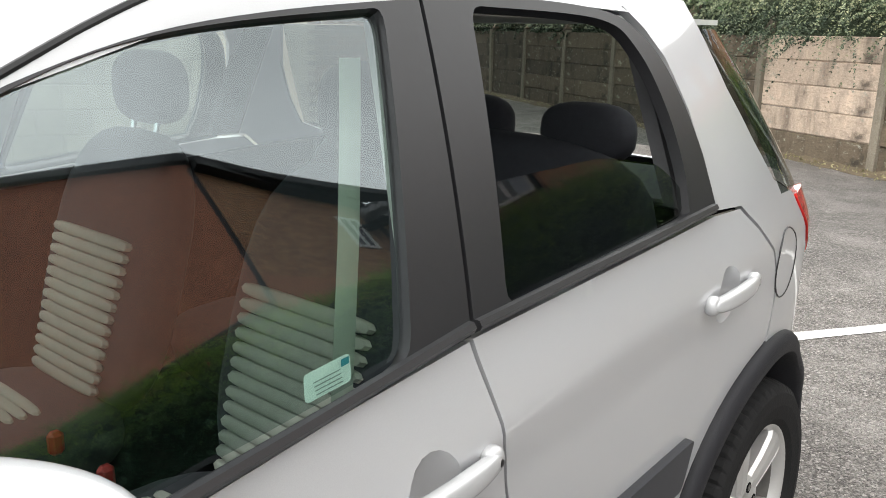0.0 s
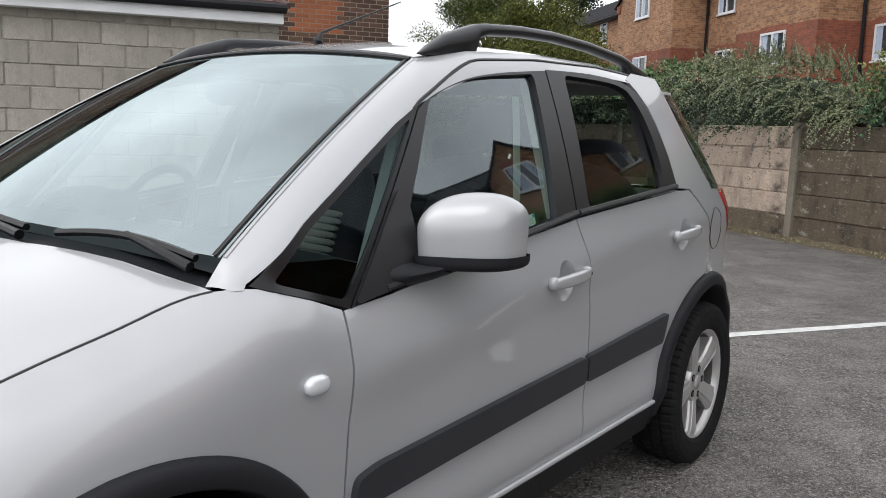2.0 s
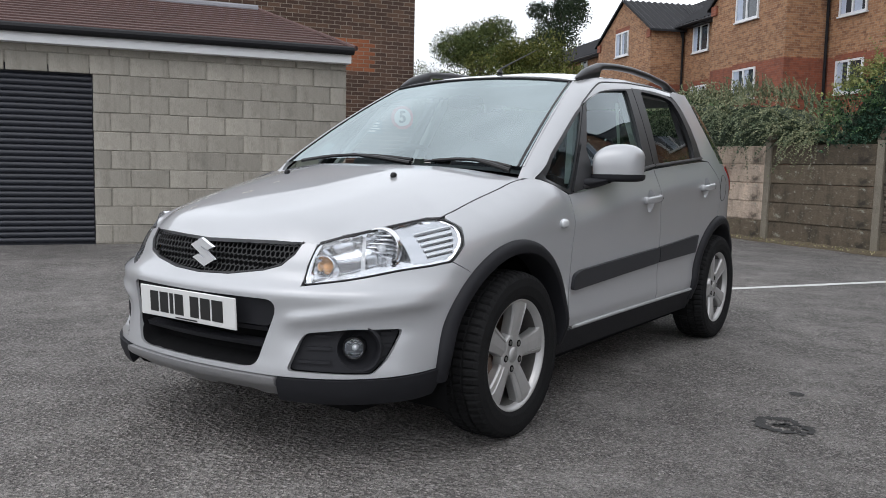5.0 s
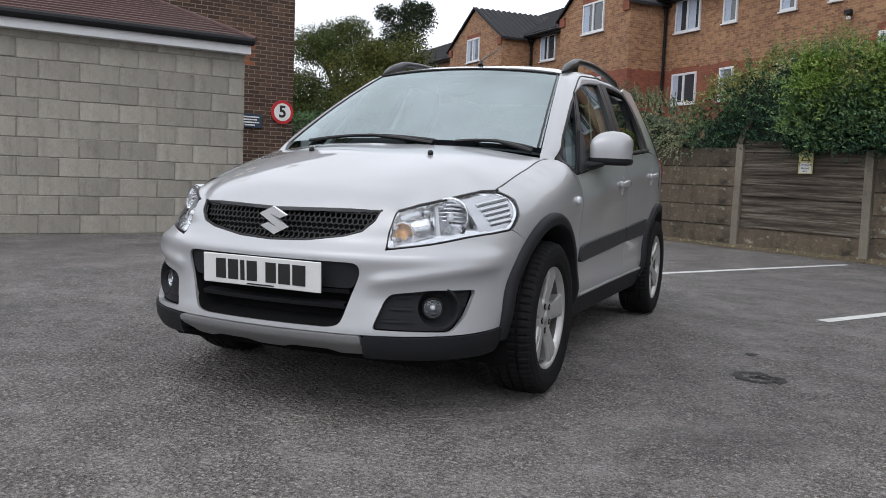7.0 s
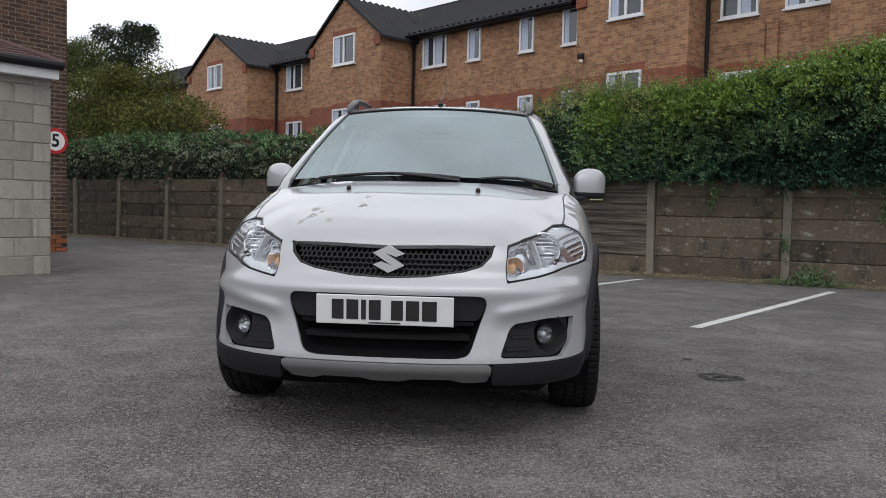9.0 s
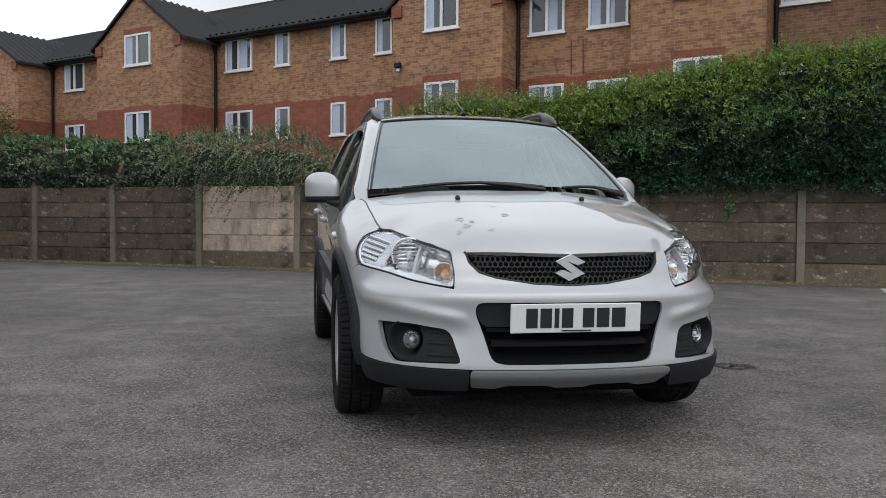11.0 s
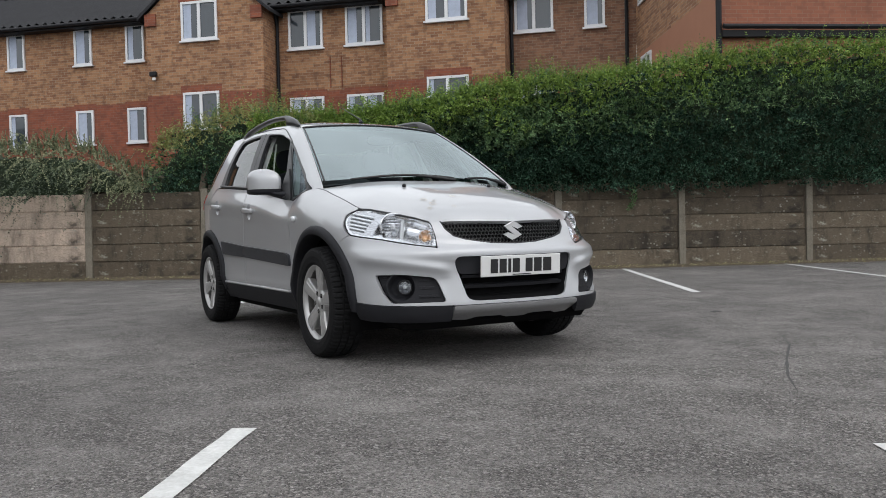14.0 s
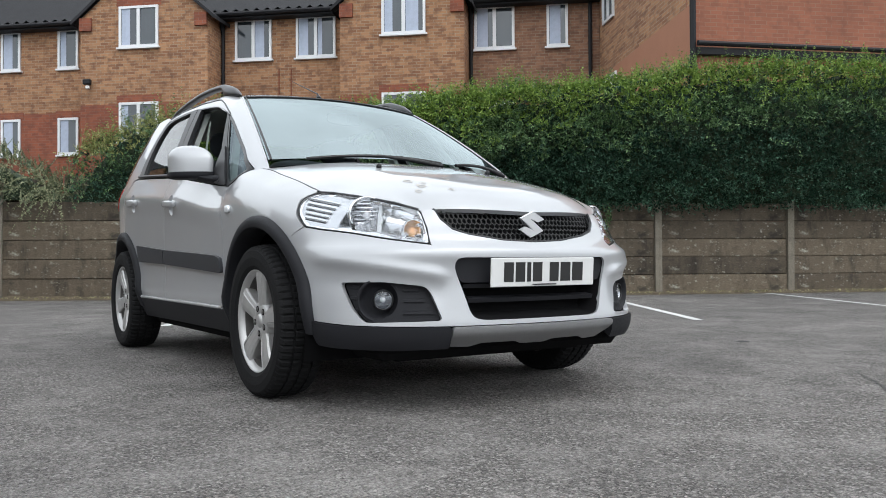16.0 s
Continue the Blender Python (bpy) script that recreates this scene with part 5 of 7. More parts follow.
def panel(outline, chart, holes=(), step=0.035, flange=0.014, flip=False):
    """A curved sheet cut to an outline in the chart's two coordinates, with turned-in edges: (verts, faces)."""
    rings = [resample(outline, step * 0.7)] + [resample(h, step * 0.6) for h in holes]
    pts, edges = [], []
    for ring in rings:
        k = len(pts)
        pts += ring
        edges += [(k + i, k + (i + 1) % len(ring)) for i in range(len(ring))]
    edge_pts = np.array(pts)
    lo, hi = edge_pts.min(0), edge_pts.max(0)
    grid = []
    for j, b in enumerate(np.arange(lo[1] + step / 2, hi[1], step * 0.87)):
        for a in np.arange(lo[0] + (step / 2 if j % 2 else 0), hi[0], step):
            grid.append((a, b))
    if grid:
        grid = np.array(grid)
        ok = inside(grid[:, 0], grid[:, 1], rings[0])
        for h in rings[1:]:
            ok &= ~inside(grid[:, 0], grid[:, 1], h)
        grid = grid[ok]
        if len(grid):
            near = np.array([np.min(np.hypot(*(edge_pts - g).T)) for g in grid])
            pts += [tuple(g) for g in grid[near > step * 0.45]]
    v2, _, f2, *_ = delaunay_2d_cdt([Vector(p) for p in pts], edges, [], 0, 1e-5)
    v2 = np.array([tuple(p) for p in v2])
    tri = np.array([tuple(f) for f in f2])
    c = v2[tri].mean(1)
    ok = inside(c[:, 0], c[:, 1], rings[0])
    for h in rings[1:]:
        ok &= ~inside(c[:, 0], c[:, 1], h)
    tri = tri[ok]
    p, q, r = v2[tri[:, 0]], v2[tri[:, 1]], v2[tri[:, 2]]
    area = (q - p)[:, 0] * (r - p)[:, 1] - (q - p)[:, 1] * (r - p)[:, 0]
    tri[area < 0] = tri[area < 0][:, ::-1]
    tri = tri[np.abs(area) > 1e-9]
    verts = [chart(*p) for p in v2]
    faces = [tuple(t) for t in tri]
    if flange:
        count = {}
        for t in faces:
            for a, b in ((t[0], t[1]), (t[1], t[2]), (t[2], t[0])):
                count[(a, b)] = 1
        rim = [(a, b) for a, b in count if (b, a) not in count]
        e, deep = 1e-3, {}
        for i in {i for ab in rim for i in ab}:
            a, b = v2[i]
            n = (chart(a + e, b) - chart(a - e, b)).cross(chart(a, b + e) - chart(a, b - e))
            deep[i] = len(verts)
            verts.append(verts[i] - n.normalized() * flange)
        faces += [(b, a, deep[a], deep[b]) for a, b in rim]
    if flip:
        faces = [f[::-1] for f in faces]
    return verts, faces


def mirrored(vf):
    return [Vector((-v[0], v[1], v[2])) for v in vf[0]], [f[::-1] for f in vf[1]]


def sheet(name, vf, material, parent, label="", smooth=True):
    me = mesh_from(name, vf[0], vf[1], smooth)
    if smooth:
        me.set_sharp_from_angle(angle=radians(40))
    return put(name, me, material, parent, label=label)


def both(name, vf, material, parents, label=""):
    """The part on the left and its mirror image on the right."""
    return [sheet(name, vf if i == 0 else mirrored(vf), material, p, label) for i, p in enumerate(parents)]


def puff(c, r, e=2.6, seg=20, rings=12):
    """A rounded box."""
    def pw(x):
        return math.copysign(abs(x) ** (2 / e), x)
    v, f = [], []
    for j in range(rings + 1):
        b = -math.pi / 2 + math.pi * j / rings
        for i in range(seg):
            a = 2 * math.pi * i / seg
            v.append(Vector((c[0] + r[0] * pw(math.cos(b)) * pw(math.cos(a)), c[1] + r[1] * pw(math.cos(b)) * pw(math.sin(a)), c[2] + r[2] * pw(math.sin(b)))))
    for j in range(rings):
        for i in range(seg):
            f.append((j * seg + i, j * seg + (i + 1) % seg, (j + 1) * seg + (i + 1) % seg, (j + 1) * seg + i))
    return v, f


def loft(rows):
    n = len(rows[0])
    return [p for r in rows for p in r], [(i * n + j, (i + 1) * n + j, (i + 1) * n + j + 1, i * n + j + 1) for i in range(len(rows) - 1) for j in range(n - 1)]


def arc(cy, cz, r, a0, a1, n=24):
    return [(cy + r * math.cos(radians(a)), cz + r * math.sin(radians(a))) for a in np.linspace(a0, a1, n)]


HUB = 0.325
CAR = thing("car", Matrix(), "silver compact hatchback with black cladding, parked on asphalt", "car")


def hood_base(x, y):
    front = curve_hood_front(abs(x))
    return hood_mid(y) - 0.072 * (abs(x) / 0.65) ** 3 - 0.056 * (1 - ease(0.44, 0.52, abs(x))) * math.exp(-max(0, y - front) / 0.05)


def hood_edge():
    """Where the bonnet meets the headlamp and the wing, from the grille's corner back to the windscreen."""
    pts = [body(s_x(x), z, -0.002) for x, z in ((0.50, 0.7775), (0.57, 0.796), (0.66, 0.816), (0.74, 0.834))]
    pts += [body(s_y(y), z, -0.002) for y, z in ((-0.42, 0.849), (-0.365, 0.857), (-0.318, 0.861))]
    pts += [body(s_y(y), shoulder_top(y) - 0.001) for y in np.linspace(-0.26, 0.225, 14)]
    out = []
    for a, b in zip(pts, pts[1:]):
        out += [a.lerp(b, k / 4) for k in range(4)]
    return out + [pts[-1]]


def hood_z(x, y):
    """The bonnet's height: a smooth dome drawn to the edge of the lamps and wings."""
    a = abs(x)
    d = np.hypot(EDGE[:, 0] - a, EDGE[:, 1] - y)
    w = np.exp(-(d - d.min()) / 0.015)
    return hood_base(x, y) + float((w * EDGE_GAP).sum() / w.sum()) * math.exp(-(d.min() / 0.11) ** 1.3)


hood_mid = curve((-0.85, 0.80), (-0.8, 0.822), (-0.7, 0.858), (-0.55, 0.90), (-0.4, 0.938), (-0.2, 0.984), (0.0, 1.026), (0.2, 1.064), (0.35, 1.09))
curve_hood_front = curve((0, -0.785), (0.2, -0.765), (0.4, -0.705), (0.46, -0.67), (0.52, -0.60), (0.60, -0.47), (0.64, -0.36), (0.67, -0.2))
EDGE = np.array([tuple(p) for p in hood_edge()])
EDGE_GAP = np.array([z - hood_base(x, y) for x, y, z in EDGE])
roof_mid = curve((0.9, 1.49), (0.97, 1.508), (1.2, 1.55), (1.5, 1.572), (1.9, 1.575), (2.3, 1.558), (2.6, 1.52), (2.8, 1.475))


def screen(u, t, out=0.0):
    a = Vector((0.682 * u, 0.178 + 0.098 * u * u, 1.078 - 0.027 * u * u))
    b = Vector((0.538 * u, 0.974 + 0.022 * u * u, 1.504 - 0.032 * u * u))
    return a.lerp(b, t) + Vector((0.25 * u, -0.5, 0.84)) * (0.016 * 4 * t * (1 - t) + out)


def build_shell():
    # ---- bonnet
    half = [(x, curve_hood_front(x)) for x in (0, 0.04, 0.08, 0.12, 0.16, 0.2, 0.24, 0.28, 0.32, 0.36, 0.4, 0.43)] + [(x - 0.005, y + 0.002) for x, y, z in EDGE] + [(0.5, 0.19), (0.25, 0.13), (0, 0.11)]
    outline = half + [(-x, y) for x, y in half[-2:0:-1]]
    hood = sheet("bonnet", panel(outline, lambda x, y: Vector((x, y, hood_z(x, y))), step=0.024, flange=0.02), PAINT, CAR)
    for side in (1, -1):
        Geo().tube([(side * (x - 0.002), y, z - 0.001) for x, y, z in EDGE], 0.0036, 6).part("bonnet_gap", SATIN_BLACK, CAR)
    for x in (-0.303, 0.303):
        z = hood_z(x, -0.1)
        sheet("washer_jet", puff((x, -0.1, z + 0.006), (0.012, 0.016, 0.014), 2.2, 10, 6), GLOSS_BLACK, CAR)
    rng = random.Random(5)
    for x, y, r in ((-0.37, -0.47, 0.02), (-0.36, -0.56, 0.022), (-0.27, -0.64, 0.014), (-0.17, -0.45, 0.02), (-0.18, -0.28, 0.014), (-0.40, -0.60, 0.015), (-0.33, -0.52, 0.012)):
        pts = [(x + r * rng.uniform(0.5, 1.2) * math.cos(a), y + 1.3 * r * rng.uniform(0.5, 1.2) * math.sin(a)) for a in np.linspace(0, 6.28, 12, endpoint=False)]
        ring = [(x + (px - x) * 0.55, y + (py - y) * 0.55) for px, py in pts]
        sheet("dirt_spot", panel(pts, lambda a, b: Vector((a, b, hood_z(a, b) + 0.0015)), [ring], 0.01, 0), DIRT, hood)

    # ---- front bumper with its openings
    up = [(0, 0.335), (s_x(0.39), 0.335), (s_x(0.6), 0.337), (s_x(0.70), 0.34), (s_y(-0.44), 0.35)]
    wheel_cut = [(s_y(y), z) for y, z in arc(0, HUB, 0.432, 176, 129, 10)]
    upper = [(s_y(-0.371), 0.7115), (s_y(-0.45), 0.698), (s_x(0.72), 0.682), (s_x(0.6), 0.656), (s_x(0.50), 0.642), (s_x(0.462), 0.637), (s_x(0.468), 0.70), (s_x(0.49), 0.772), (s_x(0.445), 0.776), (s_x(0.432), 0.77),
             (s_x(0.415), 0.735), (s_x(0.37), 0.697), (s_x(0.3), 0.677), (s_x(0.15), 0.655), (0, 0.649)]
    half = up + wheel_cut + upper
    outline = half + [(-s, z) for s, z in half[-2:0:-1]]
    mouth_half = [(0, 0.352), (s_x(0.27), 0.353), (s_x(0.318), 0.365), (s_x(0.352), 0.47), (s_x(0.384), 0.555), (s_x(0.37), 0.59), (0, 0.592)]
    mouth = fillet(mouth_half[1:-1] + [(-s, z) for s, z in mouth_half[-2:0:-1]], 0.03)
    fog = fillet([(s_x(0.428), 0.356), (s_x(0.668), 0.35), (s_x(0.70), 0.40), (s_x(0.732), 0.498), (s_x(0.62), 0.5), (s_x(0.49), 0.484), (s_x(0.468), 0.462)], 0.02)
    fog_r = [(-s, z) for s, z in fog[::-1]]
    bumper = sheet("front_bumper", panel(outline, body, [mouth, fog, fog_r], 0.013, 0.022), PAINT, CAR)

    def deep(d):
        return lambda s, z: body(s, z, -d)
    # lower mouth: dark backing, slats, black band behind the plate
    mouth_edge = np.array(resample(mouth, 0.012))
    sheet("mouth_backing", panel(mouth, lambda s, z: body(s, z, -0.01 - 0.08 * ease(0.0, 0.03, np.min(np.hypot(mouth_edge[:, 0] - s, mouth_edge[:, 1] - z)))), step=0.02, flange=0), VOID, CAR)
    for z in (0.43, 0.485):
        w = 0.30 + (z - 0.36) * 0.3
        rows = [[body(s, z + dz, -d) for s in np.linspace(-s_x(w), s_x(w), 25)] for dz, d in ((-0.008, 0.06), (-0.012, 0.03), (0.004, 0.022), (0.012, 0.06))]
        sheet("slat", (loft(rows)[0], [f[::-1] for f in loft(rows)[1]]), PLASTIC, CAR)
    top = fillet([(-s_x(0.352), 0.495), (s_x(0.352), 0.495), (s_x(0.384), 0.556), (s_x(0.372), 0.588), (-s_x(0.372), 0.588), (-s_x(0.384), 0.556)], 0.02)
    sheet("plate_carrier", panel(top, deep(0.012), step=0.05, flange=0.03), PLASTIC, CAR)
    # number plate with plain bars
    plate = put("number_plate", Geo().box(-0.26, 0.26, -0.004, 0.004, 0, 0.111, 0.0025).mesh("number_plate"), PLATE_WHITE, CAR, pose(0, -0.884, 0.477, 3, 0, 0), "white number plate with black bars")
    x = -0.2
    for w in (0.045, 0.045, 0.018, 0.045, 0, 0.045, 0.05, 0.055):
        if w:
            Geo().box(x, x + w, -0.0062, -0.0042, 0.019, 0.094).part("bar", BLACK_INK, plate)
            x += w + 0.011
        else:
            x += 0.028
    Geo().box(-0.06, 0.06, -0.0058, -0.0042, 0.005, 0.010).part("bar", BLACK_INK, plate)
    # upper grille
    gh = [(0, 0.651), (s_x(0.15), 0.657), (s_x(0.3), 0.679), (s_x(0.368), 0.70), (s_x(0.412), 0.738), (s_x(0.435), 0.776), (s_x(0.43), 0.786), (s_x(0.41), 0.792), (s_x(0.2), 0.792), (0, 0.79)]
    gout = gh + [(-s, z) for s, z in gh[-2:0:-1]]
    grille = sheet("grille", panel(gout, deep(0.045), step=0.05, flange=0), VOID, CAR, "black honeycomb grille")
    net = Geo()
    poly = np.array(gout)
    L = s_x(0.43)
    cell = 0.0225
    for r, z in enumerate(np.arange(0.652, 0.795, cell * 0.866)):
        for q in np.arange(-L, L, cell) + (cell / 2 if r % 2 else 0):
            if inside([q], [z], poly)[0]:
                ring = [(q + cell / 1.732 * math.cos(radians(a)), z + cell / 1.732 * math.sin(radians(a))) for a in (90, 30, -30, -90)]
                net.tube([tuple(body(a, b, -0.02)) for a, b in ring], 0.0036, 4)
    net.part("honeycomb", NET, grille)
    low = [(-q, z) for q, z in gh[5::-1]] + gh[1:6]
    rimv = Geo().tube([tuple(body(q, z, -0.006)) for q, z in low], 0.006, 6)
    rimv.part("grille_rim", GLOSS_BLACK, grille)
    badge = Geo()
    half_s = [(0.012, -0.024), (-0.06, 0.024), (0.002, 0.053), (0.06, 0.022), (0.029, 0.0095)]
    outline_s = half_s + [(-a, -b) for a, b in half_s]
    badge.prism(outline_s, 0.0, 0.012, "y")
    put("badge", badge.mesh("badge"), BADGE, grille, pose(0, -0.816, 0.72, 8, 0, 0), "chrome badge")

    # lower lip: silver skid in the middle, black lips at the corners
    skid = fillet([(-s_x(0.40), 0.252), (-s_x(0.3), 0.248), (-s_x(0.25), 0.262), (-s_x(0.1), 0.262), (-s_x(0.06), 0.25), (s_x(0.06), 0.25), (s_x(0.1), 0.262), (s_x(0.25), 0.262), (s_x(0.3), 0.248), (s_x(0.40), 0.252), (s_x(0.393), 0.331), (-s_x(0.393), 0.331)], 0.012)
    sheet("skid_plate", panel(skid, lambda s, z: body(s, z, 0.016 * math.exp(-((z - 0.318) / 0.02) ** 2) - 0.05 * ease(0.305, 0.25, z) if z < 0.32 else 0.016), step=0.016, flange=0.03), SKID, CAR)
    lip = fillet([(s_x(0.405), 0.25), (s_x(0.6), 0.245), (s_x(0.74), 0.25), (s_y(-0.45), 0.255), (s_y(-0.432), 0.30), (s_y(-0.43), 0.347), (s_y(-0.5), 0.343), (s_x(0.7), 0.336), (s_x(0.6), 0.333), (s_x(0.398), 0.331)], 0.012)
    both("bumper_lip", panel(lip, lambda s, z: body(s, z, 0.01), step=0.035, flange=0.04), PLASTIC, (CAR, CAR))

    # fog lamp housings
    for side in (1, -1):
        o = [(side * s, z) for s, z in fog][::side]
        well = [(side * (s_x(0.636) + 0.074 * math.cos(a)), 0.432 + 0.07 * math.sin(a)) for a in np.linspace(0, 2 * math.pi, 28, endpoint=False)]
        h = sheet("fog_lamp", panel(o, deep(0.028), [well], step=0.02, flange=0.012), PLASTIC, CAR, "round fog lamp in a black ribbed bezel")
        c = body(side * s_x(0.636), 0.432, -0.026)
        n = Vector((side * 0.42, -0.9, 0)).normalized()
        m = look(c, c + n) @ pose(0, 0, 0)
        Geo().lathe([(0.01, 0.084), (-0.003, 0.081), (-0.004, 0.077), (0.006, 0.07), (0.026, 0.058), (0.034, 0.044), (0.036, 0.0)], "z", 36).part("bezel_ring", PLASTIC, h, m=m, smooth=True)
        m = m @ pose(side * 0.016, 0, -0.004)
        Geo().lathe([(0.036, 0.039), (0.006, 0.039), (0.0, 0.0365), (0.004, 0.033)], "z", 32).part("lamp_ring", GLOSS_BLACK, h, m=m, smooth=True)
        Geo().lathe([(0.034, 0.0), (0.03, 0.012), (0.02, 0.025), (0.008, 0.033)], "z", 24).part("reflector", FOG_BOWL, h, m=m, smooth=True)
        Geo().lathe([(-0.002, 0.0), (0.0, 0.018), (0.005, 0.033)], "z", 24).part("lens", LENS, h, m=m, smooth=True)
        Geo().lathe([(0.01, 0.0), (0.012, 0.009), (0.03, 0.011)], "z", 12).part("bulb", LAMP_WHITE, h, m=m, smooth=True)
        for k in (-0.018, 0.018):
            Geo().box(-0.027, 0.027, k - 0.002, k + 0.002, 0.012, 0.018, 0.001).part("flute", FOG_BOWL, h, m=m)
        for z in (0.385, 0.43, 0.47):
            a, b = s_x(0.45 + (z - 0.37) * 0.6), s_x(0.56)
            rows = [[body(side * s, z + dz, -d) for s in np.linspace(a, b, 8)] for dz, d in ((-0.007, 0.035), (-0.005, 0.02), (0.005, 0.02), (0.007, 0.035))]
            vf = loft(rows)
            sheet("rib", vf if side < 0 else (vf[0], [f[::-1] for f in vf[1]]), PLASTIC, h)
            a, b = s_x(0.69), s_x(0.712)
            rows = [[body(side * s, z + 0.01 + dz, -d) for s in np.linspace(a, b, 5)] for dz, d in ((-0.007, 0.035), (-0.005, 0.02), (0.005, 0.02), (0.007, 0.035))]
            vf = loft(rows)
            sheet("rib", vf if side < 0 else (vf[0], [f[::-1] for f in vf[1]]), PLASTIC, h)

    # ---- headlamps
    lamp = fillet([(s_x(0.464), 0.641), (s_x(0.60), 0.66), (s_x(0.72), 0.686), (s_y(-0.45), 0.702), (s_y(-0.37), 0.716), (s_y(-0.315), 0.77), (s_y(-0.29), 0.828), (s_y(-0.325), 0.858), (s_y(-0.42), 0.846),
                   (s_x(0.74), 0.83), (s_x(0.66), 0.812), (s_x(0.57), 0.792), (s_x(0.492), 0.772), (s_x(0.472), 0.705)], 0.02)
    ring = np.array(resample(lamp, 0.01))

    def bowl(s, z):
        d = np.min(np.hypot(ring[:, 0] - s, ring[:, 1] - z))
        return body(s, z, -0.012 - 0.07 * ease(0.0, 0.06, d))
    for side in (1, -1):
        h = sheet("headlamp", panel(lamp, bowl, step=0.013, flange=0) if side > 0 else mirrored(panel(lamp, bowl, step=0.013, flange=0)), REFLECTOR, CAR, "clear headlamp with chrome reflector and amber bulb")
        lens = panel(lamp, lambda s, z: body(s, z, -0.002), step=0.03, flange=0.012)
        sheet("lens", lens if side > 0 else mirrored(lens), LENS, h)
        trim = Geo().tube([tuple(Vector((side, 1, 1)) * body(s, z, -0.004)) for s, z in resample(lamp, 0.02)] + [tuple(Vector((side, 1, 1)) * body(*lamp[0], -0.004))], 0.0032, 6)
        trim.part("seal", GLOSS_BLACK, h)
        # main reflector bowl, side lamp, indicator
        for sx, z, r, d, kind in ((0.71, 0.757, 0.066, 0.05, 0), (0.522, 0.694, 0.038, 0.045, 1)):
            c = body(s_x(sx), z, -d)
            c.x *= side
            n = Vector((side * 0.3, -0.95, 0.05)).normalized()
            m = look(c, c + n)
            Geo().lathe([(0.03, 0.004), (0.024, r * 0.45), (0.008, r * 0.8), (-0.012, r), (-0.02, r * 1.04), (-0.014, r * 1.1), (0.012, r * 1.14)], "z", 36).part("reflector_bowl", REFLECTOR, h, m=m, smooth=True)
            if kind == 0:
                for j in range(-3, 4):
                    hw = r * 0.92 * math.sqrt(1 - (j / 4.2) ** 2)
                    Geo().tube([(a * hw, j * r * 0.23, 0.016 - 0.026 * max(abs(a) * hw / r, abs(j) / 4.4) ** 2) for a in np.linspace(-1, 1, 9)], 0.0045, 6).part("flute", REFLECTOR, h, m=m, smooth=True)
            Geo().lathe([(-0.014, 0.0), (-0.008, r * 0.18), (0.012, r * 0.24), (0.03, r * 0.2)] if kind == 0 else [(-0.004, 0.0), (0.0, r * 0.25), (0.01, r * 0.42), (0.024, r * 0.48)], "z", 18).part("bulb", LAMP_WHITE if kind == 0 else AMBER, h, m=m, smooth=True)
        # satin outer plate with pale bars, upright rib between the chambers
        def cut(name, outline, depth, material):
            vf = panel(outline, deep(depth), step=0.02, flange=0.02)
            sheet(name, vf if side > 0 else mirrored(vf), material, h)
        outer = [q for q in resample(lamp, 0.012) if q[0] > 0.9]
        cut("outer_plate", outer + [(0.87, 0.828), (0.85, 0.82), (0.878, 0.79), (0.89, 0.75)], 0.016, PLATE_CHROME)
        cut("rib", fillet([(0.682, 0.678), (0.702, 0.681), (0.706, 0.74), (0.722, 0.815), (0.70, 0.811), (0.688, 0.74)], 0.006), 0.03, LAMP_TRIM)
        for k in range(5):
            z = 0.742 + 0.018 * k
            run = [body(s, z + 0.2 * (s - 1.0), -0.0125) for s in np.linspace(0.96 - 0.004 * k, 1.058 + 0.009 * k, 14)]
            Geo().tube([(side * p.x, p.y, p.z) for p in run], 0.0046, 6).part("bar", LAMP_WHITE, h)
            run = [body(s, z - 0.0075 + 0.2 * (s - 1.0), -0.0145) for s in np.linspace(0.962 - 0.004 * k, 1.056 + 0.009 * k, 14)]
            Geo().tube([(side * p.x, p.y, p.z) for p in run], 0.0024, 6).part("slot", SLOT, h)
        c = body(s_x(0.73), 0.716, -0.024)
        sheet("bulb_cap", puff((side * c.x, c.y, c.z), (0.01, 0.01, 0.008), 2.2, 12, 8), GLOSS_BLACK, h)

    # ---- wings
    top = [(y, shoulder_top(y) - 0.001) for y in np.linspace(-0.30, 0.26, 16)]
    wing = [(-0.368, 0.714), (-0.31, 0.768), (-0.284, 0.828), (-0.312, 0.858)] + top + [(0.31, 0.998), (0.40, 0.968), (0.478, 0.938), (0.468, 0.85), (0.459, 0.7), (0.457, 0.6), (0.458, 0.365)] + arc(0, HUB, 0.432, 5, 129, 26)
    both("front_wing", panel(wing, flank, step=0.034, flange=0.018), PAINT, (CAR, CAR))
    for side in (1, -1):
        p = flank(0.365, 0.82, 0.004)
        sheet("side_repeater", puff((side * p.x, p.y, p.z), (0.014, 0.032, 0.019), 2.4, 18, 10), LAMP_WHITE, CAR, "small clear oval indicator")

    # ---- wheel arch cladding
    for cy, a0, a1, in ((0.0, -4, 184), (2.5, -2, 184)):
        rows = []
        for a in np.linspace(a0, a1, 48):
            ca, sa = math.cos(radians(a)), math.sin(radians(a))
            row = []
            for r, o in ((0.394, -0.09), (0.395, 0.014), (0.4, 0.024), (0.408, 0.027), (0.428, 0.025), (0.441, 0.018), (0.448, 0.008), (0.45, -0.006)):
                row.append(flank(cy + r * ca, min(HUB + r * sa, 1.0), o))
            rows.append(row)
        both("wheel_arch_trim", (loft(rows)[0], [f[::-1] for f in loft(rows)[1]]), PLASTIC, (CAR, CAR))
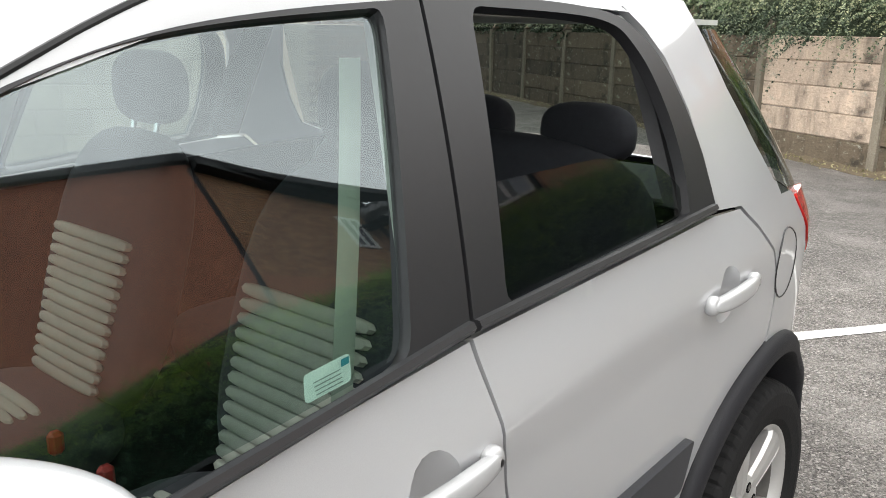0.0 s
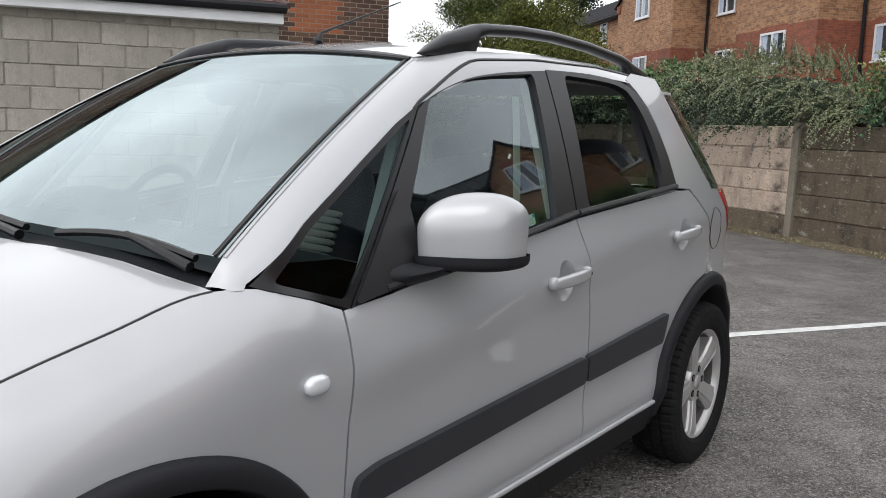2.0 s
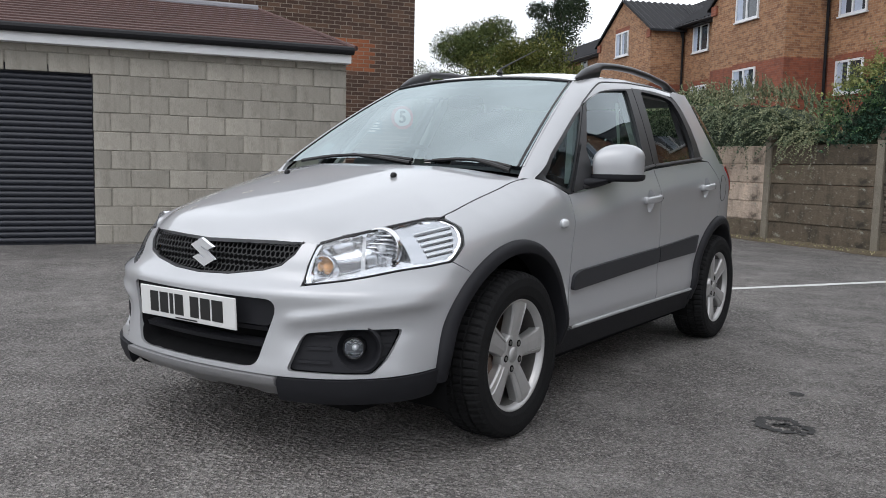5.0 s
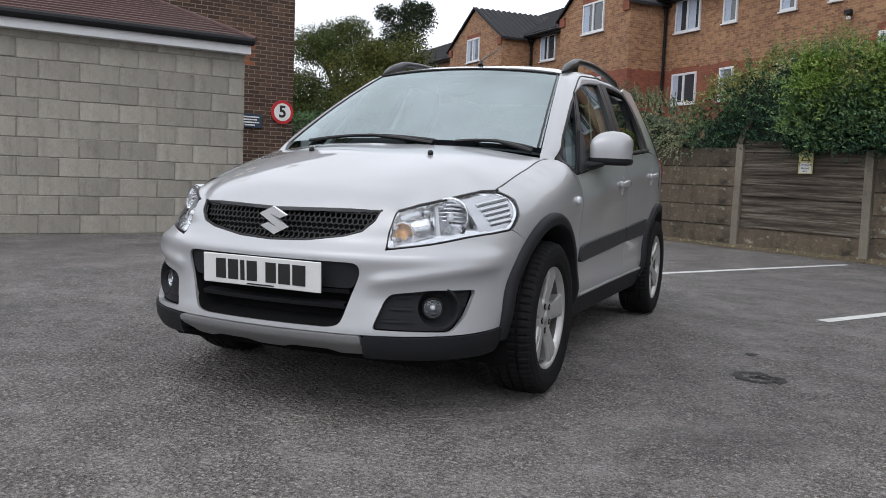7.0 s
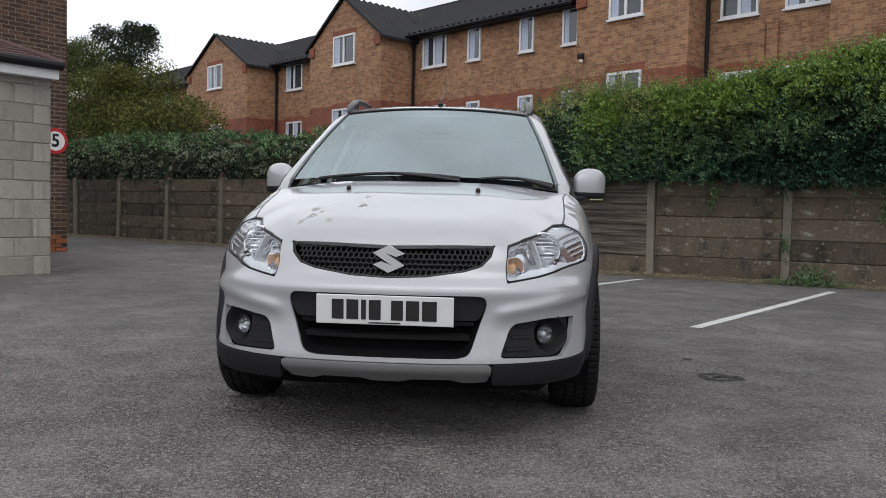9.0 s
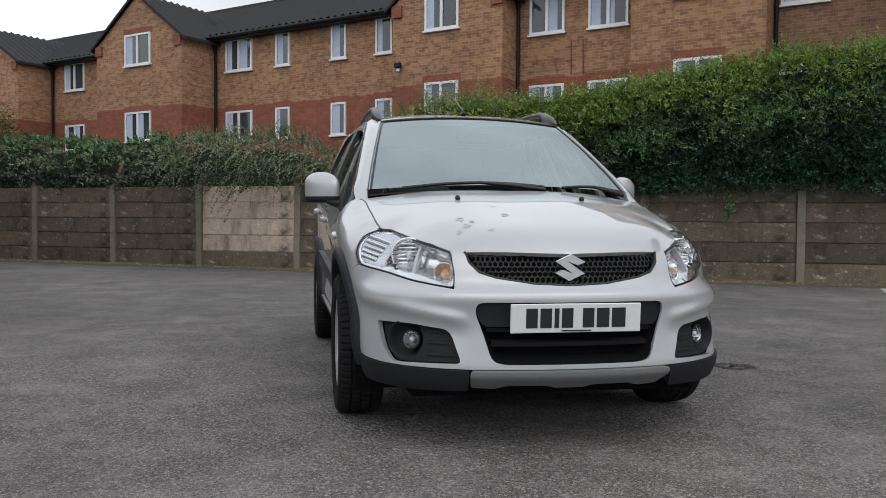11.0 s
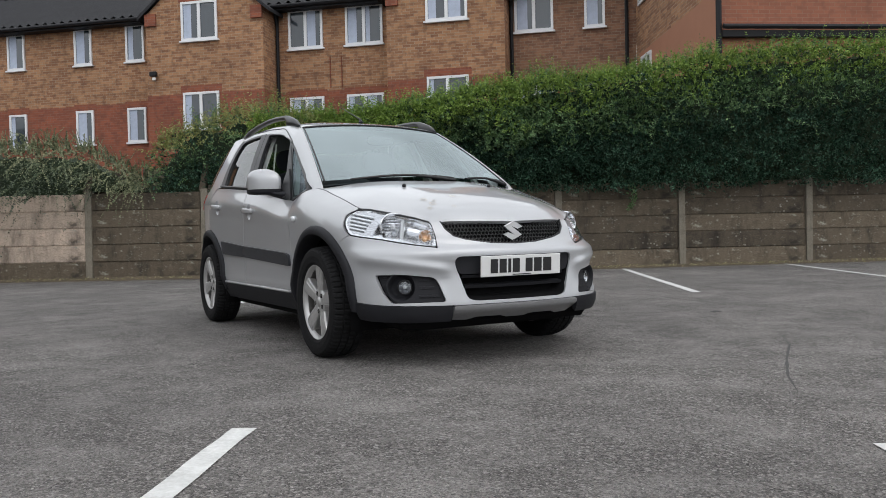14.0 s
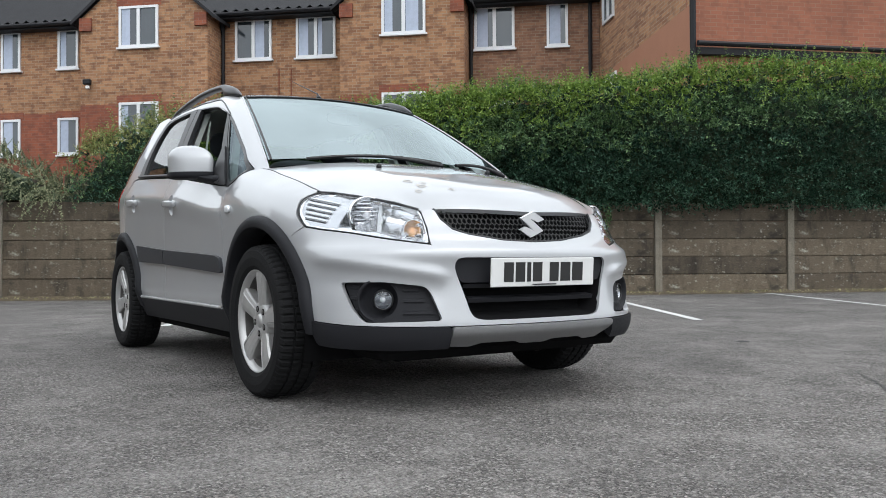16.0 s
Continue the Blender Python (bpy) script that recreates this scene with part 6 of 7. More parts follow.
        rows = [[Vector((x, cy + 0.41 * math.cos(radians(a)), HUB + 0.41 * math.sin(radians(a)))) for x in (0.45, 0.6, 0.80)] for a in np.linspace(-20, 200, 30)]
        both("wheel_arch_liner", loft(rows), VOID, (CAR, CAR))
        both("wheel_arch_back", ([Vector((0.45, y, z)) for y, z in arc(cy, HUB, 0.425, -20, 200, 24)], [tuple(range(24))]), VOID, (CAR, CAR))

    # ---- sills
    sill = fillet([(0.385, 0.24), (2.12, 0.235), (2.10, 0.348), (0.43, 0.352)], 0.02)
    both("sill", panel(sill, lambda y, z: flank(y, z, 0.014), step=0.05, flange=0.06), PLASTIC, (CAR, CAR))

    run = [flank(y, 0.357, 0.006) for y in np.linspace(0.492, 2.08, 30)]
    for side in (1, -1):
        Geo().tube([(side * p.x, p.y, p.z) for p in run], 0.009, 8).part("sill_bead", PAINT, CAR, smooth=True)

    # ---- rear quarter
    q = [(2.288, 1.107), (2.355, 1.06), (2.42, 1.0), (2.468, 0.935), (2.482, 0.86), (2.462, 0.76)] + arc(2.5, HUB, 0.432, 94, 48, 12) + [(2.86, 0.665), (2.90, 0.70), (2.86, 0.82), (2.80, 0.895), (2.72, 0.955), (2.645, 1.085), (2.51, 1.132), (2.44, 1.22), (2.375, 1.33), (2.335, 1.45), (2.31, 1.505), (2.12, 1.512), (2.06, 1.488), (2.11, 1.448), (2.15, 1.395), (2.175, 1.30), (2.178, 1.113)]
    both("rear_quarter", panel(q, flank, step=0.036, flange=0.016), PAINT, (CAR, CAR))
    cap = [(2.53 + 0.075 * math.cos(a), 0.945 + 0.08 * math.sin(a)) for a in np.linspace(0, 6.28, 24, endpoint=False)]
    rim = [flank(y, z, 0.001) for y, z in cap + cap[:1]]
    Geo().tube([tuple(p) for p in rim], 0.0022, 5).part("flap_gap", SATIN_BLACK, CAR)
    sheet("fuel_flap", panel(cap, lambda y, z: flank(y, z, 0.0015), step=0.03, flange=0.004), PAINT, CAR)
    tail = fillet([(2.655, 1.08), (2.73, 0.962), (2.81, 0.902), (2.87, 0.83), (2.93, 0.80), (2.98, 0.95), (2.90, 1.05), (2.78, 1.09)], 0.02)
    both("tail_lamp", panel(tail, lambda y, z: flank(y, z, 0.004), step=0.03, flange=0.03), RED_LENS, (CAR, CAR), "red tail lamp")
    rb = [(s, z) for s, z in [(s_y(y), z) for y, z in arc(2.5, HUB, 0.432, 44, 2, 12)]] + [(s_y(3.0), 0.33), (S_END, 0.33), (S_END, 0.66), (s_y(3.05), 0.665), (s_y(2.9), 0.665)]
    both("rear_bumper", panel(rb, body, step=0.05, flange=0.015), PAINT, (CAR, CAR))
    hatch = [(s_y(2.93), 0.69), (S_END, 0.69), (S_END, 1.06), (s_y(3.03), 1.05), (s_y(2.99), 0.97), (s_y(2.95), 0.80)]
    both("tailgate", panel(hatch, body, step=0.05, flange=0.012), PAINT, (CAR, CAR))

    # ---- roof, front pillars and rails
    half = [(0, 0.978), (0.3, 0.988), (0.54, 1.012), (0.565, 1.2), (0.578, 1.4), (0.585, 1.7), (0.585, 2.0), (0.578, 2.25), (0.56, 2.45), (0.48, 2.66), (0.25, 2.74), (0, 2.755)]
    roof_out = half + [(-x, y) for x, y in half[-2:0:-1]]
    sheet("roof", panel(roof_out, lambda x, y: Vector((x, y, roof_mid(y) - 0.045 * (abs(x) / 0.575) ** 3)), step=0.06, flange=0.02), PAINT, CAR)

    def inner(t):
        pts = [(0.695, 0.288, 1.05), (0.66, 0.47, 1.165), (0.623, 0.65, 1.28), (0.582, 0.84, 1.393), (0.552, 0.985, 1.466), (0.575, 1.2, 1.511), (0.588, 1.5, 1.527), (0.59, 1.9, 1.531), (0.583, 2.2, 1.515)]
        if t < 0:
            return screen(1.008, 0, 0.002).lerp(Vector((0.69, 0.235, hood_z(0.69, 0.235) - 0.006)), -t / 0.25)
        if t < 4:
            return screen(1.008, t / 4, 0.002)
        pts[4] = tuple(screen(1.008, 1.0, 0.002))
        i = min(int(t), len(pts) - 2)
        return Vector(pts[i]).lerp(Vector(pts[i + 1]), t - i)

    def outer(t):
        pts = [(0.283, 1.008), (0.44, 1.102), (0.62, 1.205), (0.79, 1.303), (0.9, 1.358), (1.15, 1.436), (1.5, 1.478), (1.85, 1.485), (2.12, 1.475)]
        if t < 0:
            return flank(0.283 + 0.12 * t, shoulder_top(0.283 + 0.12 * t) - 0.004)
        i = min(max(int(t), 0), len(pts) - 2)
        a, b = pts[i], pts[i + 1]
        return flank(a[0] + (b[0] - a[0]) * (t - i), a[1] + (b[1] - a[1]) * (t - i))
    rows = []
    for t in [-0.25, -0.17, -0.08] + list(np.linspace(0, 8, 64)):
        a, b = inner(t), outer(t)
        push = Vector((0.75, -0.25 if t < 4 else 0.0, 0.6)).normalized() * (a - b).length * 0.09
        row = [b + Vector((-0.02, 0, 0)), b] + [b.lerp(a, k) + push * 4 * k * (1 - k) for k in (0.25, 0.5, 0.75)] + [a, a + Vector((-0.004, 0, -0.025))]
        rows.append(row)
    vf = loft(rows)
    both("side_frame", (vf[0], [f[::-1] for f in vf[1]]), PAINT, (CAR, CAR))
    # black seam of the door opening, from the foot of the door frame up along the roof
    seam = []
    for t in np.linspace(3.75, 8, 40):
        a, b = inner(t), outer(t)
        k = 0.58 * ease(3.75, 5.2, t)
        push = Vector((0.75, -0.25 if t < 4 else 0.0, 0.6)).normalized() * (a - b).length * 0.09
        seam.append(b.lerp(a, k) + push * 4 * k * (1 - k))
    for side in (1, -1):
        Geo().tube([(side * p.x, p.y, p.z) for p in seam], 0.0045, 6).part("door_seam", GLOSS_BLACK, CAR)
    for side in (1, -1):
        rows = []
        for y, zb, zt, w in ((1.02, 1.488, 1.492, 0.004), (1.06, 1.487, 1.515, 0.016), (1.12, 1.49, 1.548, 0.022), (1.2, 1.497, 1.583, 0.025), (1.255, 1.503, 1.602, 0.025), (1.275, 1.555, 1.607, 0.023), (1.32, 1.572, 1.613, 0.022), (1.5, 1.586, 1.626, 0.021),
                             (1.7, 1.591, 1.631, 0.02), (1.95, 1.583, 1.623, 0.02), (2.2, 1.562, 1.602, 0.021), (2.27, 1.545, 1.59, 0.022), (2.29, 1.50, 1.585, 0.024), (2.36, 1.495, 1.565, 0.024), (2.43, 1.492, 1.54, 0.02), (2.48, 1.49, 1.50, 0.006)):
            zt, zb = zt - 0.014 * ease(1.1, 1.25, y) * ease(2.45, 2.3, y), zb - (0.008 if 1.26 < y < 2.28 else 0.0)
            rows.append([Vector((side * 0.545 + w * math.copysign(abs(math.cos(a)) ** 0.7, math.cos(a)), y, (zb + zt) / 2 + (zt - zb) / 2 * math.copysign(abs(math.sin(a)) ** 0.7, math.sin(a)))) for a in np.linspace(0, 2 * math.pi, 15)])
        vf = loft(rows)
        sheet("roof_rail", (vf[0], [f[::-1] for f in vf[1]]), RAIL, CAR, "black roof rail")

    Geo().tube([(0.0, 1.2, 1.555), (0.0, 1.215, 1.585), (0.0, 1.60, 1.73)], [0.018, 0.005, 0.002], 8).part("aerial", GLOSS_BLACK, CAR)

    # ---- windscreen, cowl and wipers
    sheet("windscreen", panel([(-1, 0), (1, 0), (1, 1), (-1, 1)], screen, step=0.05, flange=0), SCREEN, CAR)
    for side in (1, -1):
        Geo().tube([tuple(screen(side * 0.985, t, 0.001)) for t in np.linspace(0, 1, 16)], 0.003, 6).part("screen_seal", GLOSS_BLACK, CAR)
        Geo().tube([tuple(screen(side * 1.014, t, -0.001)) for t in np.linspace(0.0, 1, 16)], 0.006, 8).part("pillar_edge", PAINT, CAR)
        band = panel([(0.974, 0.0), (0.985, 0.0), (0.985, 1.0), (0.974, 1.0)], lambda u, t: screen(u, t, 0.003), step=0.05, flange=0)
        sheet("screen_border", band if side > 0 else mirrored(band), GLOSS_BLACK, CAR)
    Geo().tube([tuple(screen(u, 1.0, 0.002)) for u in np.linspace(-1, 1, 20)], 0.006, 6).part("screen_seal", GLOSS_BLACK, CAR)
    rows = [[Vector((x, 0.10 + 0.10 * (x / 0.66) ** 2 + k * 0.085, hood_z(x, 0.1 + 0.1 * (x / 0.66) ** 2) - 0.012 + k * 0.012)) for x in np.linspace(-0.68, 0.68, 24)] for k in (-0.3, 0, 0.5, 1.2)]
    vf = loft(rows)
    sheet("cowl", (vf[0], [f[::-1] for f in vf[1]]), PLASTIC, CAR)
    for x0, x1 in ((-0.52, 0.2), (0.3, 0.655)):
        w = Geo().tube([tuple(screen(x / 0.69, -0.026 + 0.022 * math.sin(math.pi * k), 0.010 + 0.006 * math.sin(math.pi * k))) for k, x in zip(np.linspace(0, 1, 14), np.linspace(x0, x1, 14))], 0.0085, 6)
        wiper = w.part("wiper", NET, CAR)
        Geo().tube([tuple(screen(x1 / 0.69, -0.05, 0.006)), tuple(screen(x1 * 0.75 / 0.69 + x0 * 0.25 / 0.69, -0.025, 0.014)), tuple(screen((x0 + x1) / 2 / 0.69, 0.0, 0.018))], [0.011, 0.01, 0.007], 8).part("wiper_arm", NET, wiper)

    # ---- rear window wrapping round the corner
    def rear_glass(a, t):
        e = flank(2.345 + 0.17 * t, 1.45 - 0.30 * t)
        yc = 2.76 + 0.28 * t
        return Vector((e.x * math.cos(a) ** 0.7 if a < 1.57 else 0.0, e.y + (yc - e.y) * math.sin(a), e.z))
    both("rear_window", panel([(0, 0), (1.57, 0), (1.57, 1.18), (0, 1.18)], rear_glass, step=0.12, flange=0, flip=True), TINTED, (CAR, CAR))


build_shell()


def mirror_shell():
    """The mirror's painted cover: a rounded box with a straight lower edge and a domed top, swept back outwards."""
    rows = []
    for z in [-1, -0.96, -0.7, -0.35, 0, 0.2, 0.38, 0.53, 0.66, 0.77, 0.85, 0.91, 0.95, 0.98, 0.995, 1.0]:
        top = max(0, z)
        w = (1 - top ** 2.35) ** (1 / 2.35) if z > 0 else 1 - 0.03 * z * z
        row = []
        for a in np.linspace(0, 2 * math.pi, 41):
            x = 0.0945 * w * math.copysign(abs(math.cos(a)) ** 0.78, math.cos(a)) * (1 - 0.06 * top ** 2)
            y = 0.0703 * w * math.copysign(abs(math.sin(a)) ** 0.78, math.sin(a)) * (1 - 0.2 * top ** 2)
            y = min(y, 0.06)
            row.append(Vector((0.888 + x + 0.008 * top, 0.802 + y + 0.61 * x + 0.015 * top, 1.0886 + 0.0745 * z)))
        rows.append(row)
    vf = loft(rows)
    return vf[0], [f[::-1] for f in vf[1]]


def mirror_foot():
    """The black lower shell: a shallow dish under the painted cover."""
    rows = []
    for z, k in ((1.026, 1.012), (1.012, 1.012), (1.004, 0.985), (0.997, 0.9), (0.993, 0.7), (0.992, 0.0)):
        row = []
        for a in np.linspace(0, 2 * math.pi, 37):
            x = 0.0945 * k * math.copysign(abs(math.cos(a)) ** 0.6, math.cos(a))
            y = min(0.062, 0.0703 * k * math.copysign(abs(math.sin(a)) ** 0.6, math.sin(a)))
            row.append(Vector((0.888 + x, 0.802 + y + 0.61 * x, z)))
        rows.append(row)
    vf = loft(rows)
    return vf[0], vf[1]


def build_doors():
    f_glass = fillet([(0.634, 0.972), (1.325, 1.058)] + bow([(1.455, 1.466), (1.2, 1.441), (1.05, 1.411), (0.932, 1.366)]), 0.03)
    f_frame = [(0.503, 0.938), (0.62, 0.958), (1.2, 1.036), (1.434, 1.06)] + bow([(1.528, 1.48), (1.3, 1.459), (1.12, 1.431), (0.965, 1.384), (0.885, 1.345)])
    r_glass = fillet([(1.515, 1.078)] + bow([(2.062, 1.122), (2.085, 1.2), (2.085, 1.31), (2.05, 1.41), (1.96, 1.462), (1.63, 1.474)]), 0.03)
    r_frame = [(1.442, 1.062), (2.17, 1.112)] + bow([(2.172, 1.22), (2.158, 1.31), (2.128, 1.39), (2.08, 1.44), (2.0, 1.474), (1.8, 1.488), (1.536, 1.484)])
    front = [(0.464, 0.365), (1.505, 0.362), (1.506, 0.67), (1.49, 0.8), (1.462, 0.91), (1.432, 1.052), (1.2, 1.028), (0.62, 0.949), (0.484, 0.936), (0.474, 0.85), (0.465, 0.7), (0.463, 0.6)]
    rear = [(1.511, 0.362), (2.085, 0.36)] + arc(2.5, HUB, 0.455, 172, 98, 14) + [(2.452, 0.785), (2.474, 0.86), (2.46, 0.932), (2.412, 0.995), (2.35, 1.052), (2.28, 1.102), (2.163, 1.104), (1.44, 1.054), (1.468, 0.91), (1.496, 0.8), (1.512, 0.67)]

    def ring(y, z, ry, rz):
        return [(y + ry * math.cos(a), z + rz * math.sin(a)) for a in np.linspace(0, 2 * math.pi, 20, endpoint=False)]
    cups = {0: ring(1.325, 0.892, 0.05, 0.058), 1: ring(2.185, 0.95, 0.05, 0.058)}
    handles = {0: (1.332, 0.9, 0.112), 1: (2.19, 0.955, 0.11)}
    moulds = {0: fillet([(0.475, 0.522), (1.487, 0.562), (1.483, 0.643), (0.55, 0.606), (0.485, 0.592)], 0.02), 1: fillet([(1.496, 0.562), (2.06, 0.576), (2.09, 0.678), (1.493, 0.643)], 0.012)}
    for i, (name, outline, frame_o, glass_o) in enumerate((("front_door", front, f_frame, f_glass), ("rear_door", rear, r_frame, r_glass))):
        for side in (1, -1):
            def hand(vf):
                return vf if side > 0 else mirrored(vf)
            d = sheet(name, hand(panel(outline, flank, [cups[i]], 0.021, 0.018)), PAINT, CAR)
            cy, cz = np.mean(cups[i], axis=0)
            sheet("handle_recess", hand(panel(cups[i], lambda y, z: flank(y, z, -0.03 * max(0, 1 - ((y - cy) / 0.05) ** 2 - ((z - cz) / 0.058) ** 2)), step=0.018, flange=0)), PAINT, d)
            y, z, r = handles[i]
            p = flank(y, z, 0.022)
            bar = puff((0, 0, 0), (0.013, r, 0.0175), 3.0, 20, 12)
            bar = ([Vector((v.x + p.x - 0.010 * (v.y / r) ** 2, v.y + y, v.z + z + 0.04 * v.y)) for v in bar[0]], bar[1])
            sheet("handle", hand(bar), PAINT, d)
            for e in (-1, 1):
                b = flank(y + e * r * 0.86, z + 0.035 * e * r, 0.008)
                sheet("handle_base", hand(puff(tuple(b), (0.014, 0.018, 0.019), 2.6, 12, 8)), PAINT, d)
            if i == 0:
                b = flank(y + r * 0.86, z + 0.004, 0.023)
                sheet("lock", hand(puff(tuple(b), (0.003, 0.006, 0.006), 2, 10, 6)), GLOSS_BLACK, d)
            sheet("side_moulding", hand(panel(moulds[i], lambda y, z: flank(y, z, 0.017), step=0.035, flange=0.02)), MOULD, d, "black plastic side moulding")
            sheet("window_frame", hand(panel(frame_o, lambda y, z: flank(y, z, 0.004), [glass_o], 0.022, 0.022)), SATIN_BLACK, d)
            lift = {0: (0.605, 0.965, 1.434, 1.073), 1: (1.444, 1.072, 2.155, 1.123)}[i]
            run = [flank(a, b, 0.009) for a, b in zip(np.linspace(lift[0], lift[2], 10), np.linspace(lift[1], lift[3], 10))]
            Geo().tube([(side * q.x, q.y, q.z) for q in run], 0.0085, 6).part("weather_strip", SATIN_BLACK, d)
            if i == 0 and side < 0:
                continue
            pane = glass_o
            if i == 1 and side > 0:
                pane = fillet([(1.505, 1.075), (2.062, 1.12), (2.09, 1.16), (2.02, 1.215), (1.85, 1.24), (1.56, 1.232)], 0.03)
            sheet("glass", hand(panel(pane, lambda y, z: flank(y, z, -0.012 + (0.005 + 0.09 * max(0, 1.4 - y)) * (z - 1.22)), step=0.02, flange=0)), TINTED if i else CLEAR, d)
            if i == 0:
                card = fillet([(1.181, 1.043), (1.25, 1.05), (1.257, 1.079), (1.188, 1.072)], 0.006)
                k = sheet("sticker", panel(card, lambda y, z: flank(y, z, -0.021), step=0.03, flange=0), CARD, d, "pale green sticker with small bars")
                for n in range(4):
                    zz = 1.0495 + 0.0042 * n
                    sheet("bar", panel([(1.196, zz), (1.236, zz + 0.004), (1.236, zz + 0.0052), (1.196, zz + 0.0012)], lambda y, z: flank(y, z, -0.0175), step=0.04, flange=0), INK_GREY, k)
                sheet("bar", panel([(1.238, 1.0685), (1.2505, 1.07), (1.2525, 1.0775), (1.24, 1.076)], lambda y, z: flank(y, z, -0.0175), step=0.04, flange=0), TEAL, k)
    qf = [(0.285, 1.005), (0.40, 0.970), (0.497, 0.938), (0.89, 1.356), (0.79, 1.308), (0.62, 1.211), (0.44, 1.108)]
    for side in (1, -1):
        def hand(vf):
            return vf if side > 0 else mirrored(vf)
        pane = fillet([(0.33, 1.006), (0.40, 0.984), (0.494, 0.955), (0.60, 1.06), (0.845, 1.322), (0.79, 1.292), (0.62, 1.194), (0.44, 1.09)], 0.015)
        q = sheet("quarter_frame", hand(panel(qf, lambda y, z: flank(y, z, 0.0035), [pane], step=0.03, flange=0.012)), GLOSS_BLACK, CAR, "fixed quarter light in a black frame")
        sheet("glass", hand(panel(pane, lambda y, z: flank(y, z, -0.001), step=0.04, flange=0)), QUARTER, q)
        # mirror on its black sail
        m = sheet("mirror", hand(mirror_shell()), PAINT, CAR, "silver door mirror with a black base")
        sheet("base", hand(mirror_foot()), PLASTIC, m)
        face = [Vector((0.888 + 0.066 * math.copysign(abs(math.cos(a)) ** 0.65, math.cos(a)), 0, 1.08 + 0.046 * math.copysign(abs(math.sin(a)) ** 0.65, math.sin(a)))) for a in np.linspace(0, 2 * math.pi, 32, endpoint=False)]
        face = [Vector((p.x, 0.8635 + 0.61 * (p.x - 0.888), p.z)) for p in face]
        sheet("mirror_glass", hand((face, [tuple(range(32))[::-1]])), CHROME, m)
        rows = []
        for k in np.linspace(0, 1, 8):
            c = Vector((0.77, 0.655, 0.984)).lerp(Vector((0.86, 0.775, 1.0)), k)
            rows.append([c + Vector((-0.01 * math.cos(a), (0.075 - 0.025 * k) * math.cos(a), (0.03 - 0.016 * k) * math.sin(a) - 0.006 * math.sin(math.pi * k))) for a in np.linspace(0, 2 * math.pi, 17)])
        arm = loft(rows)
        sheet("arm", hand((arm[0], [f[::-1] for f in arm[1]])), PLASTIC, m)
        sail = fillet([(0.507, 0.945), (0.70, 0.972), (0.735, 1.06), (0.742, 1.165), (0.72, 1.165), (0.66, 1.105)], 0.02)
        sheet("sail", hand(panel(sail, lambda y, z: flank(y, z, 0.014), step=0.03, flange=0.02)), SATIN_BLACK, m)


build_doors()


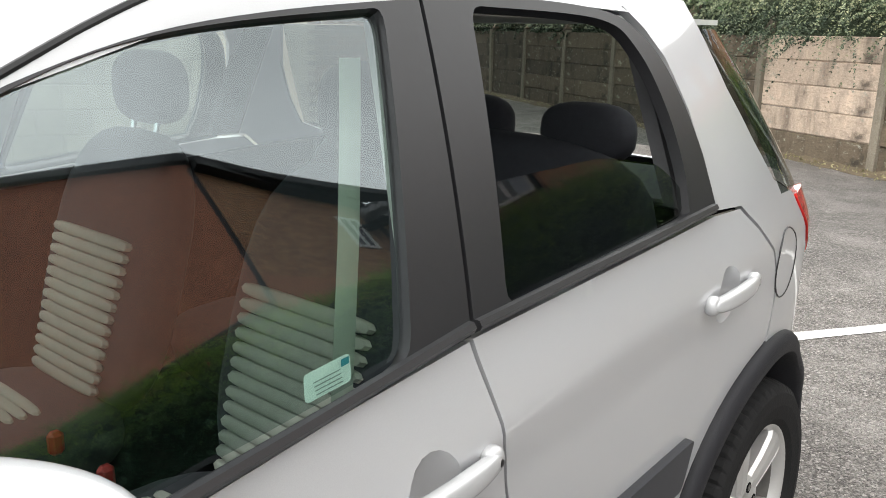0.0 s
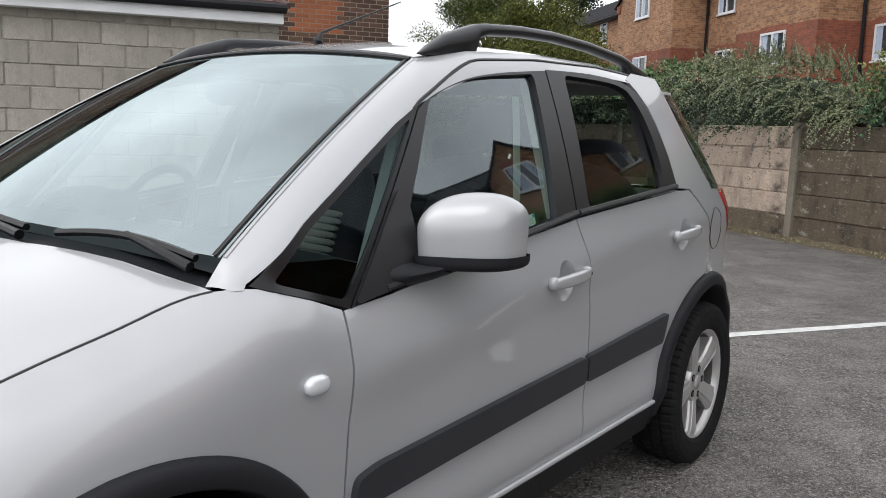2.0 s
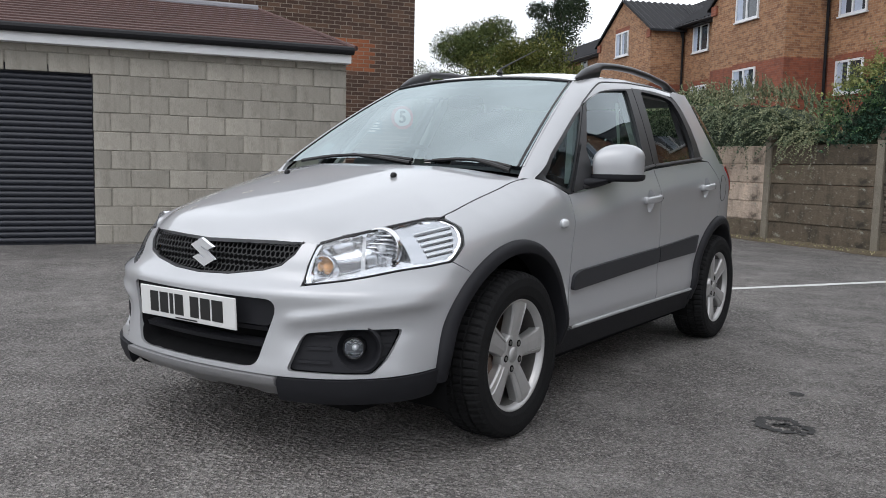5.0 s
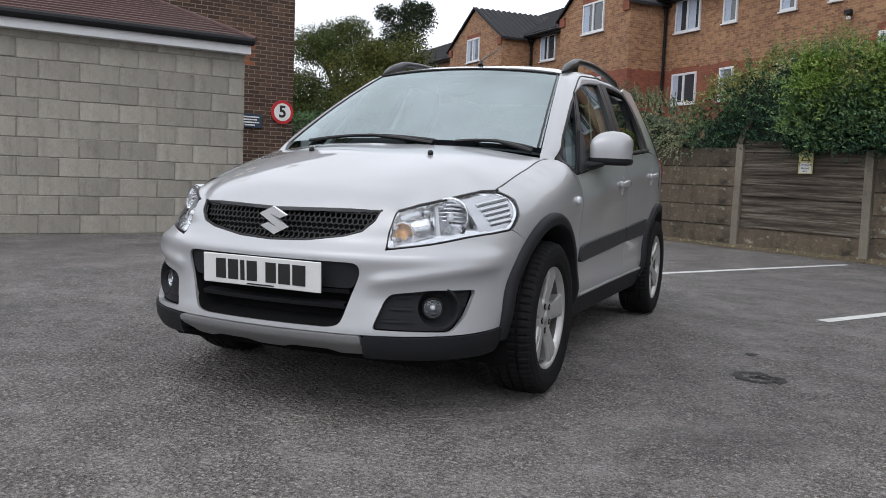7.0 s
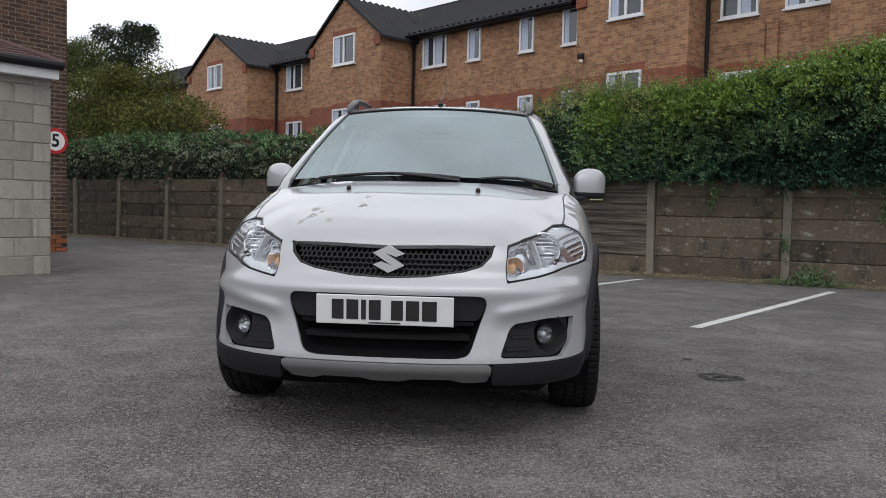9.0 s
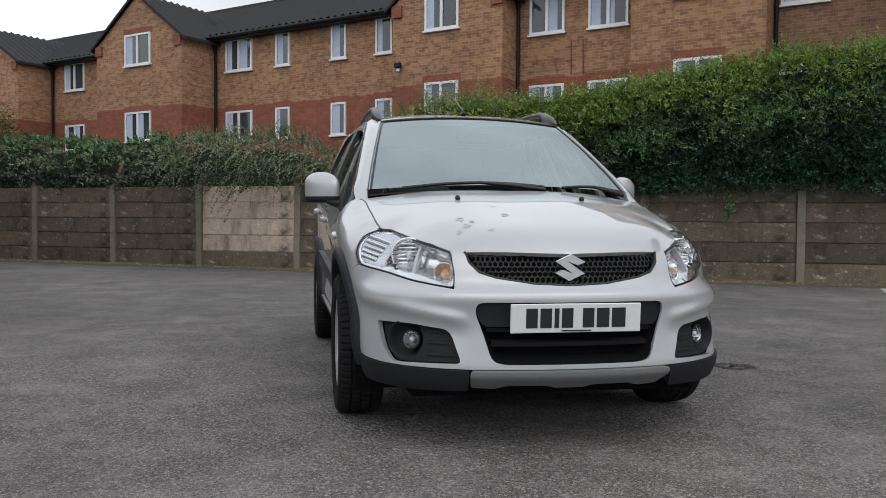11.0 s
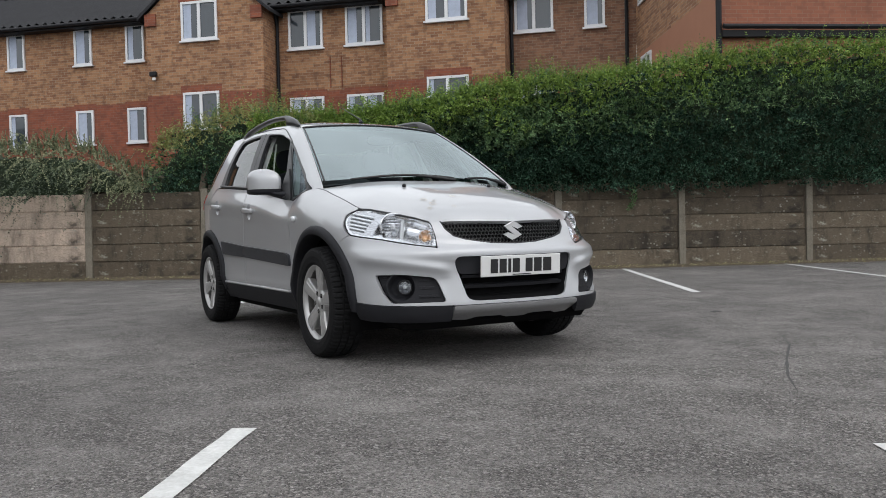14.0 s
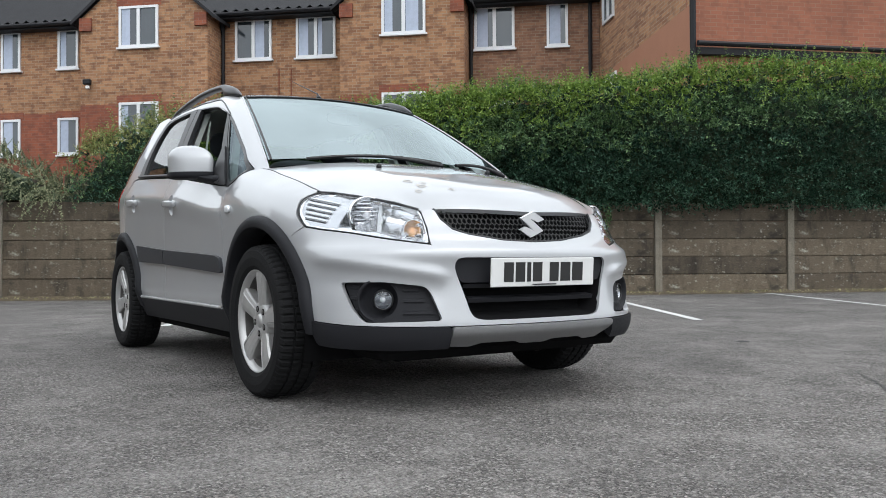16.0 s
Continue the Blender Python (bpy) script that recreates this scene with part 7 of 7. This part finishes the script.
def build_wheels():
    tyre = Geo()
    prof = [(-0.085, 0.215, 0), (-0.098, 0.235, 0), (-0.1035, 0.27, 0), (-0.100, 0.300, 0), (-0.088, 0.317, 2), (-0.060, 0.3245, 1), (-0.050, 0.3255, 1), (-0.048, 0.317, 0), (-0.040, 0.317, 0), (-0.038, 0.326, 1), (-0.006, 0.3265, 1), (-0.004, 0.318, 0),
            (0.004, 0.318, 0), (0.006, 0.3265, 1), (0.038, 0.326, 1), (0.040, 0.317, 0), (0.048, 0.317, 0), (0.050, 0.3255, 1), (0.060, 0.3245, 1), (0.088, 0.317, 2), (0.100, 0.300, 0), (0.1035, 0.27, 0), (0.098, 0.235, 0), (0.085, 0.215, 0)]
    n = 256
    for a, r, g in prof:
        for k in range(n):
            w = 2 * math.pi * k / n
            rr = r - (0.007 if g and (k + (2 if a > 0 else 0)) % 4 == 0 else 0.0)
            tyre.v.append((a, rr * math.cos(w), rr * math.sin(w)))
    tyre.f = [(i * n + k, i * n + (k + 1) % n, (i + 1) * n + (k + 1) % n, (i + 1) * n + k) for i in range(len(prof) - 1) for k in range(n)]
    tyre = tyre.mesh("tyre")
    rim = Geo().lathe([(0.06, 0.2), (0.075, 0.208), (0.083, 0.222), (0.089, 0.2245), (0.086, 0.214), (0.07, 0.203), (0.06, 0.2)], "x", 64).mesh("rim", True)
    barrel = Geo().lathe([(-0.09, 0.20), (-0.09, 0.224), (-0.08, 0.214), (-0.03, 0.195), (0.06, 0.2)], "x", 48).mesh("barrel", True)
    spoke = Geo()
    # a broad spoke with a raised, folded face; x is outward, y along the radius
    sec = ((0.03, 0.034, 0.06), (0.075, 0.036, 0.067), (0.13, 0.041, 0.075), (0.185, 0.05, 0.08), (0.214, 0.062, 0.076))
    rows = []
    for r, w, x in sec:
        rows.append([Vector((x - 0.05, r, -w * 0.9)), Vector((x - 0.012, r, -w)), Vector((x - 0.004, r, -w * 0.9)), Vector((x + 0.001, r, -w * 0.62)), Vector((x - 0.004, r, -w * 0.55)), Vector((x + 0.002, r, -w * 0.45)), Vector((x + 0.003, r, w * 0.35)), Vector((x - 0.002, r, w * 0.92)), Vector((x - 0.012, r, w)), Vector((x - 0.05, r, w * 0.9))])
    vf = loft(rows)
    spoke.add(vf[0], [f[::-1] for f in vf[1]])
    spoke = spoke.mesh("spoke")
    hub = Geo().lathe([(0.03, 0.086), (0.062, 0.082), (0.0675, 0.077), (0.0685, 0.034), (0.066, 0.032), (0.066, 0.03), (0.071, 0.029), (0.073, 0.0)], "x", 36).mesh("hub", True)
    nut = Geo().lathe([(0.06, 0.009), (0.07, 0.009), (0.0715, 0.006), (0.0715, 0.0)], "x", 6).mesh("nut")
    # nearly flat black disc painting the shade of a recessed lug hole
    well = Geo().lathe([(0.066, 0.0145), (0.0698, 0.0135), (0.0695, 0.0)], "x", 16).mesh("lug_hole_shade")
    # dark disc added behind the spokes to draw the shade in their gaps
    gap_shade = Geo().lathe([(-0.036, 0.05), (-0.036, 0.2), (-0.05, 0.205), (-0.05, 0.05)], "x", 32).mesh("spoke_gap_shade", True)
    disc = Geo().lathe([(-0.03, 0.06), (-0.03, 0.138), (-0.01, 0.138), (-0.01, 0.06), (0.01, 0.055), (0.01, 0.0)], "x", 40).mesh("brake_disc", True)
    back = Geo().lathe([(-0.05, 0.0), (-0.05, 0.2)], "x", 32).mesh("back_plate")
    cal = Geo().box(-0.05, 0.03, -0.05, 0.05, 0.085, 0.15, 0.012).mesh("caliper")
    first = None
    for x, y, turn in ((0.7615, 0.0, 8), (0.7615, 2.5, 40), (-0.7615, 0.0, 63), (-0.7615, 2.5, 20)):
        w = new("wheel")
        w.parent = CAR
        w.matrix_basis = pose(x, y, HUB, turn if x > 0 else -turn, 0, 0 if x > 0 else 180)
        tagged(w, "silver five-spoke alloy wheel with black tyre")
        put("tyre", tyre, RUBBER, w)
        put("rim", rim, ALLOY, w)
        put("barrel", barrel, BARREL, w)
        for k in range(5):
            put("spoke", spoke, ALLOY, w, pose(0, 0, 0, 72 * k, 0, 0))
            a = radians(72 * k + 36)
            put("lug_hole_shade", well, VOID, w, Matrix.Translation((0, 0.055 * math.cos(a), 0.055 * math.sin(a))))
            put("nut", nut, BARREL, w, Matrix.Translation((0, 0.055 * math.cos(a), 0.055 * math.sin(a))))
        put("hub", hub, ALLOY, w)
        put("brake_disc", disc, DISC, w)
        put("spoke_gap_shade", gap_shade, VOID, w)
        put("back_plate", back, VOID, w)
        put("caliper", cal, DISC, w, pose(0, 0, 0, 100, 0, 0))


build_wheels()


def build_inside():
    # dark boxes under the floor; dark shell added behind the panels against light leaks
    holes = [[(s_y(y), z) for y, z in arc(c, HUB, 0.40, -11, 191, 24)] for c in (0.0, 2.5)]
    lining = [(s_x(0.3), 0.25), (s_y(-0.4), 0.25)] + [(s_y(y), z) for y, z in arc(0, HUB, 0.425, 190, -10, 24)] + [(s_y(y), z) for y, z in arc(2.5, HUB, 0.425, 190, -10, 24)] + [(s_y(2.95), 0.28), (S_END, 0.28), (S_END, 1.05), (s_y(2.6), 1.08), (s_y(1.4), 1.02), (s_y(0.5), 0.9), (s_y(0.2), 0.9), (s_y(-0.3), 0.8), (s_x(0.72), 0.64), (s_x(0.3), 0.62)]
    both("light_leak_lining", panel(lining, lambda s, z: body(s, z, -0.11 if abs(s) < s_y(-0.3) else -0.035), step=0.09, flange=0), VOID, (CAR, CAR))
    Geo().box(-0.5, 0.5, -0.58, 3.0, 0.18, 0.3, 0.03).part("underbody", VOID, CAR)
    Geo().box(-0.74, 0.74, 0.42, 2.08, 0.19, 0.3, 0.03).part("floor_pan", VOID, CAR)
    # unseen box added to deepen the shade under the nose
    Geo().box(-0.62, 0.62, -0.68, -0.4, 0.2, 0.3, 0.03).part("nose_shade_box", VOID, CAR)
    Geo().tube([(-0.3, 0.4, 0.17), (-0.3, 1.6, 0.165), (-0.25, 2.1, 0.17), (-0.45, 2.9, 0.22), (-0.46, 3.12, 0.23)], 0.025, 8).part("exhaust", DISC, CAR)
    Geo().box(-0.5, 0.5, -0.64, 0.3, 0.3, 0.72, 0.03).part("engine_bay", VOID, CAR)
    Geo().box(-0.72, 0.72, 0.42, 2.9, 0.3, 0.42, 0.02).part("cabin_floor", VOID, CAR)
    Geo().box(-0.7, 0.7, 0.3, 0.36, 0.3, 0.98, 0.01).part("bulkhead", VOID, CAR)
    rows = []
    for y, z in ((0.22, 1.045), (0.34, 1.055), (0.52, 1.045), (0.66, 1.01), (0.72, 0.95), (0.70, 0.85), (0.62, 0.7), (0.6, 0.5)):
        rows.append([Vector((x, y + 0.06 * (abs(x) / 0.7) ** 2, z - 0.03 * (abs(x) / 0.7) ** 3)) for x in np.linspace(-0.69, 0.69, 16)])
    vf = loft(rows)
    sheet("dashboard", (vf[0], [f[::-1] for f in vf[1]]), DASH, CAR)
    sheet("instrument_hood", puff((-0.36, 0.64, 1.05), (0.17, 0.1, 0.05), 2.6), DASH, CAR)
    # steering wheel on the right-hand side
    c = Vector((-0.36, 0.83, 0.985))
    m = look(c, c + Vector((0, -0.88, 0.47)))
    g = Geo()
    g.tube([(0.185 * math.cos(a), 0.185 * math.sin(a), 0) for a in np.linspace(0, 2 * math.pi, 40)], 0.016, 8)
    sw = g.part("steering_wheel", GLOSS_BLACK, CAR, m=m, smooth=True)
    sheet("airbag_pad", puff((0, 0, 0.01), (0.075, 0.06, 0.028), 2.8), DASH, sw)
    for a in (0, 180, 250, 290):
        Geo().tube([(0, 0, 0), (0.18 * math.cos(radians(a)), 0.18 * math.sin(radians(a)), 0)], 0.013, 6).part("arm", ALLOY, sw)
    # seats
    for x in (0.37, -0.37):
        s = sheet("seat", puff((x, 1.24, 0.57), (0.25, 0.27, 0.09), 3.2), CLOTH, CAR, "charcoal cloth front seat")
        b = puff((0, 0, 0), (0.24, 0.075, 0.33), 3.0, 24, 14)
        tilt = Matrix.Translation((x, 1.575, 0.89)) @ Matrix.Rotation(radians(-17), 4, "X")
        sheet("backrest", ([tilt @ v for v in b[0]], b[1]), CLOTH, s)
        for j in range(13):
            r = puff((0, -0.068, -0.26 + 0.0272 * j), (0.15 + 0.002 * j, 0.016, 0.0142), 3.6, 16, 8)
            sheet("rib", ([tilt @ v for v in r[0]], r[1]), RIBBED, s, "pale ribbed cloth")
        for j in range(12):
            sheet("rib", puff((x, 1.01 + 0.0272 * j, 0.65), (0.15, 0.0142, 0.016), 3.6, 16, 8), RIBBED, s, "pale ribbed cloth")
        h = puff((x, 1.70, 1.30), (0.135, 0.045, 0.085), 2.8)
        sheet("headrest", h, CLOTH, s)
        Geo().tube([(x - 0.05, 1.665, 1.15), (x - 0.05, 1.695, 1.26)], 0.007, 6).part("headrest_post", CHROME, s)
        Geo().tube([(x + 0.05, 1.665, 1.15), (x + 0.05, 1.695, 1.26)], 0.007, 6).part("headrest_post", CHROME, s)
        Geo().box(x - (0.285 if x > 0 else -0.26), x - (0.26 if x > 0 else -0.285), 1.27, 1.3, 0.62, 0.67, 0.008).part("buckle", BUCKLE, s)
    bench = sheet("rear_seat", puff((0, 2.0, 0.6), (0.62, 0.26, 0.1), 3.4), CLOTH, CAR, "charcoal cloth rear bench")
    b = puff((0, 0, 0), (0.6, 0.075, 0.32), 3.6, 28, 14)
    tilt = Matrix.Translation((0, 2.34, 0.88)) @ Matrix.Rotation(radians(-18), 4, "X")
    sheet("backrest", ([tilt @ v for v in b[0]], b[1]), CLOTH, bench)
    for x in (-0.36, 0, 0.36):
        sheet("headrest", puff((x, 2.45, 1.2), (0.13, 0.05, 0.075), 2.8), CLOTH, bench)
    Geo().box(-0.6, 0.6, 2.5, 3.0, 1.03, 1.05, 0.006).part("parcel_shelf", DASH, CAR)
    Geo().box(-0.56, 0.56, 1.0, 2.7, 1.462, 1.474).part("headlining", TRIM, CAR)
    for side in (1, -1):
        for (y0, z0), (y1, z1), w in (((1.43, 1.05), (1.52, 1.45), 0.035), ((0.62, 0.98), (0.93, 1.37), 0.018), ((2.16, 1.12), (2.2, 1.44), 0.05)):
            a, b = flank(y0, z0, -0.045), flank(y1, z1, -0.045)
            Geo().add([(side * a.x, y0 - w, z0), (side * a.x, y0 + w, z0), (side * b.x, y1 + w, z1), (side * b.x, y1 - w, z1),
                       (side * (a.x - 0.03), y0 - w, z0), (side * (a.x - 0.03), y0 + w, z0), (side * (b.x - 0.03), y1 + w, z1), (side * (b.x - 0.03), y1 - w, z1)],
                      [(0, 1, 2, 3), (7, 6, 5, 4), (0, 4, 5, 1), (1, 5, 6, 2), (2, 6, 7, 3), (3, 7, 4, 0)]).part("pillar_trim", TRIM if y0 < 2 else DASH, CAR)
    # belts hanging from the door pillars
    for side in (1, -1):
        rows = [[Vector((side * (x - 0.004 * k), y + w, z)) for w in (-0.02, 0.0, 0.02)] for k, (x, y, z) in enumerate(((0.585, 1.44, 1.40), (0.605, 1.425, 1.32), (0.64, 1.39, 1.16), (0.665, 1.36, 1.02), (0.67, 1.35, 0.9)))]
        sheet("seat_belt", loft(rows), BELT, CAR, "pale grey-green seat belt")
    sheet("interior_mirror", puff((0, 0.86, 1.38), (0.11, 0.015, 0.035), 2.8), GLOSS_BLACK, CAR)


build_inside()
